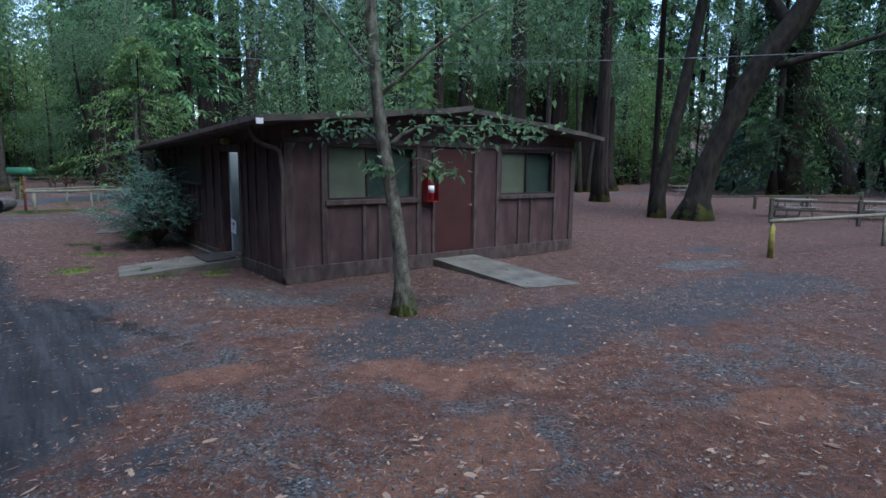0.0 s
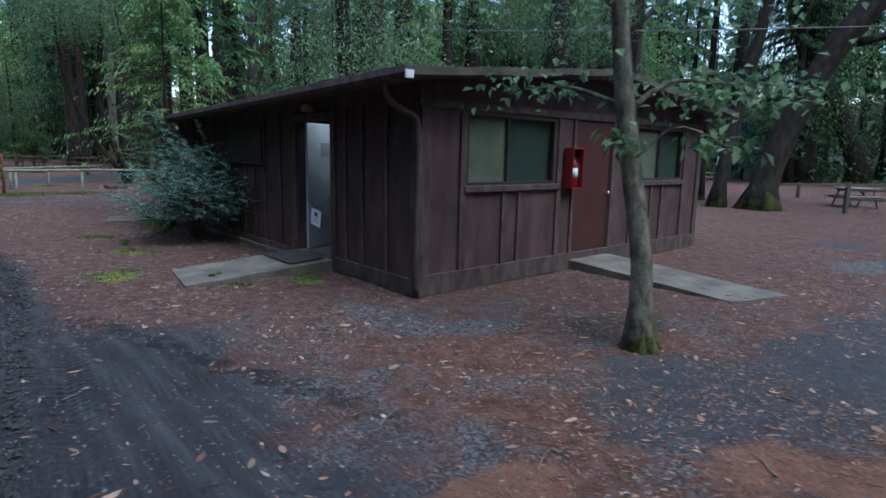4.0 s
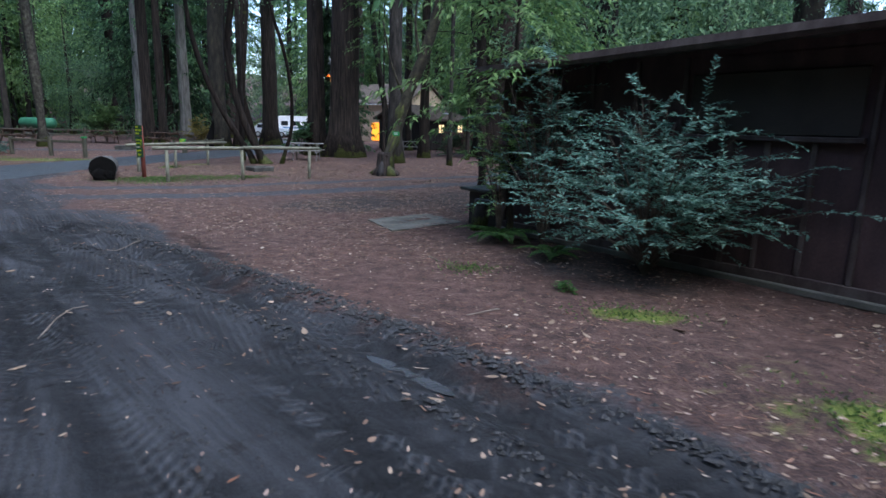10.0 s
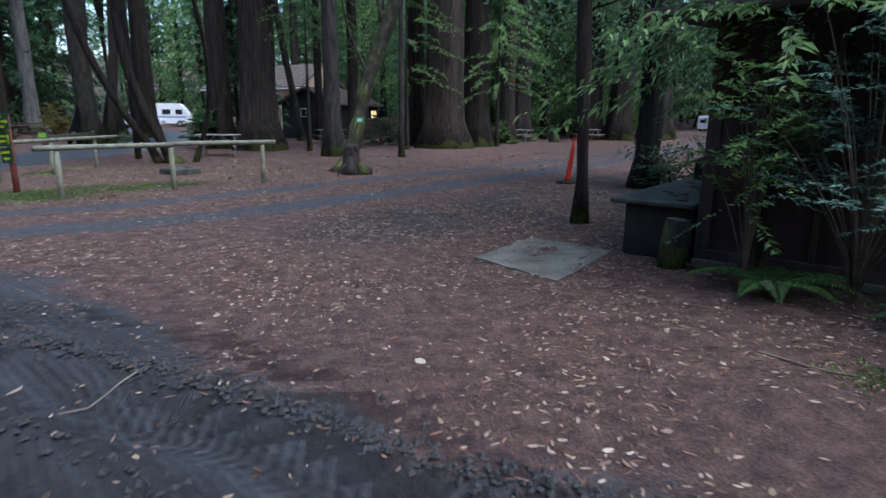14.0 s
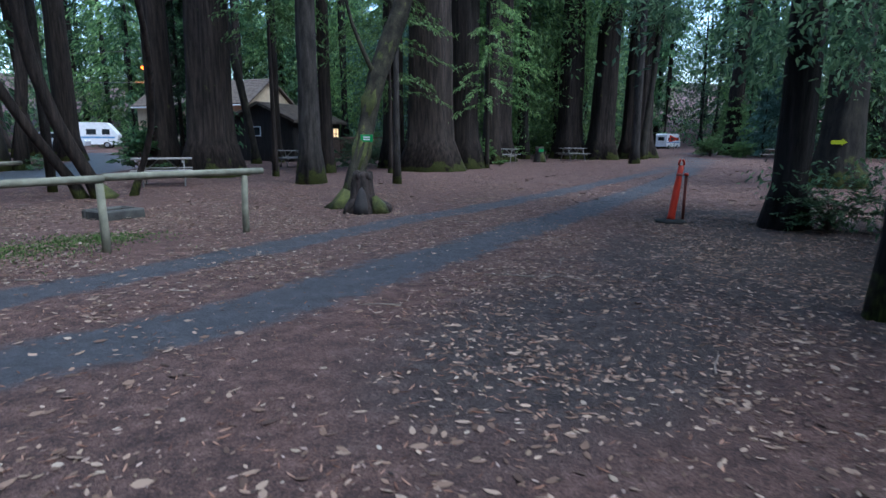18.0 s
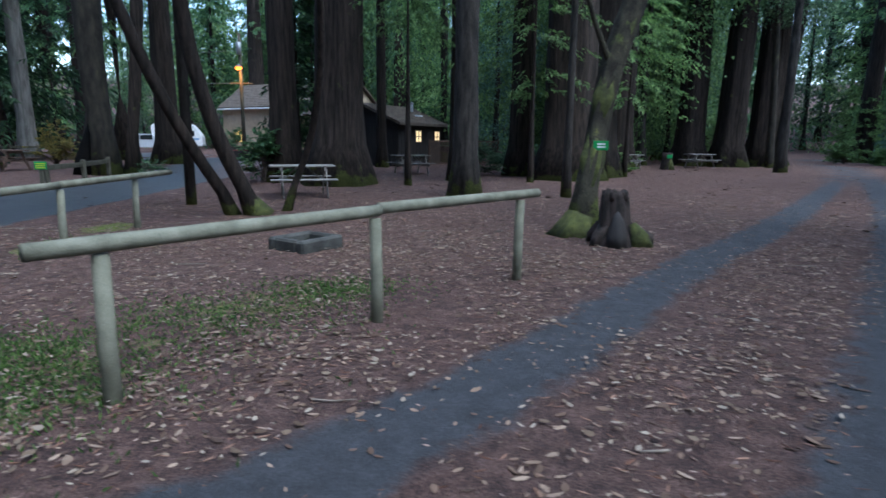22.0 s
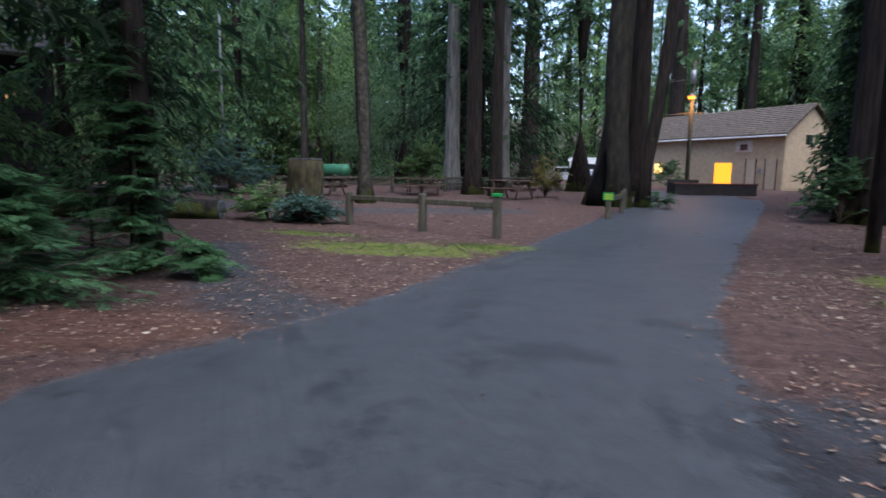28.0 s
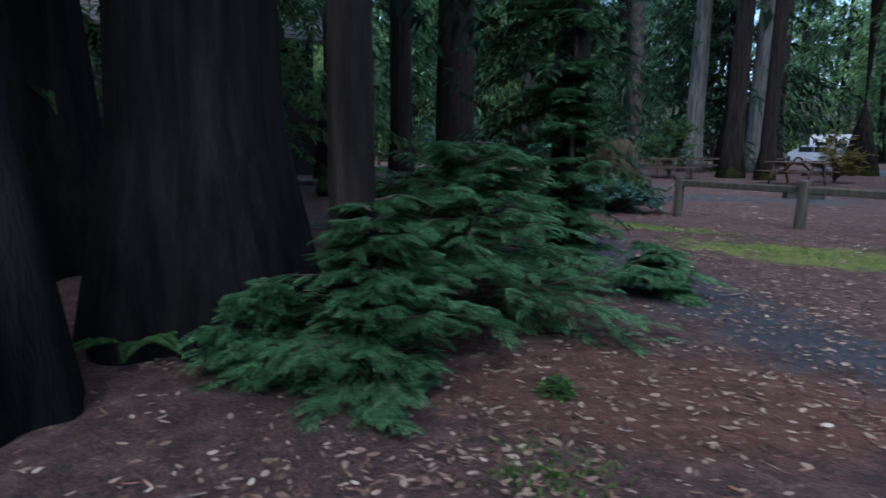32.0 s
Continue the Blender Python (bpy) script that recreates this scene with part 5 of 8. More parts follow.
part("rear_wall", mesh_of("rear_wall", *shifted(wall_cells(LU, 2.3, 0.12, [], False, -1), 0, LV, 0), M_WALL), None, hut)
part("floor_slab", slab(0.12, LU - 0.12, 0.12, LV - 0.12, 0.0, 0.15, 0), M_CONC, hut)
part("partition", slab(0.95, 1.0, 0.13, LV - 0.13, 0.15, 2.2, 0), M_DARK, hut, "dark inner partition")
# gable boards under the roof, front and rear
for v0 in (0.0, LV - 0.1):
    vv = [(0, v0, 2.28), (LU, v0, 2.28), (LU, v0, eave_z(LU, v0)), (LU / 2, v0, eave_z(LU / 2, v0)), (0, v0, eave_z(0, v0))]
    vs = np.array(vv + [(a, b + 0.1, c) for a, b, c in vv])
    part("gable_board", mesh_of("gable_board", vs, [[0, 1, 2, 3, 4], [9, 8, 7, 6, 5]] + [[i, i + 5, (i + 1) % 5 + 5, (i + 1) % 5] for i in range(5)], M_WALL), None, hut)
for u0 in (0.0, LU - 0.1):
    vv = [(u0, 0.1, 2.18), (u0, LV - 0.1, 2.18), (u0, LV - 0.1, eave_z(u0, LV)), (u0, 0.1, eave_z(u0, 0))]
    vs = np.array(vv + [(a + 0.1, b, c) for a, b, c in vv])
    part("eave_board", mesh_of("eave_board", vs, [[0, 3, 2, 1], [4, 5, 6, 7], [0, 1, 5, 4], [1, 2, 6, 5], [2, 3, 7, 6], [3, 0, 4, 7]], M_WALL), None, hut)
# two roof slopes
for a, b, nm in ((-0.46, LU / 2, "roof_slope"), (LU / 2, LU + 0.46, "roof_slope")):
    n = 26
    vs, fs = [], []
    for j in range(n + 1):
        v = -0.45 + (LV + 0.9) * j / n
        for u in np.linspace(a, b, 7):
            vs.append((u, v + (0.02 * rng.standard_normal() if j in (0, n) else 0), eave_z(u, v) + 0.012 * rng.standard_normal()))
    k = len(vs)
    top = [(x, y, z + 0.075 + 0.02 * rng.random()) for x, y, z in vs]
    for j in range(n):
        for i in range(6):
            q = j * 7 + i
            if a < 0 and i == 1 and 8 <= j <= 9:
                continue  # added opening, so that daylight reaches the entry door
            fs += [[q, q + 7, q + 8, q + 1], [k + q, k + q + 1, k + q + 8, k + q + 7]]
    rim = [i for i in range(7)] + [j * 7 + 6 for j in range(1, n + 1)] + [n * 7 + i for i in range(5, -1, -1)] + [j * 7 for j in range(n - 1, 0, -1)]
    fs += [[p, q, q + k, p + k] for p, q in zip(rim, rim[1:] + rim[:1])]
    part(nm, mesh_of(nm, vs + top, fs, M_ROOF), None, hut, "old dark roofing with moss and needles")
part("roof_hatch", slab(1.1, 2.2, 3.2, 4.3, 2.72, 2.84, 0.01), M_ROOF, hut, "low pale roof hatch")
# No roof light is known here; this one is added to light the door.
added_skylight = part("skylight", slab(0.12, 0.86, 2.35, 3.2, 0, 0.012, 0), M_GLASS, hut, "clear pane over an added roof opening")
added_skylight.matrix_basis = pose(0, 0, 2.43, 0, -5, 0)
added_skylight.visible_shadow = False
# gutters, with the white end cap, and the downpipe
for u0, sg in ((-0.5, 1),):
    prof = [(u0 - 0.05, 0.06), (u0 - 0.06, -0.01), (u0 - 0.03, -0.05), (u0 + 0.04, -0.05), (u0 + 0.05, 0.05)]
    vs = [(x, v, eave_z(-0.46, v) + z + 0.03) for v in (-0.45, LV + 0.45) for x, z in prof]
    part("gutter", mesh_of("gutter", vs, [[i, i + 1, i + 6, i + 5] for i in range(4)] + [[0, 4, 3, 2, 1], [5, 6, 7, 8, 9]], M_TRIM), None, hut, "brown rain gutter")
    part("gutter_end", slab(u0 - 0.055, u0 + 0.045, -0.475, -0.452, 2.36, 2.44, 0.004), M_WHITE, hut, "bare white gutter end cap")
dp = curve_through([(-0.48, -0.02, 2.36, 0.035), (-0.47, -0.03, 2.22, 0.035), (-0.3, -0.04, 2.1, 0.035), (-0.08, -0.04, 2.02, 0.035), (-0.05, -0.04, 1.85, 0.035), (-0.05, -0.04, 1.0, 0.035), (-0.05, -0.04, 0.05, 0.035)], 26)
rod("downpipe", dp[:, :3], dp[:, 3], M_TRIM, hut, "brown downpipe with an offset bend", 10)
# skirting, header rail and battens
part("base_board", slab(-0.025, LU + 0.025, -0.035, -0.002, 0.0, 0.25), M_TRIM, hut)
part("base_board", slab(-0.035, -0.002, 0.0, 1.88, 0.0, 0.2), M_TRIM, hut)
part("base_board", slab(-0.035, -0.002, 2.95, LV, 0.0, 0.16), M_TRIM, hut)
part("footing", slab(-0.1, -0.038, 2.95, LV, 0.0, 0.07, 0.01), M_CONC, hut, "concrete footing lip")
part("header_rail", slab(-0.02, LU, -0.03, -0.002, 2.15, 2.24), M_TRIM, hut)
for u, w, z0, z1 in ((0.0, 0.14, 0.25, 2.15), (0.6, 0.1, 0.25, 2.15), (1.33, 0.06, 0.25, 1.18), (1.63, 0.06, 0.25, 1.18), (2.42, 0.1, 0.25, 2.15), (2.76, 0.07, 0.05, 2.15), (3.74, 0.09, 0.05, 2.15), (4.32, 0.1, 0.25, 2.15), (4.93, 0.06, 0.25, 1.18), (5.28, 0.06, 0.25, 1.18), (5.99, 0.09, 0.25, 2.15), (6.5, 0.14, 0.25, 2.15)):
    part("batten", slab(u, u + w, -0.034, -0.003, z0, z1), M_TRIM, hut)
for u0, u1 in ((0.66, 2.46), (4.38, 6.04)):
    part("window_ledge", slab(u0, u1, -0.055, -0.003, 1.18, 1.262), M_TRIM, hut)
for v, w in ((0.0, 0.12), (0.58, 0.05), (1.1, 0.05), (1.5, 0.05), (1.78, 0.11), (2.89, 0.1), (3.42, 0.05), (3.98, 0.05), (4.4, 0.05), (4.8, 0.05), (5.12, 0.05), (5.68, 0.05), (6.25, 0.05), (6.85, 0.05), (7.4, 0.05), (8.23, 0.12)):
    short = 4.2 < v < 5.6
    part("batten", slab(-0.034, -0.003, v, v + w, 0.16, 1.38 if short else 2.2), M_TRIM, hut)
part("shutter", slab(-0.04, -0.003, 4.1, 5.62, 1.44, 2.02), mat("grey_brown_shutter", (0.055, 0.045, 0.038), (0.04, 0.033, 0.028), 3, 0.8, 0.2), hut, "grey-brown boarded window shutter")
part("shutter_ledge", slab(-0.075, -0.003, 4.05, 5.66, 1.385, 1.435), M_TRIM, hut)
part("door_header", slab(-0.03, -0.003, 1.88, 2.9, 2.055, 2.16), M_TRIM, hut)
part("light_fitting", slab(-0.13, -0.004, 2.32, 2.52, 2.17, 2.27, 0.02), mat("yellowed_lamp_cover", (0.3, 0.24, 0.1), (0.22, 0.17, 0.08), 6, 0.5, 0.1), hut, "yellowed lamp cover over the doorway")
# windows of the front: frame, meeting rail, glass, pale blind behind one half
for u0, u1, um in ((0.72, 2.38, 1.45), (4.44, 5.96, 5.18)):
    win = part("window", slab(u0, u1, 0.0, 0.05, 1.27, 1.3, 0.004), M_DARK, hut)
    part("frame", slab(u0, u1, 0.0, 0.05, 2.09, 2.12, 0.004), M_DARK, win)
    for a in (u0, um - 0.02, u1 - 0.03):
        part("frame", slab(a, a + 0.035, 0.0, 0.05, 1.3, 2.09, 0.004), M_DARK, win)
    for a, b, y in ((u0 + 0.035, um - 0.02, 0.03), (um + 0.015, u1 - 0.03, 0.018)):
        g = part("pane", slab(a, b, y, y + 0.006, 1.3, 2.09, 0), M_GLASS, win)
        g.visible_shadow = False
    part("blind", slab(u0 + 0.01, um, 0.06, 0.07, 1.28, 2.11, 0), M_BLIND, win, "pale grey-green blind behind the glass")
    part("blind", slab(um + 0.012, u1, 0.1, 0.11, 1.28, 2.11, 0), mat("dim_blind", (0.035, 0.05, 0.045), (0.022, 0.034, 0.032), 3, 0.7, 0.05), win, "dim blind behind the glass")
# maroon front door
fd = part("front_door", slab(2.845, 3.715, 0.01, 0.055, 0.165, 2.135, 0.004), M_DOOR, hut, "closed flush maroon door")
rod("door_knob", [(3.64, 0.01, 1.1), (3.64, -0.03, 1.1), (3.64, -0.055, 1.1), (3.64, -0.075, 1.1)], [0.012, 0.012, 0.028, 0.016], mat("brass", (0.6, 0.5, 0.3), (0.5, 0.42, 0.25), 5, 0.3, 0.0, metal=0.9), fd, "brass door knob", 12)
part("door_sill", slab(2.8, 3.76, -0.03, 0.05, 0.1, 0.163), M_TRIM, hut)
# red cabinet with the fire extinguisher
M_CABRED = mat("red_cabinet_paint", (0.2, 0.016, 0.018), (0.14, 0.012, 0.014), 4, 0.5, 0.1)
cab = thing("extinguisher_cabinet", hut.matrix_basis @ pose(2.54, -0.03, 1.19), "open red fire extinguisher cabinet fixed beside the door", "fire cabinet")
part("back_panel", slab(0, 0.25, -0.012, 0.0, 0, 0.56, 0.002), M_CABRED, cab)
for a in ((0, 0.012, -0.16, -0.012, 0, 0.56), (0.238, 0.25, -0.16, -0.012, 0, 0.56), (0.012, 0.238, -0.16, -0.012, 0, 0.015), (0.012, 0.238, -0.16, -0.012, 0.545, 0.56)):
    part("side_panel", slab(*a, 0.002), M_CABRED, cab)
ext = thing("fire_extinguisher", hut.matrix_basis @ pose(2.665, -0.115, 1.206), "small red fire extinguisher with a white label", "extinguisher")
rod("cylinder", [(0, 0, 0), (0, 0, 0.02), (0, 0, 0.3), (0, 0, 0.36), (0, 0, 0.38)], [0.05, 0.057, 0.057, 0.03, 0.018], M_EXT, ext, sides=16)
rod("label_band", [(0, 0, 0.14), (0, 0, 0.27)], [0.0585, 0.0585], M_WHITE, ext, "white label", 16)
part("valve", slab(-0.035, 0.03, -0.012, 0.012, 0.385, 0.42, 0.003), M_BLACK, ext)
rod("hose", [(0.02, -0.02, 0.39), (0.055, -0.035, 0.34), (0.065, -0.04, 0.2), (0.062, -0.04, 0.1)], [0.008] * 4, M_BLACK, ext, sides=6)
# recessed side entrance: open pale door, chain with a paper notice, dark inner door
od = part("entry_door", slab(0, 0.86, 0, 0.045, 0.165, 2.04, 0.004), M_PALE, hut, "pale blue-grey door standing open inwards")
od.matrix_basis = pose(0.13, 2.83, 0, 0, 0, 20)
part("scuff_mark", slab(0.3, 0.5, -0.006, -0.002, 1.55, 1.75, 0), mat("scuff", (0.25, 0.29, 0.34), (0.2, 0.24, 0.28), 20, 0.7, 0.1), od)
part("door_post", slab(-0.03, 0.1, 1.88, 1.905, 0.0, 2.06), M_TRIM, hut)
part("foot_block", slab(-0.09, 0.0, 2.92, 3.0, 0.1, 0.33), mat("red_brown_block", (0.14, 0.055, 0.045), (0.1, 0.04, 0.035), 5, 0.8, 0.3), hut)
inn = part("inner_door", slab(0.9, 0.945, 1.92, 3.1, 0.165, 2.0, 0.004), M_DARK, hut, "dark brown inner door")
part("door_sign", slab(0.892, 0.899, 2.57, 2.7, 1.13, 1.32, 0.002), M_WHITE, inn, "white washroom sign")
part("figure_mark", slab(0.888, 0.8915, 2.61, 2.66, 1.13, 1.2, 0), M_BLACK, inn)
part("small_plate", slab(0.892, 0.899, 2.58, 2.68, 1.4, 1.48, 0.002), mat("brass_plate", (0.35, 0.25, 0.12), (0.28, 0.2, 0.1), 6, 0.5, 0.1), inn)
chain = curve_through([(0.02, 2.87, 1.05, 0.006), (0.02, 2.6, 0.9, 0.006), (0.02, 2.4, 0.84, 0.006), (0.02, 2.2, 0.9, 0.006), (0.02, 1.91, 1.05, 0.006)], 20)
rod("chain", chain[:, :3], 0.5 * chain[:, 3], M_BLACK, hut, "thin chain across the doorway", 6)
notice = thing("paper_notice", hut.matrix_basis @ pose(0.012, 2.4, 0.565, 0, 0, 0) @ pose(0, 0, 0, 9, 0, 0), "white laminated paper notice hanging askew from a chain", "notice")
part("sheet", slab(-0.006, -0.002, -0.14, 0.14, 0, 0.24, 0.001), M_WHITE, notice)
part("printed_mark", slab(-0.0085, -0.0065, -0.05, 0.05, 0.14, 0.2, 0), mat("dark_print", (0.12, 0.06, 0.07), (0.1, 0.05, 0.06), 20, 0.7, 0), notice)
for k, w in enumerate((0.09, 0.07, 0.085)):
    part("text_line", slab(-0.0085, -0.0065, -w, w, 0.045 + 0.03 * k, 0.057 + 0.03 * k, 0), mat("grey_print", (0.3, 0.32, 0.36), (0.28, 0.3, 0.34), 20, 0.7, 0), notice)


def ramp_mesh(corners, drop):
    """A cast slab whose top joins four corners; drop: how far its sides go down."""
    c = [Vector(p) for p in corners]
    bm = bmesh.new()
    n = 7
    grid = [[bm.verts.new(c[0].lerp(c[1], i / n).lerp(c[3].lerp(c[2], i / n), j / n) + Vector((0, 0, 0.004 * rng.standard_normal()))) for i in range(n + 1)] for j in range(n + 1)]
    for j in range(n):
        for i in range(n):
            bm.faces.new((grid[j][i], grid[j][i + 1], grid[j + 1][i + 1], grid[j + 1][i]))
    ex = bmesh.ops.extrude_face_region(bm, geom=bm.faces[:])
    for v in ex["geom"]:
        if isinstance(v, bmesh.types.BMVert):
            v.co.z -= drop
    bmesh.ops.recalc_face_normals(bm, faces=bm.faces[:])
    return bm


tagged(part("entry_ramp", ramp_mesh([(-6.13, 10.74, 0.03), (-5.46, 9.9, 0.03), (-4.06, 11.26, 0.15), (-4.78, 12.1, 0.16)], 0.3), M_CONC), "weathered concrete ramp with moss along its edge", "ramp")
tagged(part("entry_ramp", ramp_mesh([(0.9, 10.35, 0.02), (1.75, 10.8, 0.02), (-0.1, 12.72, 0.15), (-0.78, 12.0, 0.15)], 0.3), M_CONC), "sloping concrete ramp before the maroon door", "ramp")
tagged(part("concrete_slab", ramp_mesh([(-10.79, 16.06, 0.014), (-10.22, 15.2, 0.012), (-9.35, 16.25, 0.014), (-10.0, 16.98, 0.014)], 0.2), M_CONC), "cracked flat concrete slab strewn with leaves", "slab")
mt = part("door_mat", slab(-0.6, -0.08, 2.0, 2.85, 0.0, 0.012, 0.004), M_MATT)
mt.matrix_basis = hut.matrix_basis @ pose(0, 0, 0.168, 0, -3.6, 0)
tagged(mt, "dark rubber door mat on a concrete ramp", "mat")

# bins and the cut log at the hut's far corner
bin1 = thing("storage_bin", hut.matrix_basis @ pose(0, LV, 0), "long dark plywood storage bin with leaf-strewn overhanging lid", "bin")
part("body", slab(0.02, 2.3, 0.04, 0.7, 0.0, 0.505, 0.012), M_BIN, bin1)
part("lid", slab(-0.05, 2.38, 0.03, 0.84, 0.508, 0.56, 0.012), M_BINLID, bin1, "worn dark lid with a pale edge")
for k in range(9):
    u0, v0 = 0.25 + 0.22 * k, 0.18 + 0.1 * ((k * 5) % 4)
    o = part("lid_patch", slab(-0.16, 0.16, -0.045, 0.045, 0.0, 0.012, 0.004), M_BIN, bin1, "damp dark patch of litter")
    o.matrix_basis = pose(u0, v0 + 0.05, 0.5615, 0, 0, 20 + 17 * (k % 3))
bin2 = thing("storage_bin", hut.matrix_basis @ pose(3.5, LV + 0.1, 0), "dark plywood bin with a low gabled lid", "bin")
part("body", slab(0.0, 1.5, 0.0, 0.92, 0.0, 0.69, 0.012), M_BIN, bin2)
vv = [(-0.05, -0.05, 0.693), (-0.05, 0.97, 0.693), (-0.05, 0.97, 0.73), (-0.05, 0.46, 0.92), (-0.05, -0.05, 0.73)]
vs = np.array(vv + [(1.55, y, z) for _, y, z in vv])
part("lid", mesh_of("lid", vs, [[0, 1, 2, 3, 4], [9, 8, 7, 6, 5]] + [[(i + 1) % 5, i, i + 5, (i + 1) % 5 + 5] for i in range(5)], M_BINLID), None, bin2, "low gabled lid")
logp = thing("cut_log", pose(-9.04, 15.63, 0, 0, 4, 0), "short upright cut log beside a bin", "log")
rod("log_body", [(0, 0, -0.05), (0, 0, 0.2), (0.01, 0, 0.44)], [0.125, 0.12, 0.115], M_BARKG, logp, sides=16, flute=0.04, rough=0.02)
rod("cut_face", [(0.01, 0, 0.441), (0.01, 0, 0.449)], [0.1, 0.1], M_LOG, logp, "pale cut face", 16)
# orange marker post and thin red post
cone = thing("delineator_post", pose(-7.9, 22.55, 0, 0, 0, 0), "leaning orange-red plastic traffic delineator on a black base", "traffic post")
rod("base", [(0, 0, 0.0), (0, 0, 0.03), (0, 0, 0.05)], [0.24, 0.23, 0.1], M_TYRE, cone, "black rubber base", 8)
lean = lambda z: (0.13 * z, 0.0, z)
rod("tube", [lean(z) for z in (0.04, 0.1, 0.6, 0.62, 0.86)], [0.062, 0.054, 0.048, 0.045, 0.04], M_ORANGE, cone, sides=14)
rod("band", [lean(0.7), lean(0.74)], [0.0475, 0.0465], mat("grey_band", (0.4, 0.12, 0.1), (0.35, 0.1, 0.09), 5, 0.4, 0), cone, "faded reflective band", 14)
a = np.linspace(0, math.pi, 9)
rod("loop_handle", [(0.13 * 0.86 + 0.045 * math.cos(t), 0, 0.86 + 0.09 * math.sin(t)) for t in a], [0.016] * 9, M_ORANGE, cone, sides=8)
tp = thing("thin_post", pose(-7.66, 22.6, 0), "thin dark red steel marker post", "post")
rod("post", [(0, 0, -0.1), (0, 0, 0.7)], [0.022, 0.022], M_REDPOST, tp, sides=8)
rod("post_cap", [(0, 0, 0.7), (0, 0, 0.74)], [0.035, 0.03], M_ORANGE, tp, sides=8)

# ---- round-rail fences ----
def rail_fence(label, posts, rails, z, r=0.042):
    x, y = posts[0]
    f = thing("rail_fence", pose(x, y, 0), label, "fence", "round rail fences")
    for i, (a, b) in enumerate(posts):
        tilt = 0.012 * rng.standard_normal(2)
        rod("post", [(a - x, b - y, -0.2), (a - x, b - y, 0.3), (a - x + tilt[0], b - y + tilt[1], z - 0.03)], [0.046, 0.043, 0.04], M_RAIL, f, "", 14, 0.02, i, True, 0.012)
    for i, (p, q) in enumerate(rails):
        c = [(p[0] - x + (q[0] - p[0]) * s, p[1] - y + (q[1] - p[1]) * s, p[2] + (q[2] - p[2]) * s) for s in np.linspace(0, 1, 7)]
        rod("rail", c, [r * k for k in (0.98, 1.03, 1, 1.02, 1, 1.01, 0.97)], M_RAIL, f, "", 16, 0.015, i, True, 0.012)
    return f


rail_fence("peeled round-log rail on three posts beside the track", [(-16.7, 20.2), (-15.42, 21.4), (-14.12, 22.62)], [((-16.9, 19.97, 0.8), (-15.4, 21.44, 0.8)), ((-15.4, 21.44, 0.815), (-13.9, 22.82, 0.8))], 0.78)
rail_fence("peeled round-log rail on posts along the paved road", [(-19.16, 22.7), (-19.02, 24.3), (-18.9, 26.0)], [((-19.24, 22.35, 0.74), (-19.02, 24.3, 0.74)), ((-19.02, 24.3, 0.745), (-18.75, 27.0, 0.74))], 0.72)
rail_fence("pale round rail on a yellow-green mossy post", [(5.87, 14.4), (9.4, 17.0), (12.6, 19.4)], [((5.8, 14.35, 0.76), (9.4, 17.0, 0.76)), ((9.4, 17.0, 0.77), (12.7, 19.5, 0.76))], 0.74)
part("moss_coat", mesh_of("moss_coat", *tube([(0, 0, -0.02), (0, 0, 0.35), (0, 0, 0.66)], [0.062, 0.057, 0.05], 12, 0.05, 1, True, 0.04), mat("yellow_lichen", (0.27, 0.24, 0.06), (0.17, 0.15, 0.05), 9, 0.95, 0.8), True), None, bpy.data.objects["rail_fence.002"], "yellow lichen on the post")


def board_fence(label, posts, heights, rails, half=0.06, green=()):
    x, y = posts[0]
    f = thing("board_fence", pose(x, y, 0), label, "fence", "square post fences")
    for i, ((a, b), h) in enumerate(zip(posts, heights)):
        part("post", slab(a - x - half, a - x + half, b - y - half, b - y + half, -0.2, h, 0.02), M_POST, f)
        if i in green:
            part("post_cap", slab(a - x - half - 0.012, a - x + half + 0.012, b - y - half - 0.012, b - y + half + 0.012, h - 0.045, h + 0.012, 0.008), M_BRIGHTG, f, "bright green painted top")
    for (a, b), (c, d) in zip(posts, posts[1:]):
        ln, an = math.hypot(c - a, d - b), math.degrees(math.atan2(d - b, c - a))
        for z0, z1 in rails:
            o = part("rail", slab(half * 0.9, ln - half * 0.9, -0.03, 0.03, z0, z1, 0.01), M_POST, f)
            o.matrix_basis = pose(a - x, b - y, 0, 0, 0, an)
    return f


board_fence("grey square posts joined by one weathered board", [(-28.04, 27.9), (-26.11, 27.6), (-24.5, 27.36)], (0.68, 0.72, 0.76), ((0.52, 0.62),), 0.065, (2,))
board_fence("grey post rail beside the paved road", [(-23.85, 32.95), (-23.9, 34.9), (-24.3, 37.3)], (0.62, 0.62, 0.62), ((0.42, 0.55),), 0.06)
far_line = [(-47, 36.5), (-44.2, 38.0), (-41.5, 39.4), (-38.8, 40.8), (-36.6, 42.6), (-34.9, 45.0), (-33.4, 47.6), (-32.2, 50.2)]
board_fence("long weathered post-and-rail fence behind the tables", far_line, [0.85] * 8, ((0.35, 0.45), (0.65, 0.75)), 0.07)
board_fence("dark two-rail fence by the far camping pitches", [(9.1, 22.9), (11.5, 22.2), (14.2, 21.4), (17, 20.6)], [0.85] * 4, ((0.42, 0.5), (0.72, 0.8)), 0.06)
board_fence("low weathered rail fence under the leaning tree", [(8.6, 28.8), (11.2, 30.2), (14.0, 31.5), (17.0, 32.8)], [0.7] * 4, ((0.55, 0.63),), 0.06)

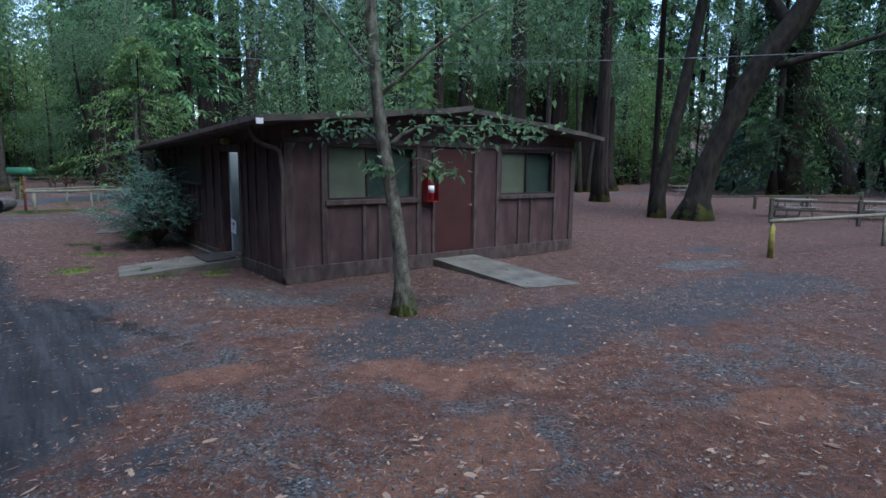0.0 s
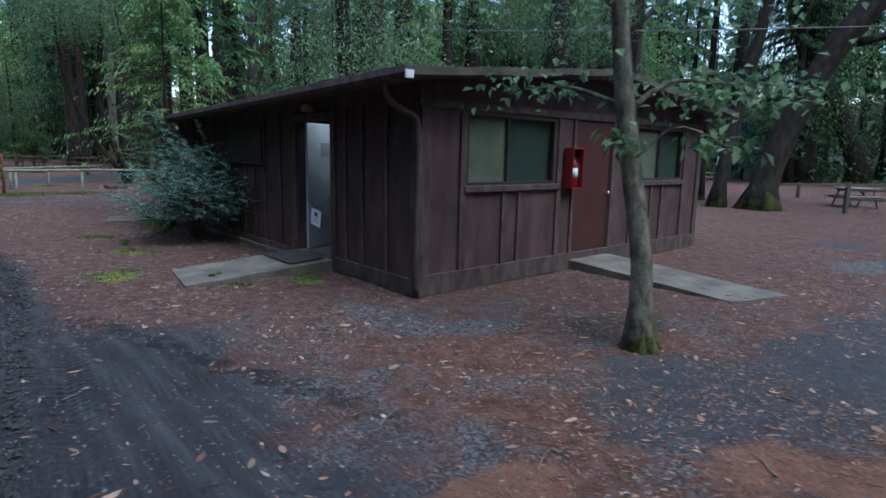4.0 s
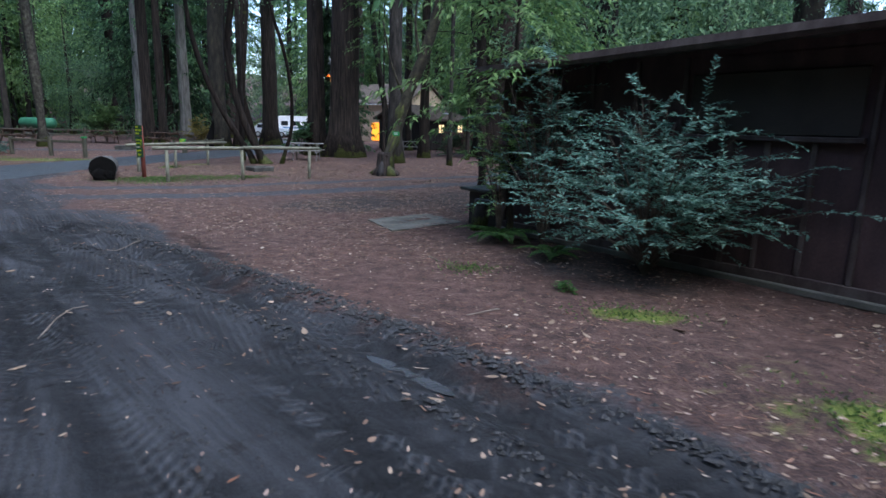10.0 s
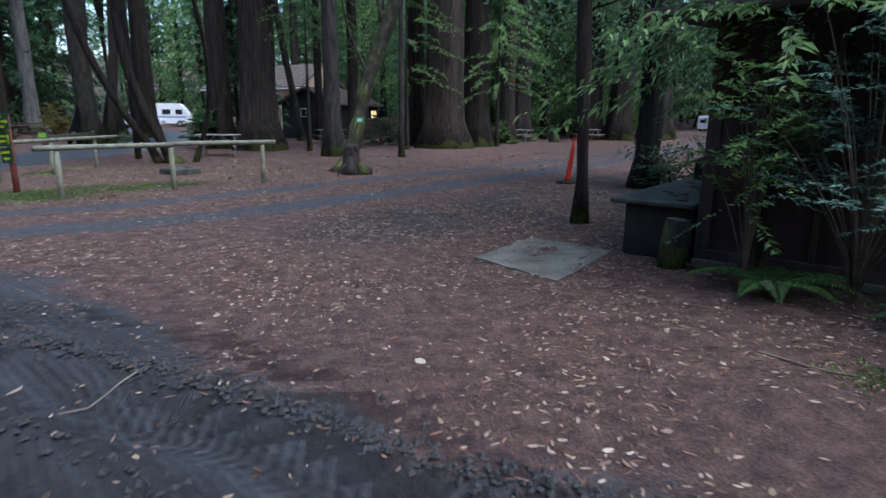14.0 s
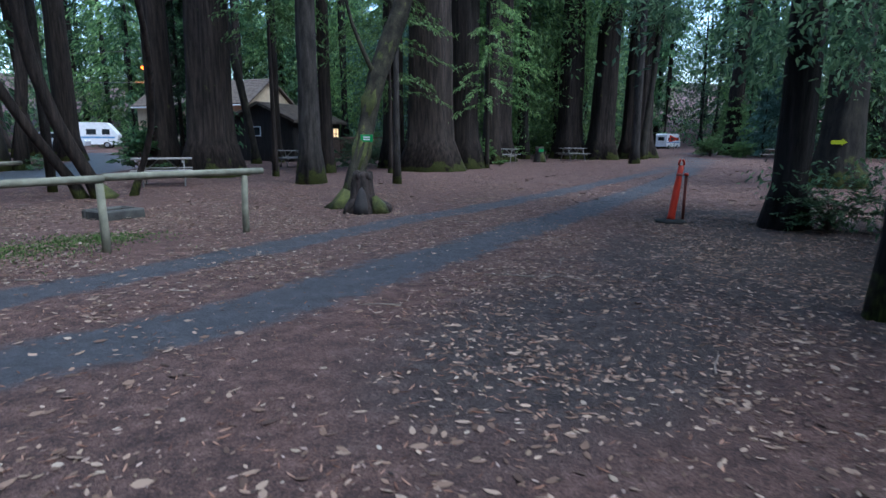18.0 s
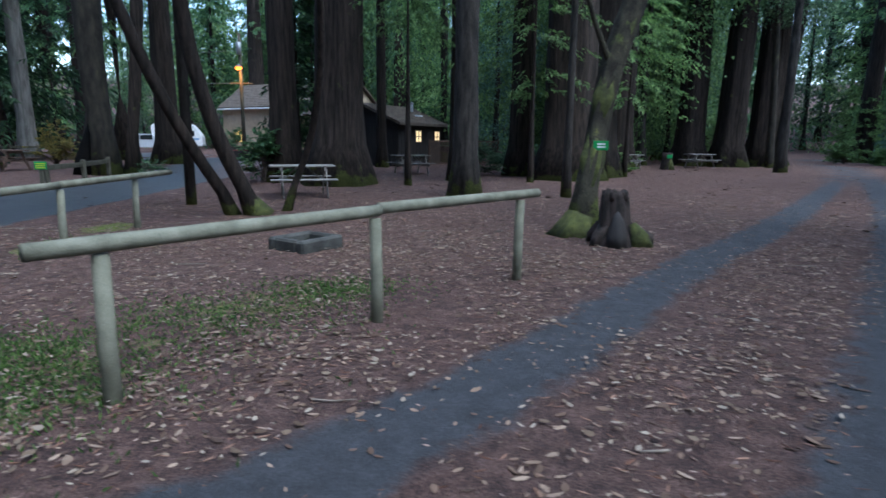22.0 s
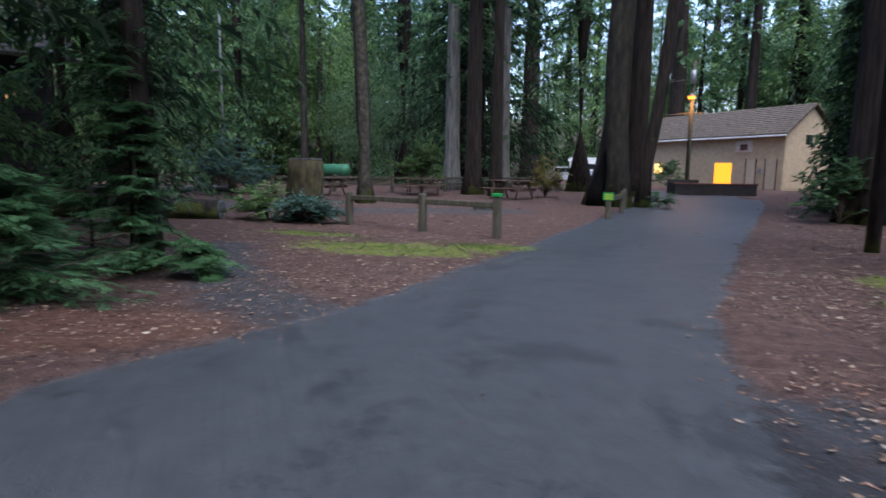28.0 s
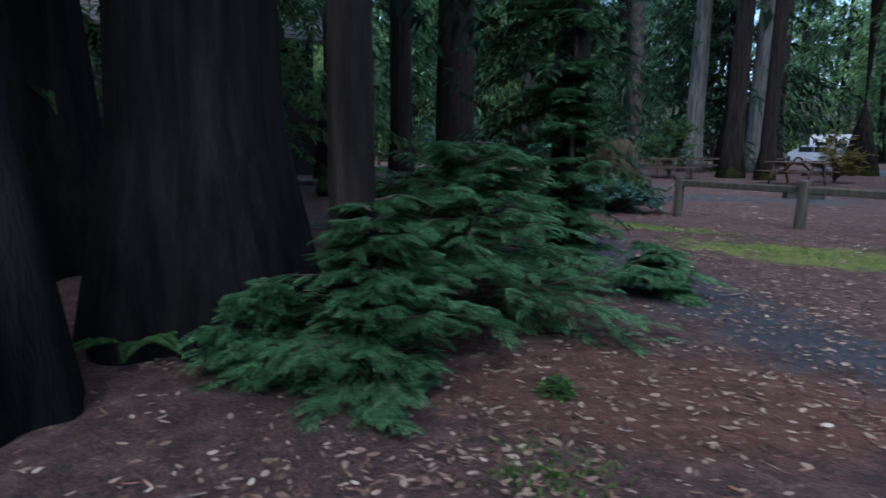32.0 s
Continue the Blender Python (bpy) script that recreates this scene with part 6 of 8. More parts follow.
# ---- picnic tables ----
def picnic_table(m, wood, label):
    t = thing("picnic_table", m, label, "picnic table", "picnic tables")
    for i in range(5):
        part("top_plank", slab(-0.92, 0.92, -0.37 + 0.15 * i, -0.23 + 0.15 * i, 0.72, 0.758, 0.006), wood, t)
    for s in (-1, 1):
        for i in range(2):
            y0 = s * 0.72 - 0.14 + 0.145 * i
            part("seat_plank", slab(-0.92, 0.92, y0, y0 + 0.135, 0.425, 0.46, 0.006), wood, t)
    for x in (-0.62, 0.62):
        part("table_beam", slab(x - 0.02, x + 0.02, -0.37, 0.37, 0.63, 0.718, 0.004), wood, t)
        part("seat_beam", slab(x - 0.02, x + 0.02, -0.84, 0.84, 0.33, 0.422, 0.004), wood, t)
        for s in (-1, 1):
            lg = part("leg", slab(-0.019, 0.019, -0.045, 0.045, 0, 0.78, 0.004), wood, t)
            lg.matrix_basis = pose(x + 0.042, s * 0.6, 0.0, s * 27, 0, 0) @ pose(0, 0, 0.0)
        br = part("brace", slab(-0.02, 0.02, -0.04, 0.04, 0, 0.62, 0.004), wood, t)
        br.matrix_basis = pose(x * 0.95, 0, 0.36, 0, -52 if x > 0 else 52, 0)
    return t


pt = picnic_table(pose(-17.2, 30.65, 0, 0, 0, 12) @ Matrix.Diagonal((0.76, 0.85, 0.92, 1)), M_PLANK, "grey weathered wooden picnic table under trees")
for x, y, a in ((-14.4, 39.3, 20), (-4.3, 43.2, -35), (0.3, 45.2, 10), (11.2, 42.5, 0), (11.0, 25.8, 5), (13.6, 24.9, -10)):
    copy_thing(pt, pose(x, y, 0, 0, 0, a))
pb = picnic_table(pose(-36.8, 37.6, 0, 0, 0, 5), M_PLANKB, "brown-stained wooden picnic table on bare ground")
for x, y, a in ((-33.6, 40.4, 25), (-29.3, 40.1, -15)):
    copy_thing(pb, pose(x, y, 0, 0, 0, a))


def fire_ring(x, y, turn, w, d, h):
    f = thing("fire_ring", pose(x, y, 0, 0, 0, turn), "low square concrete fire ring, dark with soot", "fire ring")
    for a in ((-w / 2, w / 2, -d / 2, -d / 2 + 0.11), (-w / 2, w / 2, d / 2 - 0.11, d / 2), (-w / 2, -w / 2 + 0.11, -d / 2 + 0.112, d / 2 - 0.112), (w / 2 - 0.11, w / 2, -d / 2 + 0.112, d / 2 - 0.112)):
        part("kerb", slab(*a, -0.05, h, 0.025), mat("sooty_concrete", (0.07, 0.07, 0.065), (0.03, 0.03, 0.028), 5, 0.9, 0.6), f)
    part("ash_bed", slab(-w / 2 + 0.115, w / 2 - 0.115, -d / 2 + 0.115, d / 2 - 0.115, -0.05, 0.05, 0.01), M_BLACK, f)


fire_ring(-16.3, 24.3, 50, 0.66, 0.6, 0.15)
fire_ring(-27.6, 34.0, 20, 0.8, 0.8, 0.2)

# ---- fallen log, sign post, stumps ----
def big_log(name, p, q, r0, r1, label, bark, endm, seed=0):
    p, q = np.array(p), np.array(q)
    t = thing(name, pose(p[0], p[1], 0), label, "log", "fallen logs")
    s = np.linspace(0, 1, 14)[:, None]
    c = (q - p) * s + [0, 0, p[2]]
    c[:, 2] += 0.012 * np.sin(s[:, 0] * 9)
    rad = r0 + (r1 - r0) * s[:, 0]
    rod("log_body", c, rad * (1 + 0.015 * rng.standard_normal(14)), bark, t, "", 28, 0.035, seed, True, 0.018)
    d = (q - p) / np.linalg.norm(q - p)
    for o, sg, r in ((c[0], -1, r0), (c[-1], 1, r1)):
        rod("cut_end", [o + d * 0.002 * sg, o + d * 0.02 * sg, o + d * 0.028 * sg], [r * 0.99, r * 0.97, r * 0.8], endm, t, "charred dark cut end", 24, 0.03, seed, False, 0.02)
    return t


M_HOLE = mat("hole_black", (0.003, 0.003, 0.003), (0.002, 0.002, 0.002), 9, 0.95, 0.8, 60, spec=0.05)
lg = big_log("fallen_log", (-18.22, 20.02, 0.28), (-19.5, 21.95, 0.22), 0.29, 0.225, "barkless silver-grey log with a charred sawn end", M_LOG, M_LOGEND, 1)
# The hole's inner shade is put on as flat black discs.
for dx, dz, r, sd in ((-0.02, 0.24, 0.062, 2), (0.05, 0.22, 0.035, 3)):
    part("heart_hole", mesh_of("heart_hole", *tube([(0.018 + dx, -0.026 + 0.66 * dx, dz), (0.024 + dx, -0.036 + 0.66 * dx, dz)], [r, r * 0.85], 18, 0.2, sd, True, 0.04), M_HOLE), None, lg, "black disc for the shade in the rotten heart hole")
ax = np.array([0.553, -0.833, 0.0])
sd_ = np.array([0.833, 0.553, 0.0])
for o, z, r0, r1, ln in ((-0.07, 0.13, 0.16, 0.12, 0.09), (0.12, 0.12, 0.12, 0.09, 0.05)):
    q = [sd_ * o + ax * a + np.array([0, 0, z]) for a in (-0.1, 0.02, 0.6 * ln + 0.02, ln + 0.02, ln + 0.03)]
    rod("broken_foot", q, [r0, r0, 0.95 * r0, r1, 0.6 * r1], M_LOGEND, lg, "charred lump split from the log's foot", 14, 0.12, 7, False, 0.07)
for z, x0, x1 in ((0.13, -0.2, 0.27), (0.2, 0.02, 0.2)):
    q = [sd_ * (x0 + (x1 - x0) * f) + ax * 0.031 + np.array([0, 0, z + 0.03 * math.sin(5 * f)]) for f in np.linspace(0, 1, 6)]
    rod("crack", q, [0.004, 0.012, 0.016, 0.013, 0.009, 0.003], M_HOLE, lg, "deep drying crack", 6)
big_log("fallen_log", (-31.2, 27.35, 0.2), (-35.2, 25.4, 0.2), 0.23, 0.24, "thick brown log lying under trees", M_BARKG, M_LOG, 2)
big_log("fallen_log", (-41.4, 37.0, 0.16), (-47.5, 32.6, 0.14), 0.13, 0.12, "long pale barkless log", M_LOG, M_LOG, 3)
big_log("fallen_log", (-35.0, 29.0, 0.1), (-39.5, 26.2, 0.1), 0.1, 0.08, "thin pale fallen trunk", M_LOG, M_LOG, 4)

sp = thing("sign_post", pose(-17.8, 20.85, 0, 0, 0, -32), "red-brown post carrying three green campsite direction boards", "sign")
rod("post", [(0, 0.055, -0.2), (0.0, 0.055, 0.6), (0.0, 0.055, 1.29)], [0.05, 0.048, 0.046], M_REDPOST, sp, "", 14, 0.02, 1, True, 0.015)


def arrow(kind):
    """The outline of a broad arrow, pointing right, about its middle."""
    p = [(-0.13, -0.022), (0.02, -0.022), (0.02, -0.06), (0.11, 0), (0.02, 0.06), (0.02, 0.022), (-0.13, 0.022)]
    turn = {"right": 0, "up": 90, "left": 180}[kind]
    c, s = math.cos(radians(turn)), math.sin(radians(turn))
    k = 0.68 if kind == "up" else 0.72
    return [(k * (x * c - y * s), k * (x * s + y * c)) for x, y in p]


def plate_of(outline, x, z, y0, y1):
    n = len(outline)
    v = [(x + a, y0, z + b) for a, b in outline] + [(x + a, y1, z + b) for a, b in outline]
    return np.array(v), [list(range(n))[::-1], list(range(n, 2 * n))] + [[i, (i + 1) % n, n + (i + 1) % n, n + i] for i in range(n)]


for z0, z1, w, sx, kind, bars, ax, az, roll in ((1.055, 1.305, 0.35, 0.01, "right", [(-0.08, 0.08, 0.155), (-0.1, 0.0, 0.115), (-0.06, -0.08, 0.19)], 0.075, 0.0, 0), (0.785, 1.03, 0.35, -0.01, "up", [(-0.05, 0.04, 0.22), (-0.05, -0.04, 0.22)], 0.115, 0.0, -2), (0.515, 0.76, 0.34, -0.01, "left", [(-0.02, 0.05, 0.27)], -0.02, -0.05, -4)):
    zc = (z0 + z1) / 2
    b = part("board", slab(-w / 2, w / 2, -0.012, 0.002, -(z1 - z0) / 2, (z1 - z0) / 2, 0.003), M_SIGN, sp)
    b.matrix_basis = pose(sx, 0, zc, 0, roll, 0)
    v, f = plate_of(arrow(kind), ax, az, -0.0155, -0.0125)
    part("arrow", mesh_of("arrow", v, f, M_YELLOW), None, b, "yellow painted arrow")
    for bx, bz, bw in bars:
        for k in range(max(int(bw / 0.035), 2)):
            x0 = bx - bw / 2 + k * bw / max(int(bw / 0.035), 2)
            part("letter_bar", slab(x0, x0 + 0.027, -0.015, -0.0125, bz - 0.02, bz + 0.02 - 0.006 * (k % 2), 0), M_YELLOW, b)

st = thing("rotten_stump", pose(-12.45, 24.42, 0), "dark rotten little stump with a hollow root", "stump")
rod("stump_body", [(0, 0, -0.1), (0, 0, 0.04), (-0.01, 0, 0.2), (-0.02, 0, 0.4), (-0.02, 0.01, 0.6), (-0.01, 0.02, 0.66), (-0.01, 0.02, 0.665)], [0.33, 0.26, 0.205, 0.18, 0.165, 0.15, 0.1], M_STUMP, st, "", 26, 0.12, 4, True, 0.07)
# hollow under an arch, its shade a solid black plug, with a splintered rim and spreading roots
rod("hollow", [(-0.05, -0.235, -0.03), (-0.05, -0.215, 0.12), (-0.045, -0.17, 0.3), (-0.03, -0.14, 0.44)], [0.13, 0.125, 0.09, 0.03], M_BLACK, st, "black plug for the shade in the rotten hollow", 14, 0.12, 6, True, 0.08)
for k, (a, w, z) in enumerate(((0.3, 0.06, 0.685), (1.5, 0.07, 0.67), (2.6, 0.06, 0.7), (3.9, 0.07, 0.66), (5.2, 0.06, 0.68))):
    x, y = 0.115 * math.cos(a), 0.115 * math.sin(a)
    rod("splinter", [(x, y, 0.56), (x * 0.95, y * 0.95, 0.66), (x * 0.8, y * 0.8, z)], [w, w * 0.95, 0.03], M_STUMP, st, "", 7, 0.15, k, True, 0.08)
for k, (a, ln) in enumerate(((3.5, 0.36), (2.4, 0.34))):
    d = np.array([math.cos(a), math.sin(a)])
    rod("root", [(0.16 * d[0], 0.16 * d[1], 0.22), (0.28 * d[0], 0.28 * d[1], 0.08), (ln * d[0], ln * d[1], -0.03)], [0.1, 0.085, 0.04], M_STUMP, st, "", 10, 0.12, 3 + k, True, 0.06)
rod("hollow_root", [(0.12, -0.05, 0.16), (0.27, -0.11, 0.1), (0.43, -0.15, 0.05)], [0.14, 0.12, 0.085], M_STUMP, st, "broken hollow root", 12, 0.1, 2, True, 0.06)
# The opening's shade is a dark disc on the root's end.
rod("root_mouth", [(0.425, -0.149, 0.052), (0.45, -0.155, 0.05)], [0.078, 0.06], M_BLACK, st, "dark disc for the shade in the root opening", 10, 0.1)
rod("moss_patch", [(0.27, -0.2, -0.02), (0.24, -0.19, 0.12), (0.17, -0.14, 0.28)], [0.15, 0.13, 0.05], M_MOSS, st, "moss at the stump's foot", 12, 0.15, 3, True, 0.08)
mp = thing("site_post", pose(-2.37, 43.3, 0), "short mossy stump with a green site plate by picnic tables", "stump")
rod("stump_body", [(0, 0, -0.1), (0, 0, 0.1), (0.02, 0, 0.5), (0.03, 0, 0.78), (0.03, 0, 0.785)], [0.29, 0.25, 0.22, 0.21, 0.15], M_STUMP, mp, "", 16, 0.12, 8, True, 0.06)
rod("moss_patch", [(0.05, -0.05, 0.0), (0.06, -0.06, 0.3), (0.05, -0.04, 0.6)], [0.26, 0.22, 0.12], M_MOSS, mp, "moss on the stump's side", 14, 0.15, 9, True, 0.1)
part("site_plate", slab(-0.12, 0.14, -0.262, -0.25, 0.54, 0.7, 0.004), M_BRIGHTG, mp, "green site plate")
bs = thing("tall_stump", pose(-29.6, 28.3, 0), "tall mossy tree stump with a pale sawn top", "stump")
rod("stump_body", [(0, 0, -0.1), (0, 0, 0.1), (0.02, 0, 0.5), (0.05, 0, 1.0), (0.07, 0, 1.34)], [0.5, 0.44, 0.4, 0.38, 0.37], mat("moss_covered_stump", (0.07, 0.062, 0.03), (0.026, 0.02, 0.015), 6, 0.95, 1.0, 40, stretch=(1.5, 1.5, 0.7), c=(0.12, 0.125, 0.035), moss=1.2), bs, "", 24, 0.07, 3, True, 0.03)
rod("sawn_top", [(0.07, 0, 1.341), (0.07, 0, 1.37)], [0.36, 0.34], M_LOG, bs, "pale sawn top", 24, 0.07, 3)
gs = thing("site_sign", pose(-23.8, 32.65, 0, 0, 0, 20), "bright yellow-green site sign on a short post", "sign")
part("post", slab(-0.05, 0.05, -0.02, 0.08, -0.2, 0.6, 0.01), M_POST, gs)
part("board", slab(-0.13, 0.13, -0.035, -0.022, 0.46, 0.65, 0.004), M_BRIGHTG, gs)
for k in range(3):
    part("letter_bar", slab(-0.1, 0.1, -0.039, -0.0355, 0.49 + 0.05 * k, 0.512 + 0.05 * k, 0), M_YELLOW, gs)

# ---- poles, wires and the lamp ----
def pole(x, y, h, r, bark, label, arm=None):
    p = thing("utility_pole", pose(x, y, 0), label, "pole", "poles")
    rod("shaft", [(0, 0, -0.3), (0, 0, h / 2), (0.02, 0, h)], [r, r * 0.9, r * 0.75], bark, p, sides=12)
    if arm:
        part("crossarm", slab(-0.7, 0.7, -0.05, 0.05, arm - 0.05, arm + 0.05, 0.01), bark, p)
    return p


pole(-19.05, 28.85, 11, 0.1, M_BARKG, "grey weathered wooden utility pole")
pole(-46.5, 40.9, 9.5, 0.075, mat("pale_pole", (0.13, 0.135, 0.145), (0.09, 0.095, 0.1), 3, 0.7, 0.2), "tall grey steel pole at the clearing's edge", 6.3)
lp = pole(-24.3, 56.0, 7.6, 0.13, M_POST, "wooden pole with a glowing orange lamp", 4.6)
rod("lamp_arm", [(0, 0, 5.5), (0, -0.25, 5.65), (0, -0.45, 5.62)], [0.03, 0.03, 0.03], M_STEEL, lp, sides=8)
rod("lamp_head", [(0, -0.45, 5.68), (0, -0.47, 5.6), (0, -0.48, 5.55)], [0.08, 0.16, 0.17], M_STEEL, lp, sides=12)
rod("lamp_bulb", [(0, -0.48, 5.54), (0, -0.48, 5.46), (0, -0.48, 5.38)], [0.17, 0.23, 0.1], M_LAMP, lp, "glowing orange lamp", 12)
part("transformer", mesh_of("transformer", *tube([(0.0, -0.22, 6.3), (0.0, -0.22, 6.35), (0.0, -0.22, 7.0), (0, -0.22, 7.05)], [0.1, 0.17, 0.17, 0.1], 12), M_STEEL, True), None, lp, "grey transformer can")
bulb = new("lamp_light", bpy.data.lights.new("lamp_light", "POINT"))
bulb.data.energy, bulb.data.color, bulb.data.shadow_soft_size = 45, (1.0, 0.42, 0.12), 0.15
bulb.matrix_basis = pose(-24.3, 55.4, 5.1)
for p, q, sag in (((-19.05, 28.85, 7.4), (28, 12, 5.1), 1.2), ((-24.3, 56, 4.6), (-46, 52, 5.5), 0.5), ((-24.3, 56, 7.2), (-19.05, 28.85, 10.4), 0.8), ((-24.3, 56, 6.6), (-60, 60, 7), 0.8)):
    s = np.linspace(0, 1, 24)
    line = np.outer(1 - s, p) + np.outer(s, q) - np.outer(4 * sag * s * (1 - s), [0, 0, 1])
    tagged(rod("overhead_wire", line, [0.013] * 24, M_WIRE, sides=5), "thin sagging overhead wire between poles", "wire", "overhead wires")

# ---- the tan barn with its low black wall ----
def gable_house(top, L, D, eave, ridge, over, wallm, roofm):
    """Walls and a gable roof with the ridge along x, front at y = 0."""
    part("front_wall", slab(0, L, 0, 0.15, 0, eave, 0), wallm, top)
    part("rear_wall", slab(0, L, D - 0.15, D, 0, eave, 0), wallm, top)
    for x in (0, L - 0.15):
        vv = [(x, 0.15, 0), (x, D - 0.15, 0), (x, D - 0.15, eave), (x, D / 2, ridge - 0.06), (x, 0.15, eave)]
        vs = np.array(vv + [(a + 0.15, b, c) for a, b, c in vv])
        part("gable_wall", mesh_of("gable_wall", vs, [[4, 3, 2, 1, 0], [5, 6, 7, 8, 9]] + [[i, (i + 1) % 5, (i + 1) % 5 + 5, i + 5] for i in range(5)], wallm), None, top)
    sl = (ridge - eave) / (D / 2)
    for s in (0, 1):
        y0, y1 = (-over, D / 2) if s == 0 else (D + over, D / 2)
        z0, z1 = eave - over * sl, ridge
        vv = [(-over, y0, z0), (L + over, y0, z0), (L + over, y1, z1), (-over, y1, z1)]
        vs = np.array(vv + [(a, b, c + 0.12) for a, b, c in vv])
        part("roof_slope", mesh_of("roof_slope", vs, [[0, 1, 2, 3], [7, 6, 5, 4]] + [[i, i + 4, (i + 1) % 4 + 4, (i + 1) % 4] for i in range(4)], roofm), None, top)
        n = 14
        for k in range(n):
            t0, t1 = k / n, (k + 1) / n
            a0, a1 = y0 + (y1 - y0) * t0, y0 + (y1 - y0) * t1
            b0, b1 = z0 + (z1 - z0) * t0 + 0.125, z0 + (z1 - z0) * t1 + 0.125
            vs = np.array([(-over, a0, b0 + 0.03), (L + over, a0, b0 + 0.03), (L + over, a1, b1), (-over, a1, b1), (-over, a0, b0), (L + over, a0, b0)])
            part("shingle_course", mesh_of("shingle_course", vs, [[0, 1, 2, 3], [4, 5, 1, 0]], roofm), None, top)


barn = thing("tan_barn", pose(-29.47, 71.0, 0, 0, 0, -37), "tan clapboard barn with a brown shingle roof", "building")
gable_house(barn, 13, 5.0, 3.9, 5.75, 0.3, M_SIDING, M_SHINGLE)
for k in range(24):
    z = 0.14 + 0.155 * k
    part("clapboard", slab(0.1, 12.98, -0.028, -0.003, z, z + 0.135, 0.006), M_SIDING, barn)
    part("clapboard", slab(13.003, 13.028, 0.05, 4.95, z, z + 0.135, 0.006), M_SIDING, barn)
for k in range(9):
    z = 3.98 + 0.155 * k
    h = (5.75 - z - 0.25) / 1.85 * 2.5
    part("clapboard", slab(13.003, 13.028, 2.5 - h, 2.5 + h, z, z + 0.135, 0.006), M_SIDING, barn)
part("gutter", slab(-0.28, 13.28, -0.42, -0.31, 3.58, 3.69, 0.02), M_WHITE, barn, "white gutter along the eave")
for a, b in ((11.75, 12.5), (10.25, 10.95)):
    d = part("door", slab(a, b, -0.06, -0.03, 0.05, 2.05, 0.01), M_BEIGE, barn, "closed beige plank door")
    part("door_frame", slab(a - 0.09, a - 0.003, -0.07, -0.03, 0.0, 2.14, 0.008), M_PLANKB, d)
    part("door_frame", slab(b + 0.003, b + 0.09, -0.07, -0.03, 0.0, 2.14, 0.008), M_PLANKB, d)
part("wall_box", slab(11.2, 11.45, -0.12, -0.03, 1.1, 1.45, 0.01), M_STEEL, barn)
part("gable_window", slab(13.03, 13.06, 2.0, 2.7, 3.1, 3.75, 0.01), M_CARGLASS, barn, "small dark window in the gable")
part("lit_doorway", slab(7.6, 9.05, -0.05, -0.03, 0.1, 1.85, 0.005), glow("yellow_glow", (1.0, 0.3, 0.02), 0.6), barn, "brightly lit yellow doorway")
part("lit_window", slab(1.6, 2.4, -0.05, -0.03, 0.9, 1.8, 0.005), M_LIT, barn)
hoop = thing("basketball_hoop", barn.matrix_basis @ pose(10.0, -0.05, 0), "white basketball backboard with a rim fixed on the barn wall", "basketball hoop")
part("backboard", slab(-0.65, 0.65, -0.06, -0.02, 2.6, 3.4, 0.01), mat("dull_white_board", (0.55, 0.52, 0.5), (0.45, 0.43, 0.41), 4, 0.6, 0.1), hoop)
part("target_square", slab(-0.3, 0.3, -0.066, -0.062, 2.75, 3.15, 0), M_PLANKB, hoop)
rod("rim", [(0.22 * math.cos(t), -0.3 + 0.22 * math.sin(t), 2.72) for t in np.linspace(0, 6.28, 15)], [0.012] * 15, M_ORANGE, hoop, sides=6)
lw = thing("low_wall", pose(-24.3, 50.2, 0, 0, 0, 16), "low black plank wall with a maroon capping", "wall")
part("panel", slab(0, 3.9, 0, 0.15, 0, 0.55, 0.01), M_BLACK, lw)
part("panel", slab(0.002, 0.15, 0.152, 2.2, 0, 0.62, 0.01), M_BLACK, lw)
part("panel", slab(0, 1.6, 2.2, 2.35, 0, 0.75, 0.01), M_BLACK, lw)
part("capping", slab(-0.05, 3.95, -0.05, 0.2, 0.553, 0.61, 0.01), M_MAROON, lw)
for k in range(3):
    part("groove_plank", slab(0.02, 3.88, -0.022, -0.003, 0.02 + 0.18 * k, 0.185 + 0.18 * k, 0.008), M_BLACK, lw)

# ---- the dark cabin with a lattice deck ----
M_CABLIT = glow("dim_warm_window", (1.0, 0.7, 0.36), 0.34)
cabin = thing("dark_cabin", pose(-14.75, 45.0, 0, 0, 0, 59), "low black-brown cabin with lit windows and shingle roof", "building")
gable_house(cabin, 4.6, 3.8, 2.05, 2.85, 0.3, M_CABIN, M_SHINGLE)
for k in range(15):
    part("wall_board", slab(0.02 + 0.305 * k, 0.31 + 0.305 * k, -0.024, -0.003, 0.02, 2.0, 0.006), M_CABIN, cabin)
for k in range(13):
    part("wall_board", slab(-0.024, -0.003, 0.02 + 0.29 * k, 0.295 + 0.29 * k, 0.02, 2.0, 0.006), M_CABIN, cabin)
for a in (1.65, 3.75):
    w = part("window", slab(a + 0.08, a + 0.64, -0.04, -0.026, 1.15, 1.68, 0.005), M_CABLIT, cabin, "warmly lit window")
    for x in (a + 0.02, a + 0.335, a + 0.643):
        part("window_frame", slab(x, x + 0.05, -0.06, -0.041, 1.1, 1.73, 0.005), M_BLACK, w)
    part("window_frame", slab(a, a + 0.72, -0.06, -0.042, 1.38, 1.42, 0.004), M_BLACK, w)
w = part("window", slab(-0.05, -0.026, 1.9, 2.35, 1.25, 1.75, 0.005), M_WHITE, cabin, "small white-framed window")
part("pane", slab(-0.06, -0.052, 1.95, 2.3, 1.3, 1.7, 0), M_CARGLASS, w)
rod("stove_pipe", [(3.6, 1.2, 2.3), (3.6, 1.2, 3.1)], [0.07, 0.07], M_STEEL, cabin, sides=10)
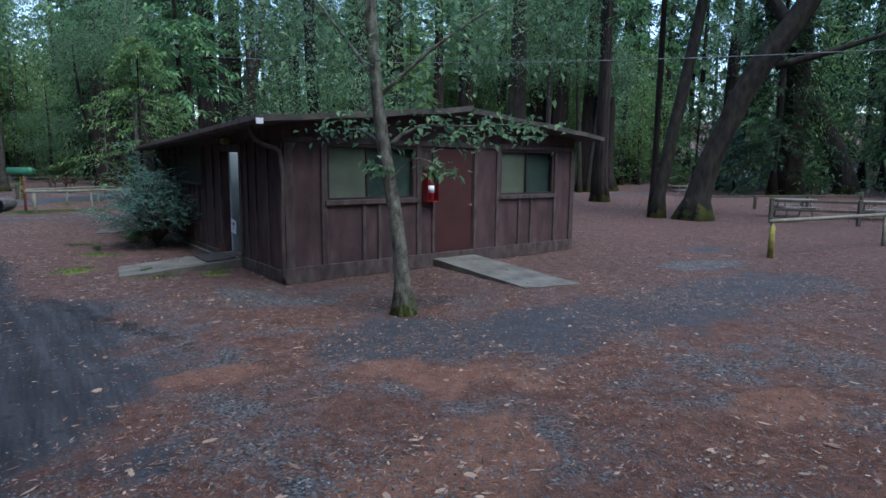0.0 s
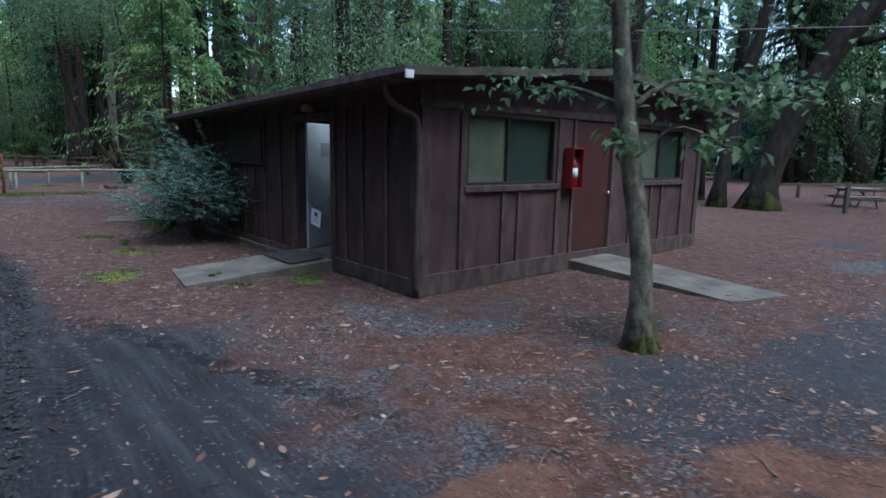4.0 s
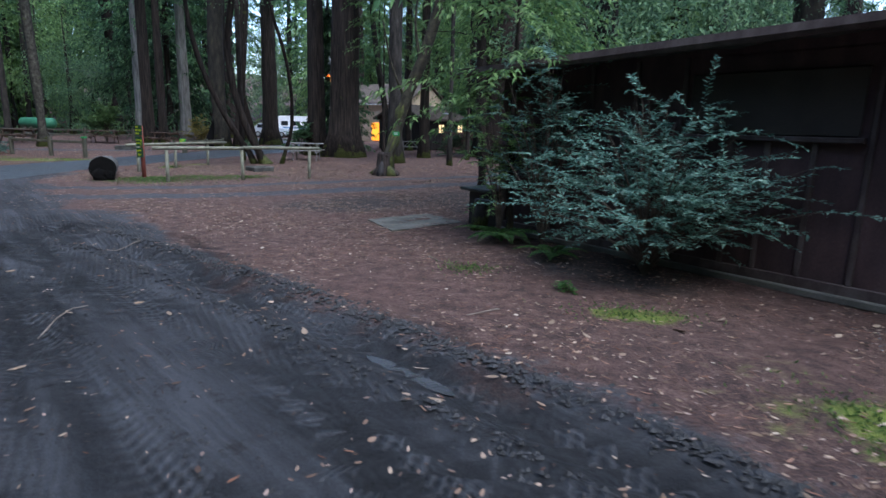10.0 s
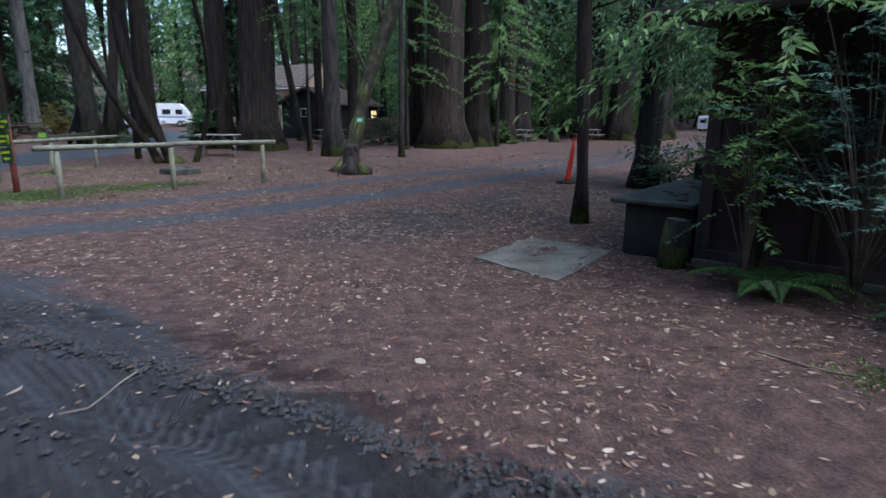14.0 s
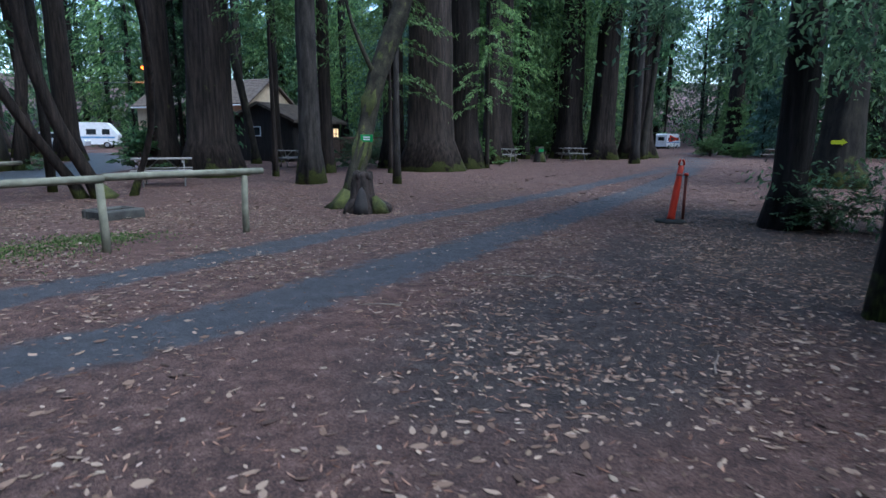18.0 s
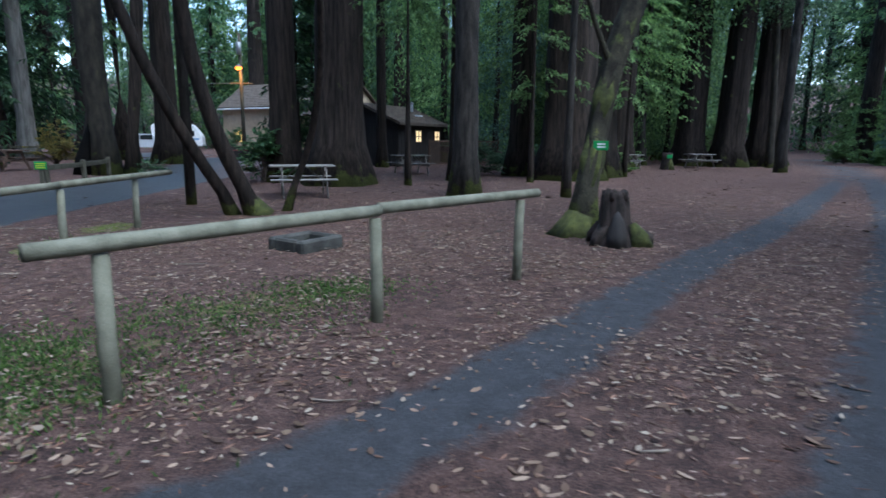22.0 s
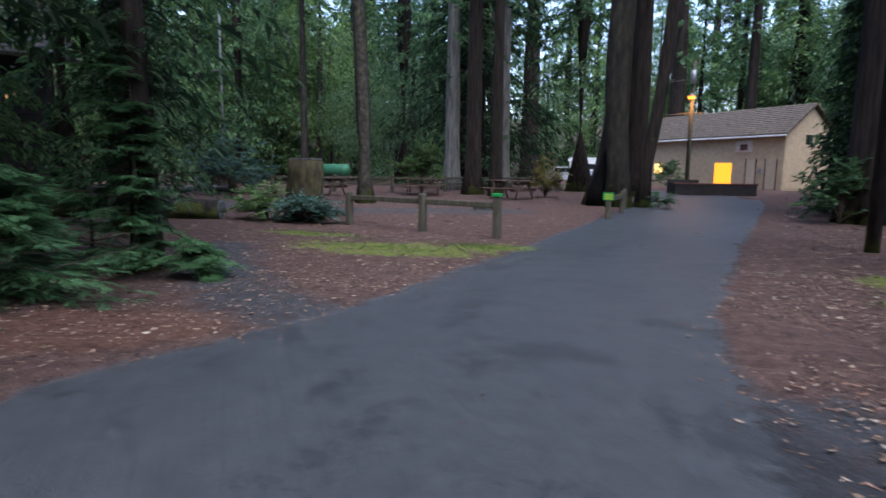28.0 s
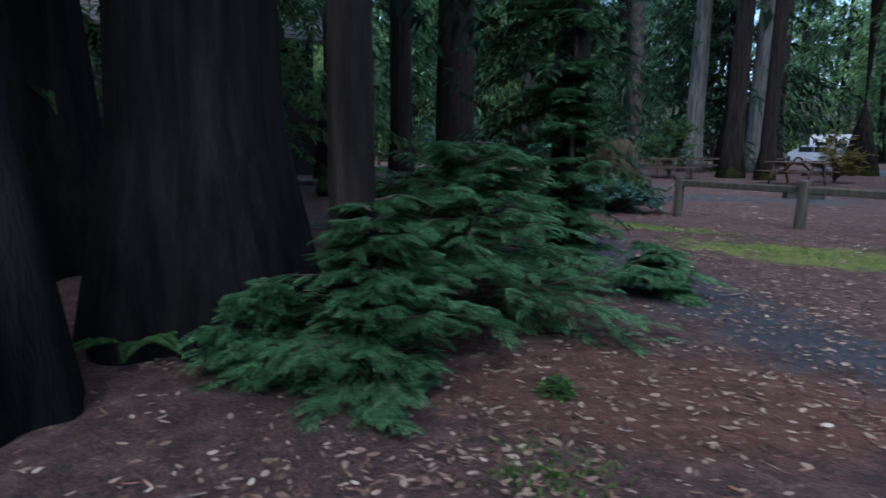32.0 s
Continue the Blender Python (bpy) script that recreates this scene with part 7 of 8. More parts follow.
rod("pipe_cap", [(3.6, 1.2, 3.1), (3.6, 1.2, 3.2)], [0.12, 0.03], M_STEEL, cabin, sides=10)
part("skylight", slab(2.9, 3.5, 0.5, 1.1, 2.36, 2.5, 0.02), M_SILVER, cabin)
lat = thing("lattice_screen", pose(-13.3, 44.9, 0, 0, 0, 40), "diagonal wooden lattice screen round the cabin deck", "screen")
for a, b, c in ((0, 2.3, 0), (2.5, 5.2, 0)):
    for z0, z1 in ((0.1, 0.18), (1.15, 1.23)):
        part("rail", slab(a, b, -0.02, 0.03, z0, z1, 0.004), M_PLANKB, lat)
    for x in (a, b - 0.07):
        part("post", slab(x, x + 0.07, -0.035, 0.035, 0, 1.3, 0.006), M_PLANKB, lat)
    n = int((b - a) / 0.17)
    for k in range(-6, n):
        for sg in (1, -1):
            x0 = a + 0.09 + 0.17 * k
            lo, hi = max(x0, a + 0.08), min(x0 + 0.97, b - 0.08)
            if hi - lo < 0.1:
                continue
            zz = [0.19 + (t - x0) * 0.97 / 0.97 for t in (lo, hi)]
            if sg < 0:
                zz = [1.34 - z for z in zz]
            y = -0.012 if sg > 0 else 0.012
            rod("lath", [(lo, y, zz[0]), (hi, y, zz[1])], [0.016, 0.016], M_PLANKB, lat, sides=4, smooth=False)

# ---- dark house beyond the saplings ----
house = thing("dark_house", pose(-48.2, 21.5, 0, 0, 0, 73), "dark two-storey wooden house with a balcony and lit window", "building")
gable_house(house, 10.5, 7, 5.6, 8.0, 0.8, M_CABIN, M_ROOF)
deck = part("balcony", slab(0.3, 10.2, -2.0, -0.16, 1.9, 2.05, 0.01), M_CABIN, house)
for k in range(11):
    part("skirt_board", slab(0.3 + 0.9 * k, 1.195 + 0.9 * k, -1.96, -1.9, 0, 1.88, 0.01), M_BLACK, house)
for k in range(34):
    part("baluster", slab(0.4 + 0.29 * k, 0.44 + 0.29 * k, -1.96, -1.92, 2.05, 2.92, 0.004), M_CABIN, deck)
part("handrail", slab(0.3, 10.2, -2.0, -1.88, 2.92, 2.99, 0.008), M_CABIN, deck)
for a, lit in ((8.3, True), (5.6, False), (2.4, False)):
    w = part("window", slab(a, a + 1.0, -0.05, -0.01, 2.9, 4.1, 0.006), M_CARGLASS, house, "dark window")
    if lit:
        part("lit_pane", slab(a + 0.6, a + 0.9, -0.062, -0.052, 3.6, 3.95, 0), glow("dim_lit_pane", (1.0, 0.55, 0.2), 0.13), w, "small warmly lit pane")
    for x in (a - 0.06, a + 0.48, a + 1.003):
        part("window_frame", slab(x, x + 0.055, -0.07, -0.051, 2.85, 4.15, 0.004), M_CABIN, w)
for x in (0.6, 3.7, 6.8, 9.9):
    part("balcony_post", slab(x, x + 0.14, -1.9, -1.76, 2.05, 5.3, 0.01), M_CABIN, house)

# ---- vehicles and the tank ----
def wheel(parent, x, y, r, w=0.2):
    t = part("wheel", mesh_of("wheel", *tube([(x, y - w / 2, r), (x, y - w / 2 + 0.03, r), (x, y + w / 2 - 0.03, r), (x, y + w / 2, r)], [r * 0.88, r, r, r * 0.88], 18), M_TYRE, True), None, parent)
    part("rim", mesh_of("rim", *tube([(x, y - w / 2 - 0.012, r), (x, y - w / 2 - 0.003, r)], [r * 0.5, r * 0.58], 14), M_STEEL), None, t, "steel rim")


def motorhome(m, L, label):
    v = thing("camper", m, label, "camper van", "campers")
    prof = [(0, 0.45), (L, 0.45), (L, 1.5), (L - 0.25, 1.9), (L - 0.9, 2.75), (L - 1.2, 2.95), (0.25, 2.95), (0, 2.7)]
    n = len(prof)
    vs = np.array([(x, y, z) for y in (0, 2.3) for x, z in prof])
    part("body", mesh_of("body", vs, [list(range(n)), list(range(n, 2 * n))[::-1]] + [[i, i + n, (i + 1) % n + n, (i + 1) % n] for i in range(n)], M_WHITE), None, v)
    for a, b in ((0.5, 1.5), (2.2, 3.2), (L - 1.6, L - 0.8)):
        w = part("window", slab(a, b, -0.03, -0.003, 1.6, 2.2, 0.02), M_CARGLASS, v)
        part("window_frame", slab(a - 0.04, b + 0.04, -0.02, -0.004, 1.54, 1.59, 0.004), M_STEEL, w)
    part("stripe", slab(0.1, L - 0.3, -0.02, -0.004, 1.15, 1.35, 0.004), mat("blue_stripe", (0.15, 0.3, 0.5), (0.13, 0.26, 0.45), 4, 0.4, 0), v, "blue stripe")
    part("bumper", slab(L - 0.003, L + 0.12, 0.05, 2.25, 0.45, 0.65, 0.03), M_STEEL, v)
    part("end_window", slab(-0.02, -0.003, 0.5, 1.8, 1.6, 2.3, 0.004), M_CARGLASS, v)
    for x in (1.0, L - 1.2):
        for y in (0.05, 2.25):
            wheel(v, x, y, 0.38)
    return v


mh = motorhome(pose(-37.2, 75.2, 0.03, 0, 0, 8) @ Matrix.Diagonal((0.82, 0.82, 0.82, 1)), 5.4, "white camper with a blue stripe parked under trees")
copy_thing(mh, pose(25.0, 75.8, 0.03, 0, 0, 30) @ Matrix.Diagonal((0.72, 0.72, 0.72, 1)))
copy_thing(mh, pose(34.5, 74.5, 0.1, 0, 0, -20) @ Matrix.Diagonal((0.82, 0.82, 0.82, 1)))
car = thing("hatchback_car", pose(-36.6, 66.6, 0.05, 0, 0, 6), "silver-blue hatchback car parked before a camper", "car")
prof = [(0, 0.35), (4.1, 0.35), (4.15, 0.7), (4.0, 0.85), (3.1, 0.95), (2.5, 1.4), (1.0, 1.45), (0.3, 1.0), (0, 0.9)]
n = len(prof)
vs = np.array([(x, y, z) for y in (0, 1.7) for x, z in prof])
part("body", mesh_of("body", vs, [list(range(n)), list(range(n, 2 * n))[::-1]] + [[i, i + n, (i + 1) % n + n, (i + 1) % n] for i in range(n)], M_SILVER), None, car)
for a, b in ((0.75, 1.65), (1.7, 2.6)):
    part("side_window", slab(a, b, -0.02, -0.003, 0.97, 1.33, 0.02), M_CARGLASS, car)
for x in (0.8, 3.3):
    for y in (0.05, 1.65):
        wheel(car, x, y, 0.31)
part("headlight", slab(4.02, 4.16, 0.1, 0.4, 0.68, 0.82, 0.02), M_WHITE, car)
part("headlight", slab(4.02, 4.16, 1.3, 1.6, 0.68, 0.82, 0.02), M_WHITE, car)
tk = thing("gas_tank", pose(-46.5, 50.0, 0, 0, 0, -10), "long green horizontal gas tank on two cradles", "tank")
rod("tank_shell", [(-1.75, 0, 1.0), (-1.68, 0, 1.0), (-1.5, 0, 1.0), (1.5, 0, 1.0), (1.68, 0, 1.0), (1.75, 0, 1.0)], [0.1, 0.3, 0.42, 0.42, 0.3, 0.1], M_TANK, tk, sides=20)
for x in (-1.0, 1.0):
    part("cradle", slab(x - 0.12, x + 0.12, -0.35, 0.35, 0, 0.72, 0.02), M_CONC, tk)
tri = thing("warning_triangle", pose(25.2, 74.6, 0.0, 0, 0, -20), "orange triangular warning sign by a camper", "sign")
rod("leg", [(0, 0, 0), (0, 0, 0.8)], [0.04, 0.04], M_STEEL, tri, sides=8)
v, f = plate_of([(-0.55, 0), (0.55, 0.35), (-0.55, 0.8)], 0, 0.8, -0.03, 0.0)
part("plate", mesh_of("plate", v, f, M_ORANGE), None, tri)
v, f = plate_of([(-0.4, 0.2), (0.15, 0.37), (-0.4, 0.6)], 0, 0.8, -0.036, -0.031)
part("centre", mesh_of("centre", v, f, M_BLACK), None, tri)

# ---- shrubs, ferns, grass ----
def shrub(x, y, h, reach, n, leaf, size, label, name="leafy_shrub", width=0.42, low=0.12, droop=0.3, per=20, group="shrubs", twig=0.32):
    """Stems that fork outward, each with twigs that carry two rows of leaves."""
    top = thing(name, pose(x, y, 0), label, "shrub", group)
    b = max(n // 5, 6)
    stems, base, along = [], [], []
    for i in range(b):
        az, up = rng.random() * 6.283, low + (1 - low) * rng.random() ** 0.7
        r = reach * math.sqrt(max(1 - (2 * up - 0.9) ** 2, 0.08)) * (0.55 + 0.5 * rng.random())
        tip = np.array([r * math.cos(az), r * math.sin(az), h * up * (0.85 + 0.3 * rng.random())])
        q = np.linspace(0, 1, 7)[:, None]
        line = tip * q ** np.array([1.2, 1.2, 0.75])
        line[:, 2] -= droop * 0.25 * reach * q[:, 0] ** 3
        stems.append(tube(line, np.linspace(0.011, 0.002, 7), 5, cap=False))
        for k in range(5):
            u = 0.4 + 0.6 * rng.random()
            p = np.array([np.interp(u, q[:, 0], line[:, c]) for c in range(3)])
            d = unit(tip * [1, 1, 0.25] + rng.standard_normal(3) * 0.55 * np.linalg.norm(tip) * [1, 1, 0.35])
            base.append(p), along.append(d)
    base, along = np.array(base), np.array(along)
    tagged(part("branchwork", mesh_of("branchwork", *joined([(v, np.array(f)) for v, f in stems]), M_TWIG), None, top), kind="stuff")
    m = len(base)
    s = np.linspace(0.08, 1, per)[None, :, None]
    pos = base[:, None] + along[:, None] * s * twig * (0.6 + 0.8 * rng.random((m, 1, 1))) - np.array([0, 0, 1.0]) * 0.06 * s ** 2
    side = unit(np.cross(along, [0, 0, 1.0]))[:, None] * np.where(np.arange(per) % 2, 1, -1)[None, :, None]
    d = along[:, None] * 0.6 + side * 0.9 + rng.standard_normal(pos.shape) * 0.28
    nm = np.array([0, 0, 1.0]) + rng.standard_normal(pos.shape) * 0.35
    ln = size * (0.65 + 0.6 * rng.random(m * per))
    tagged(part("foliage", mesh_of("foliage", *leaves(pos.reshape(-1, 3), d.reshape(-1, 3), nm.reshape(-1, 3), ln, ln * width), leaf), None, top), kind="stuff")
    return top


shrub(-7.2, 13.4, 1.75, 1.4, 520, L_BLUE, 0.058, "spreading blue-green shrub against the dark hut wall", low=0.32, twig=0.46, per=26, droop=0.15)
shrub(-8.2, 14.5, 2.25, 0.95, 170, L_BLUE, 0.058, "upright blue-green shrub by the hut", low=0.42, twig=0.44, per=26, droop=0.1)
tree("young_fir", [(-8.6, 15.0, 0, 0.05), (-8.62, 15.0, 1, 0.04), (-8.6, 15.05, 4.8, 0.01)], M_BARK, "young fir with light feathery boughs over the roof edge", L_LIGHT, fir_crown(1.5, 4.9, 1.75, 120, 50, 0.1, 0.3), sides=8, seed=4)
shrub(-8.75, 15.0, 2.0, 0.6, 70, L_LIGHT, 0.07, "slender light green shrub at the hut corner", low=0.55, twig=0.4, per=22, droop=0.1)
shrub(-29.0, 27.75, 0.62, 0.6, 160, L_BLUE, 0.1, "low blue-green shrub before a tall stump")
shrub(-30.4, 27.9, 0.8, 0.75, 150, L_LIGHT, 0.09, "low pale green shrub beside a tall stump")
shrub(-8.3, 38.7, 1.2, 0.9, 120, L_BAY, 0.14, "dark shrub below redwoods")
shrub(-10.3, 40.2, 1.4, 1.0, 120, L_BAY, 0.14, "dark shrub among redwood trunks")
for x, y, h, r in ((-3.2, 47.6, 2.2, 1.5), (-0.6, 51.5, 2.8, 1.8), (3.8, 54, 2.6, 1.9), (7.8, 56.5, 3.0, 1.9), (14.2, 49.5, 1.1, 1.0), (13.0, 51.0, 1.5, 1.2)):
    shrub(x, y, h, r, 190, L_LIGHT, 0.15, "light green understorey bush beside the track", group="understorey bushes")
shrub(-5.9, 41.2, 1.0, 0.9, 100, L_LIGHT, 0.13, "light green shrub below redwoods")
shrub(-12.0, 38.5, 1.3, 0.9, 110, L_BAY, 0.13, "shrub by the lattice screen")
shrub(-18.2, 37.6, 0.9, 1.0, 140, L_BAY, 0.12, "low dark shrub at a redwood's foot")
shrub(-18.85, 34.7, 1.5, 0.8, 140, L_FIR, 0.14, "shaggy shrub at a redwood's foot")
shrub(-23.4, 38.3, 0.5, 0.45, 60, L_BAY, 0.1, "small shrub by the road trio")
shrub(-34.3, 41.6, 2.5, 1.5, 240, L_LIGHT, 0.16, "light green young maple", "young_maple", low=0.4, droop=0.5)
shrub(-28.7, 42.6, 1.75, 0.95, 220, leafy("yellowing_leaves", (0.22, 0.2, 0.06), (0.14, 0.15, 0.05), (0.32, 0.24, 0.07)), 0.1, "yellowing shrub by parked campers", low=0.3)
shrub(-25.8, 60.5, 2.0, 1.4, 160, L_BAY, 0.16, "rounded shrub before the barn")
shrub(-12.4, 52.0, 3.5, 2.0, 300, L_FIR, 0.2, "dark evergreen beside the road")
shrub(-12.3, 56.5, 3.0, 1.8, 240, L_FIR, 0.2, "dark evergreen near the barn's corner")
shrub(-40.5, 36.0, 2.6, 2.2, 300, L_BLUE, 0.17, "wide blue-green thicket by a pale pole")
shrub(-44.5, 38.8, 2.6, 2.4, 260, L_BAY, 0.18, "dense thicket at the clearing's edge")
shrub(-6.2, 21.4, 0.8, 0.7, 120, L_BAY, 0.08, "dark brambles at a trunk's foot")
for i in range(26):
    a = fr.uniform(0, 6.28)
    x, y = -8 + fr.uniform(30, 44) * math.cos(a), 24 + fr.uniform(30, 44) * math.sin(a)
    if free_of(x, y) and y > 8:
        shrub(x, y, fr.uniform(1.2, 3.2), fr.uniform(1.2, 2.2), 130, (L_BAY, L_LIGHT, L_BLUE, L_FIR)[i % 4], 0.2, "woodland shrub at the forest edge", group="woodland shrubs")


def fern(x, y, fronds, length, label):
    top = thing("fern", pose(x, y, 0), label, "fern", "ferns")
    for i in range(fronds):
        az, ln = 6.283 * i / fronds + 0.4 * rng.random(), length * (0.7 + 0.4 * rng.random())
        s = np.linspace(0, 1, 12)
        r, z = ln * (0.25 * s + 0.65 * s ** 1.3), ln * (0.75 * s - 0.62 * s ** 2.2)
        line = np.stack([r * math.cos(az), r * math.sin(az), z + 0.02], -1)
        k = 34
        u = np.linspace(0.12, 1, k)
        p = np.stack([np.interp(u, s, line[:, c]) for c in range(3)], -1)
        tang = unit(np.gradient(p, axis=0))
        side = unit(np.cross(tang, [0, 0, 1.0]))
        w = 0.16 * length * (np.sin(math.pi * u ** 0.7) * 0.9 + 0.12)
        pieces = [(leaves(p, side * sg + 0.3 * tang, np.tile([0, 0, 1.0], (k, 1)), w, 0.016 + 0.0 * w, 0.2)) for sg in (1, -1)]
        st, sf = tube(line, np.linspace(0.004, 0.0015, 12), 4, cap=False)
        tri_f = np.concatenate([np.array(sf)[:, [0, 1, 2]], np.array(sf)[:, [0, 2, 3]]])
        part("frond", mesh_of("frond", *joined(pieces + [(st, tri_f)]), L_FERN), None, top)


fern(-8.7, 14.75, 11, 0.75, "sword fern with arching fronds under a shrub")
fern(-8.1, 13.9, 7, 0.5, "small sword fern in the litter")
fern(-27.2, 19.0, 8, 0.5, "sword fern at a redwood's foot")
fern(-26.7, 20.0, 6, 0.4, "small fern under redwood shoots")


def keep_clear(px, py):
    """False inside the hut and on ramps."""
    c, s = math.cos(radians(46.4)), math.sin(radians(46.4))
    u, v = (px + 2.71) * c + (py - 9.99) * s, -(px + 2.71) * s + (py - 9.99) * c
    return ~((u > -0.05) & (u < LU + 0.05) & (v > -0.05) & (v < LV + 0.05))


def field(px, py):
    m = edge_mask(px, py, MUD, 1.2)
    for line, w in ((TRACK_A, 0.42), (TRACK_B, 0.5)):
        m = np.maximum(m, np.clip(1.35 - line_distance(px, py, line) / w, 0, 1))
    return m, edge_mask(px, py, PAVED, 0.6)


def scatter(n, x0, x1, y0, y1, mudk, pavek, thin):
    px, py = rng.uniform(x0, x1, n), rng.uniform(y0, y1, n)
    m, p = field(px, py)
    ok = keep_clear(px, py) & (rng.random(n) < (1 - (1 - mudk) * m)) & (rng.random(n) < (1 - (1 - pavek) * p))
    ok &= rng.random(n) < np.where((px > -5.5) & (py < 9.5 + 0.3 * px), thin, 1.0)
    ok &= rng.random(n) < 0.62 + 0.5 * wavy(px, py, 3.0, 21)
    return px[ok], py[ok]


def flat_leaves(c, along, normal, length, width):
    """Dry leaves as rounded six-sided blades, a little curled."""
    along, normal = unit(along), unit(normal)
    side = np.cross(normal, along)
    L, W = np.asarray(length)[:, None], np.asarray(width)[:, None]
    curl = 0.10 * L * rng.random((len(c), 1))
    pts = [c, c + along * L * 0.28 + side * W * 0.46, c + along * L * 0.7 + side * W * 0.4, c + along * L + normal * curl, c + along * L * 0.7 - side * W * 0.4, c + along * L * 0.28 - side * W * 0.46]
    return np.stack(pts, 1).reshape(-1, 3), np.arange(len(c) * 6).reshape(-1, 6)


def litter(name, n, box, size, width, material, label, mudk=0.12, pavek=0.03, tilt=0.22, lift=0.004, category="leaves", thin=0.5):
    px, py = scatter(n, *box, mudk, pavek, thin)
    k = len(px)
    a = rng.random(k) * 6.283
    ln = size * (0.55 + 0.9 * rng.random(k))
    c = np.stack([px, py, height(px, py) + lift + 0.3 * tilt * ln * rng.random(k)], -1)
    nm = np.stack([tilt * rng.standard_normal(k), tilt * rng.standard_normal(k), np.ones(k)], -1)
    al = np.stack([np.cos(a), np.sin(a), np.zeros(k)], -1)
    ob = part(name, mesh_of(name, *flat_leaves(c, al, nm, ln, ln * width * (0.7 + 0.6 * rng.random(k))), material))
    return tagged(ob, label, category, kind="stuff")


litter("leaf_litter", 150000, (-31, 13, 2.5, 33), 0.041, 0.42, L_LITTER, "scattered dry tan and pale fallen leaves")
litter("leaf_litter", 26000, (-45, 25, 24, 60), 0.11, 0.45, L_LITTER, "dry fallen leaves farther across the clearing")
litter("needle_litter", 170000, (-30, 10, 2.5, 30), 0.055, 0.13, L_NEEDLE, "red-brown dead needles and chips on the ground", 0.1, 0.02, 0.2, 0.003, "needles", 1.0)
litter("leaf_litter", 2600, (-6, 9, 2.5, 11), 0.085, 0.36, L_LITTER, "larger pale bay leaves lying singly on gravel", 0.4)
# denser pale leaves behind the near rail and under the corner tree
for n, box in ((26000, (-20, -8, 20, 30)), (18000, (-12, -5, 15, 24)), (2500, (-2, 6, 5, 11)), (2600, (-27, -22.5, 18, 24))):
    litter("leaf_litter", n, box, 0.038, 0.45, L_LITTER, "drift of dry fallen leaves", 0.05, 0.02)


L_PALE = leafy("pale_fallen_leaves", (0.23, 0.165, 0.115), (0.17, 0.105, 0.068), (0.33, 0.275, 0.22), 0.7, 0.05)
litter("leaf_litter", 260, (-14, -2, 4, 15), 0.085, 0.42, L_PALE, "single large pale leaves on the mud", 1.0, 0.03, 0.25)
litter("leaf_litter", 9500, (-21, -5, 13, 27), 0.037, 0.44, L_PALE, "bleached fallen leaves among darker ones", 0.12, 0.05, 0.3)
litter("leaf_litter", 6500, (-14, 6, 3, 16), 0.04, 0.42, L_PALE, "bleached fallen leaves on red duff", 0.06, 0.03, 0.3)
litter("leaf_litter", 7000, (-20.5, -12.5, 19.5, 26), 0.044, 0.46, L_PALE, "pale fallen leaves caught in thin grass", 0.05, 0.03, 0.35, 0.02)
litter("leaf_litter", 1700, (-29, -22.8, 17.5, 27), 0.046, 0.46, L_PALE, "bleached fallen leaves by the paved road", 0.2, 0.03, 0.3)


def stones(n, spots_, size, material, label):
    v0 = unit(np.array([(1, 0, 0), (-1, 0, 0), (0, 1, 0), (0, -1, 0), (0, 0, 1), (0, 0, -1)], float))
    f0 = np.array([(0, 2, 4), (2, 1, 4), (1, 3, 4), (3, 0, 4), (2, 0, 5), (1, 2, 5), (3, 1, 5), (0, 3, 5)])
    pieces = []
    for i in range(n):
        cx, cy, rx, ry = spots_[i % len(spots_)]
        x, y = cx + rx * rng.standard_normal(), cy + ry * rng.standard_normal()
        r = size * rng.uniform(0.4, 1.3)
        pieces.append((v0 * r * rng.uniform(0.6, 1.2, (6, 3)) * [1, 1, 0.6] + [x, y, float(height(np.array(x), np.array(y))) + 0.2 * r], f0))
    return tagged(part("gravel", mesh_of("gravel", *joined(pieces), material)), label, "gravel", kind="stuff")


M_STONE = mat("grey_gravel", (0.12, 0.125, 0.13), (0.06, 0.063, 0.066), 30, 0.9, 0.3)
stones(4200, [(-2.6, 9.1, 0.9, 0.4), (-3.6, 8.2, 0.9, 0.4), (-0.6, 4.4, 0.9, 0.4), (4.2, 13.2, 1.2, 0.6), (-0.2, 5.0, 0.7, 0.4), (1.5, 5.2, 1.3, 0.5), (2.0, 4.6, 1.2, 0.5)], 0.014, M_STONE, "loose grey gravel in patches")


def grass(n, blobs, size, label):
    pieces = []
    for cx, cy, rx, ry in blobs:
        k = n // len(blobs)
        px, py = cx + rx * rng.standard_normal(k) * 0.6, cy + ry * rng.standard_normal(k) * 0.6
        c = np.stack([px, py, height(px, py)], -1)
        al = vec(k) * [0.8, 0.8, 0.2] + [0, 0, 0.7]
        pieces.append(leaves(c, al, vec(k), size * (0.5 + rng.random(k)), 0.012, 0.25))
    return tagged(part("grass_tufts", mesh_of("grass_tufts", *joined(pieces), L_GRASS)), label, "grass", kind="stuff")


grass(2600, [(-7.55, 12.05, 0.45, 0.2), (-6.7, 10.4, 0.3, 0.5), (-9.0, 13.3, 0.25, 0.2), (-5.0, 10.2, 0.4, 0.15), (-4.25, 10.75, 0.15, 0.3), (-17.2, 20.4, 0.9, 0.9), (-16.3, 21.5, 0.9, 0.7), (-15.5, 22.3, 0.5, 0.35), (-24.9, 19.6, 0.25, 0.2), (-19.3, 24.6, 0.3, 0.5)], 0.034, "small green grass and weed tufts")
grass(2600, [(-25.5, 25.4, 1.5, 0.45), (-24.3, 26.3, 0.8, 0.35), (-27.4, 26.2, 1.2, 0.35)], 0.022, "bright mossy grass by the road")
pieces = []
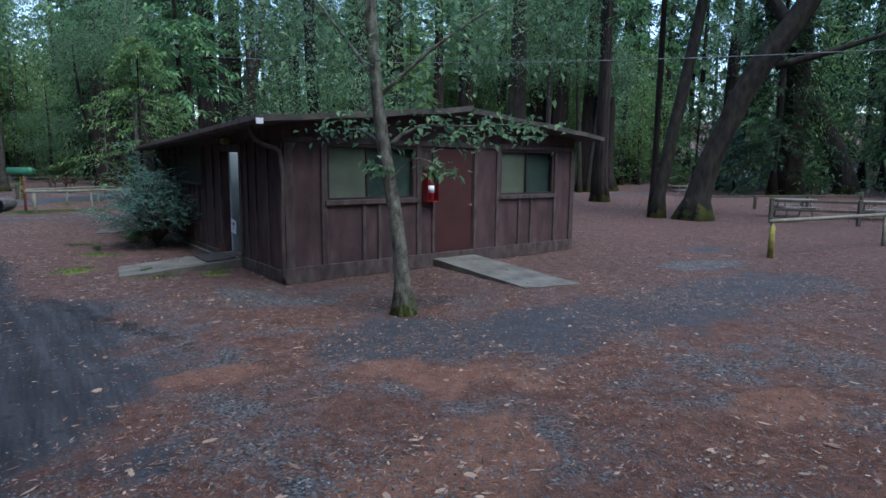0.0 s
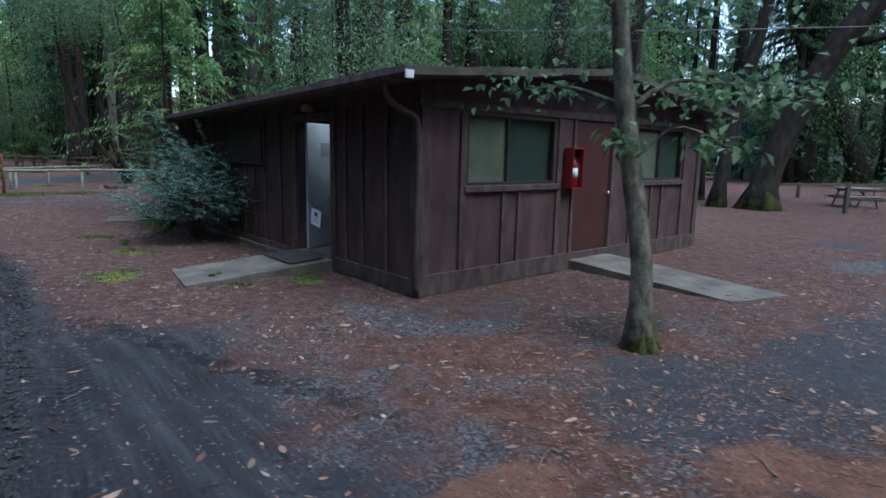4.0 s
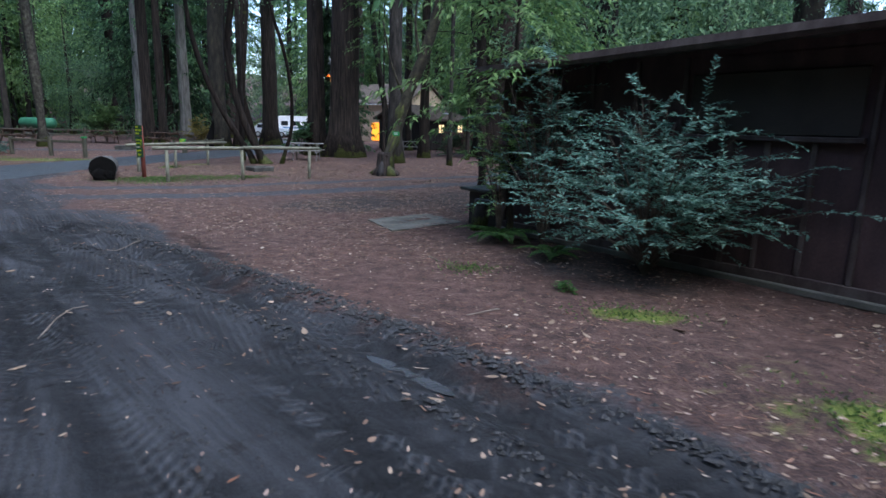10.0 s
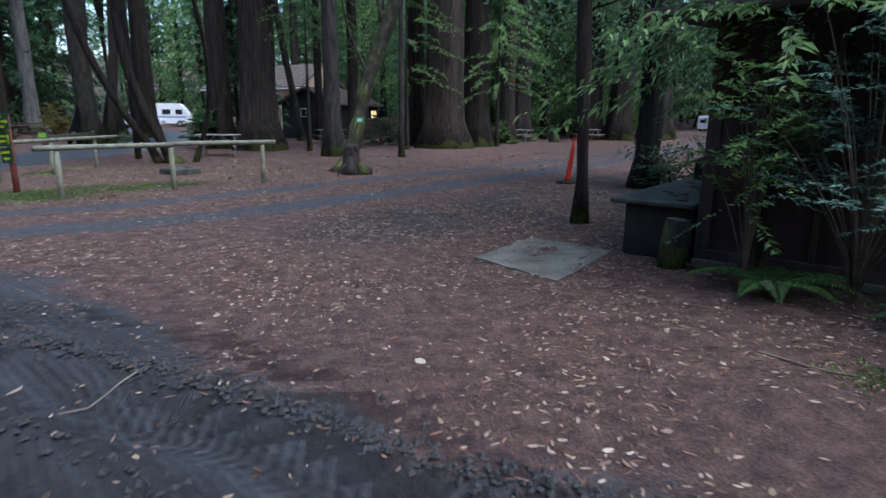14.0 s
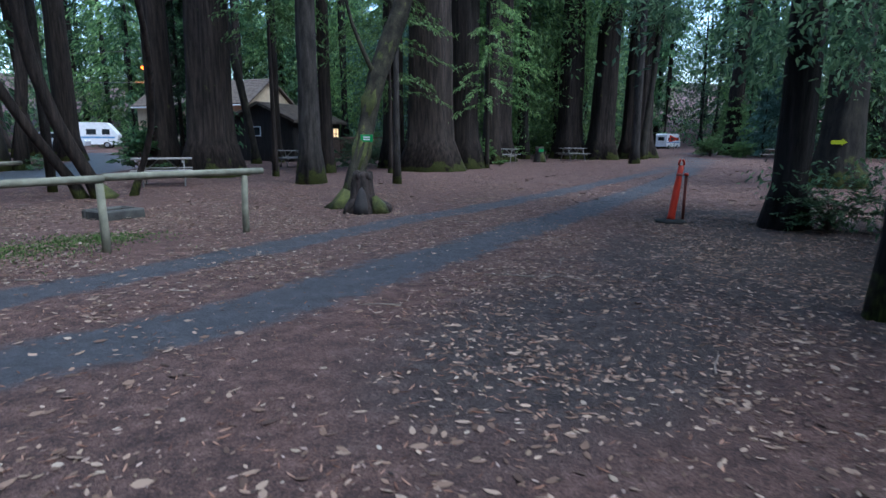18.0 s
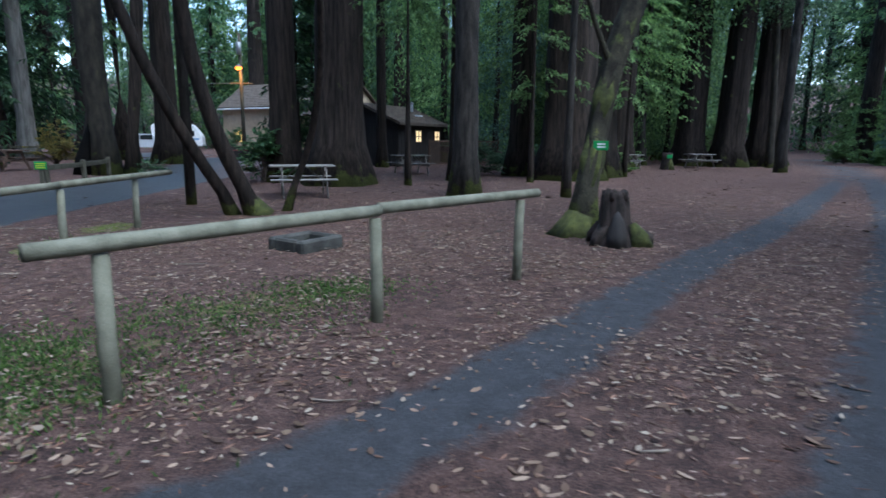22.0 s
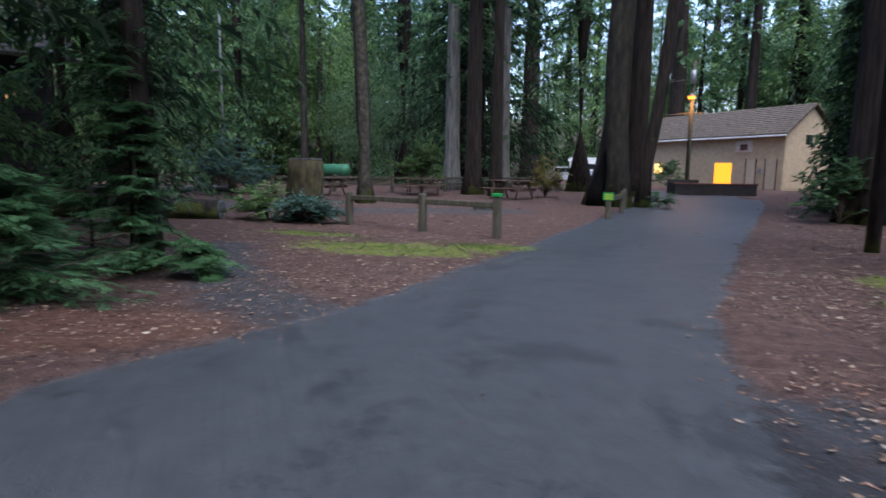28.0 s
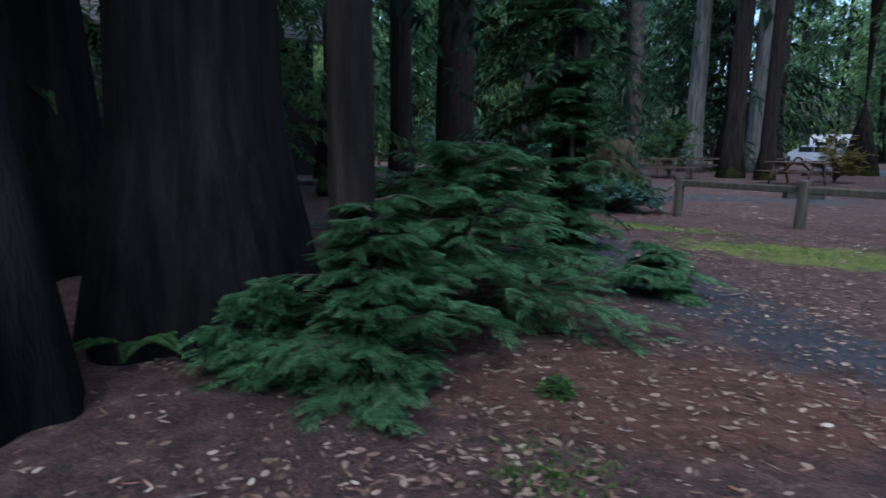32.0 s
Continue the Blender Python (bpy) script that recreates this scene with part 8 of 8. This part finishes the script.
for i in range(150):
    x, y = rng.uniform(-29, 8), rng.uniform(3, 27)
    m, p = field(np.array(x), np.array(y))
    if not keep_clear(np.array(x), np.array(y)) or m > 0.6 and rng.random() < 0.7 or p > 0.5 and rng.random() < 0.8:
        continue
    a, ln = rng.random() * 6.283, rng.uniform(0.12, 0.5)
    s = np.linspace(0, 1, 5)
    bx = x + ln * s * math.cos(a) + 0.05 * ln * np.sin(5 * s + i)
    by = y + ln * s * math.sin(a) + 0.05 * ln * np.cos(4 * s + i)
    v, f = tube(np.stack([bx, by, height(bx, by) + 0.012], -1), np.linspace(0.007, 0.003, 5), 5, cap=False)
    pieces.append((v, np.array(f)))
tagged(part("fallen_twigs", mesh_of("fallen_twigs", *joined(pieces), mat("grey_twig", (0.22, 0.18, 0.15), (0.12, 0.1, 0.085), 9, 0.9, 0.2))), "thin fallen twigs lying on the duff", "twigs", kind="stuff")
# undergrowth that covers the slopes beyond the clearings
cx, cy = [], []
while len(cx) < 1100:
    a, d = rng.random() * 6.283, 36 + 62 * rng.random()
    x, y = -10 + d * math.cos(a), 22 + d * math.sin(a)
    if free_of(x, y) and (y > 4 or rng.random() < 0.15):
        cx.append(x), cy.append(y)
cx, cy = np.array(cx), np.array(cy)
per = 26
c = np.repeat(np.stack([cx, cy, hill(cx, cy)], -1), per, 0)
c = c + rng.standard_normal(c.shape) * [0.9, 0.9, 0.0] + np.abs(rng.standard_normal((len(c), 1))) * [0, 0, 0.75]
tagged(part("undergrowth", mesh_of("undergrowth", *leaves(c, vec(len(c)) + [0, 0, 0.2], vec(len(c)) * 0.8 + [0, 0, 0.8], 0.4 * (0.5 + rng.random(len(c))), 0.2), L_BAY)), "low leafy undergrowth covering the forest slopes", "undergrowth", kind="stuff")

# churned clods along the wheel ruts, and the wet strip in one of them
def clods(line, n, offs, size, seed):
    g = np.random.default_rng(seed)
    p = np.array(line, float)
    seg = np.linalg.norm(np.diff(p, axis=0), axis=1)
    t = np.r_[0, np.cumsum(seg)]
    v0 = unit(np.array([(1, 0, 0), (-1, 0, 0), (0, 1, 0), (0, -1, 0), (0, 0, 1), (0, 0, -1)], float))
    f0 = np.array([(0, 2, 4), (2, 1, 4), (1, 3, 4), (3, 0, 4), (2, 0, 5), (1, 2, 5), (3, 1, 5), (0, 3, 5)])
    out = []
    for i in range(n):
        s = g.random() * t[-1]
        k = min(np.searchsorted(t, s, "right") - 1, len(seg) - 1)
        d = (p[k + 1] - p[k]) / seg[k]
        nm = np.array([-d[1], d[0]])
        o = offs[i % len(offs)]
        xy = p[k] + d * (s - t[k]) + nm * (o[0] + o[1] * g.standard_normal())
        r = size * g.uniform(0.4, 1.4)
        v = v0 * r * g.uniform(0.6, 1.25, (6, 3)) * [0.95, 1.25, 0.75]
        a = math.atan2(d[1], d[0]) + 0.35 * g.standard_normal()
        v[:, :2] = v[:, :2] @ np.array([(math.cos(a), math.sin(a)), (-math.sin(a), math.cos(a))])
        out.append((v + [xy[0], xy[1], float(height(xy[0], xy[1])) + 0.1 * r], f0))
    return joined(out)


M_CLOD = mat("wet_mud_clods", (0.03, 0.03, 0.033), (0.012, 0.012, 0.013), 12, 0.7, 0.5, 80, spec=0.4)
tagged(part("mud_clods", mesh_of("mud_clods", *joined([clods(RUT_A, 4200, ((0.34, 0.06), (0.3, 0.05), (-0.36, 0.07), (0.42, 0.09)), 0.0165, 1), clods(RUT_B, 600, ((0.3, 0.09), (-0.35, 0.1), (0.3, 0.2)), 0.012, 2)]), M_CLOD)), "dark clods of churned mud along the ruts", "mud", kind="stuff")
M_WET = mat("wet_clay", (0.05, 0.052, 0.058), (0.035, 0.037, 0.042), 6, 0.22, 0.15, 40, spec=0.6)
sgm = np.linspace(0, 1, 16)
ax, ay = -9.45 + 0.62 * sgm, 10.88 - 0.47 * sgm
wd = 0.045 * np.sin(math.pi * sgm) ** 0.6 * (1 + 0.35 * np.sin(9 * sgm)) + 0.01
pv = np.concatenate([np.stack([ax + 0.6 * wd, ay + 0.8 * wd, 0 * ax], -1), np.stack([ax - 0.6 * wd, ay - 0.8 * wd, 0 * ax], -1)])
pv[:, 2] = np.median(height(ax, ay)) + 0.02
tagged(part("puddle", mesh_of("puddle", pv, [[i, i + 16, i + 17, i + 1] for i in range(15)], M_WET, True)), "shallow wet grey puddle lying in a wheel rut", "puddle")

litter("needle_litter", 60000, (-6, 8, 3, 12), 0.045, 0.13, L_NEEDLE, "fine red-brown needles on the gravel", 0.1, 0.02, 0.25, 0.003, "needles", 1.0)
litter("fine_gravel", 55000, (-6, 8, 3, 12), 0.017, 0.85, leafy("pebbles", (0.075, 0.082, 0.088), (0.035, 0.038, 0.042), (0.13, 0.138, 0.145), 0.85, 0.0), "fine blue-grey gravel chips mixed with needles", 0.5, 0.02, 0.3, 0.004, "gravel", 1.0)
litter("wood_chips", 60000, (-26, -5, 8, 26), 0.03, 0.35, leafy("chips", (0.12, 0.08, 0.065), (0.04, 0.028, 0.025), (0.26, 0.19, 0.16), 0.8, 0.0), "small bark chips and leaf crumbs on the duff", 0.2, 0.05, 0.3, 0.004, "bark chips", 1.0)
# leaves that lie on the ramps and the slab
def leaves_on(corners, n, size=0.055):
    c = np.array(corners, float)
    a, b = rng.random((n, 1)), rng.random((n, 1))
    p = (c[0] * (1 - a) + c[1] * a) * (1 - b) + (c[3] * (1 - a) + c[2] * a) * b + [0, 0, 0.014]
    t = rng.random(n) * 6.283
    ln = size * (0.5 + 0.9 * rng.random(n))
    return leaves(p, np.stack([np.cos(t), np.sin(t), 0.05 * np.ones(n)], -1), np.stack([0.2 * rng.standard_normal(n), 0.2 * rng.standard_normal(n), np.ones(n)], -1), ln, ln * 0.42, 0.05)


for cs, n in (([(-6.13, 10.74, 0.03), (-5.46, 9.9, 0.03), (-4.06, 11.26, 0.15), (-4.78, 12.1, 0.16)], 26), ([(0.9, 10.35, 0.02), (1.75, 10.8, 0.02), (-0.1, 12.72, 0.15), (-0.78, 12.0, 0.15)], 30), ([(-10.79, 16.06, 0.014), (-10.22, 15.2, 0.012), (-9.35, 16.25, 0.014), (-10.0, 16.98, 0.014)], 60)):
    tagged(part("leaf_litter", mesh_of("leaf_litter", *leaves_on(cs, n), L_LITTER)), "fallen leaves lying on concrete", "leaves", kind="stuff")
litter("leaf_litter", 8000, (-17, -6, 15.5, 25), 0.06, 0.42, L_LITTER, "larger dry leaves strewn over the track verge", 0.12, 0.02)
# broad leaves on the red duff beside the paved road
litter("leaf_litter", 1800, (-27, -22.8, 18.5, 25), 0.052, 0.5, L_LITTER, "broad tan leaves on red duff", 0.3)
for x, y, r in ((-25.3, 20.2, 0.06), (-8.05, 12.6, 0.12), (-5.35, 10.45, 0.16)):
    shrub(x, y, 0.11, r, 14, L_FERN, 0.04, "small green weed sprouting from the duff", "weed", low=0.3, per=8, group="weeds", twig=0.06)
grass(7000, [(-17.4, 20.3, 0.8, 0.5), (-17.75, 20.85, 0.45, 0.4), (-17.2, 20.6, 0.6, 0.6), (-16.6, 21.6, 0.8, 0.5), (-15.9, 22.3, 0.5, 0.4)], 0.032, "low green grass among leaves by the rail")
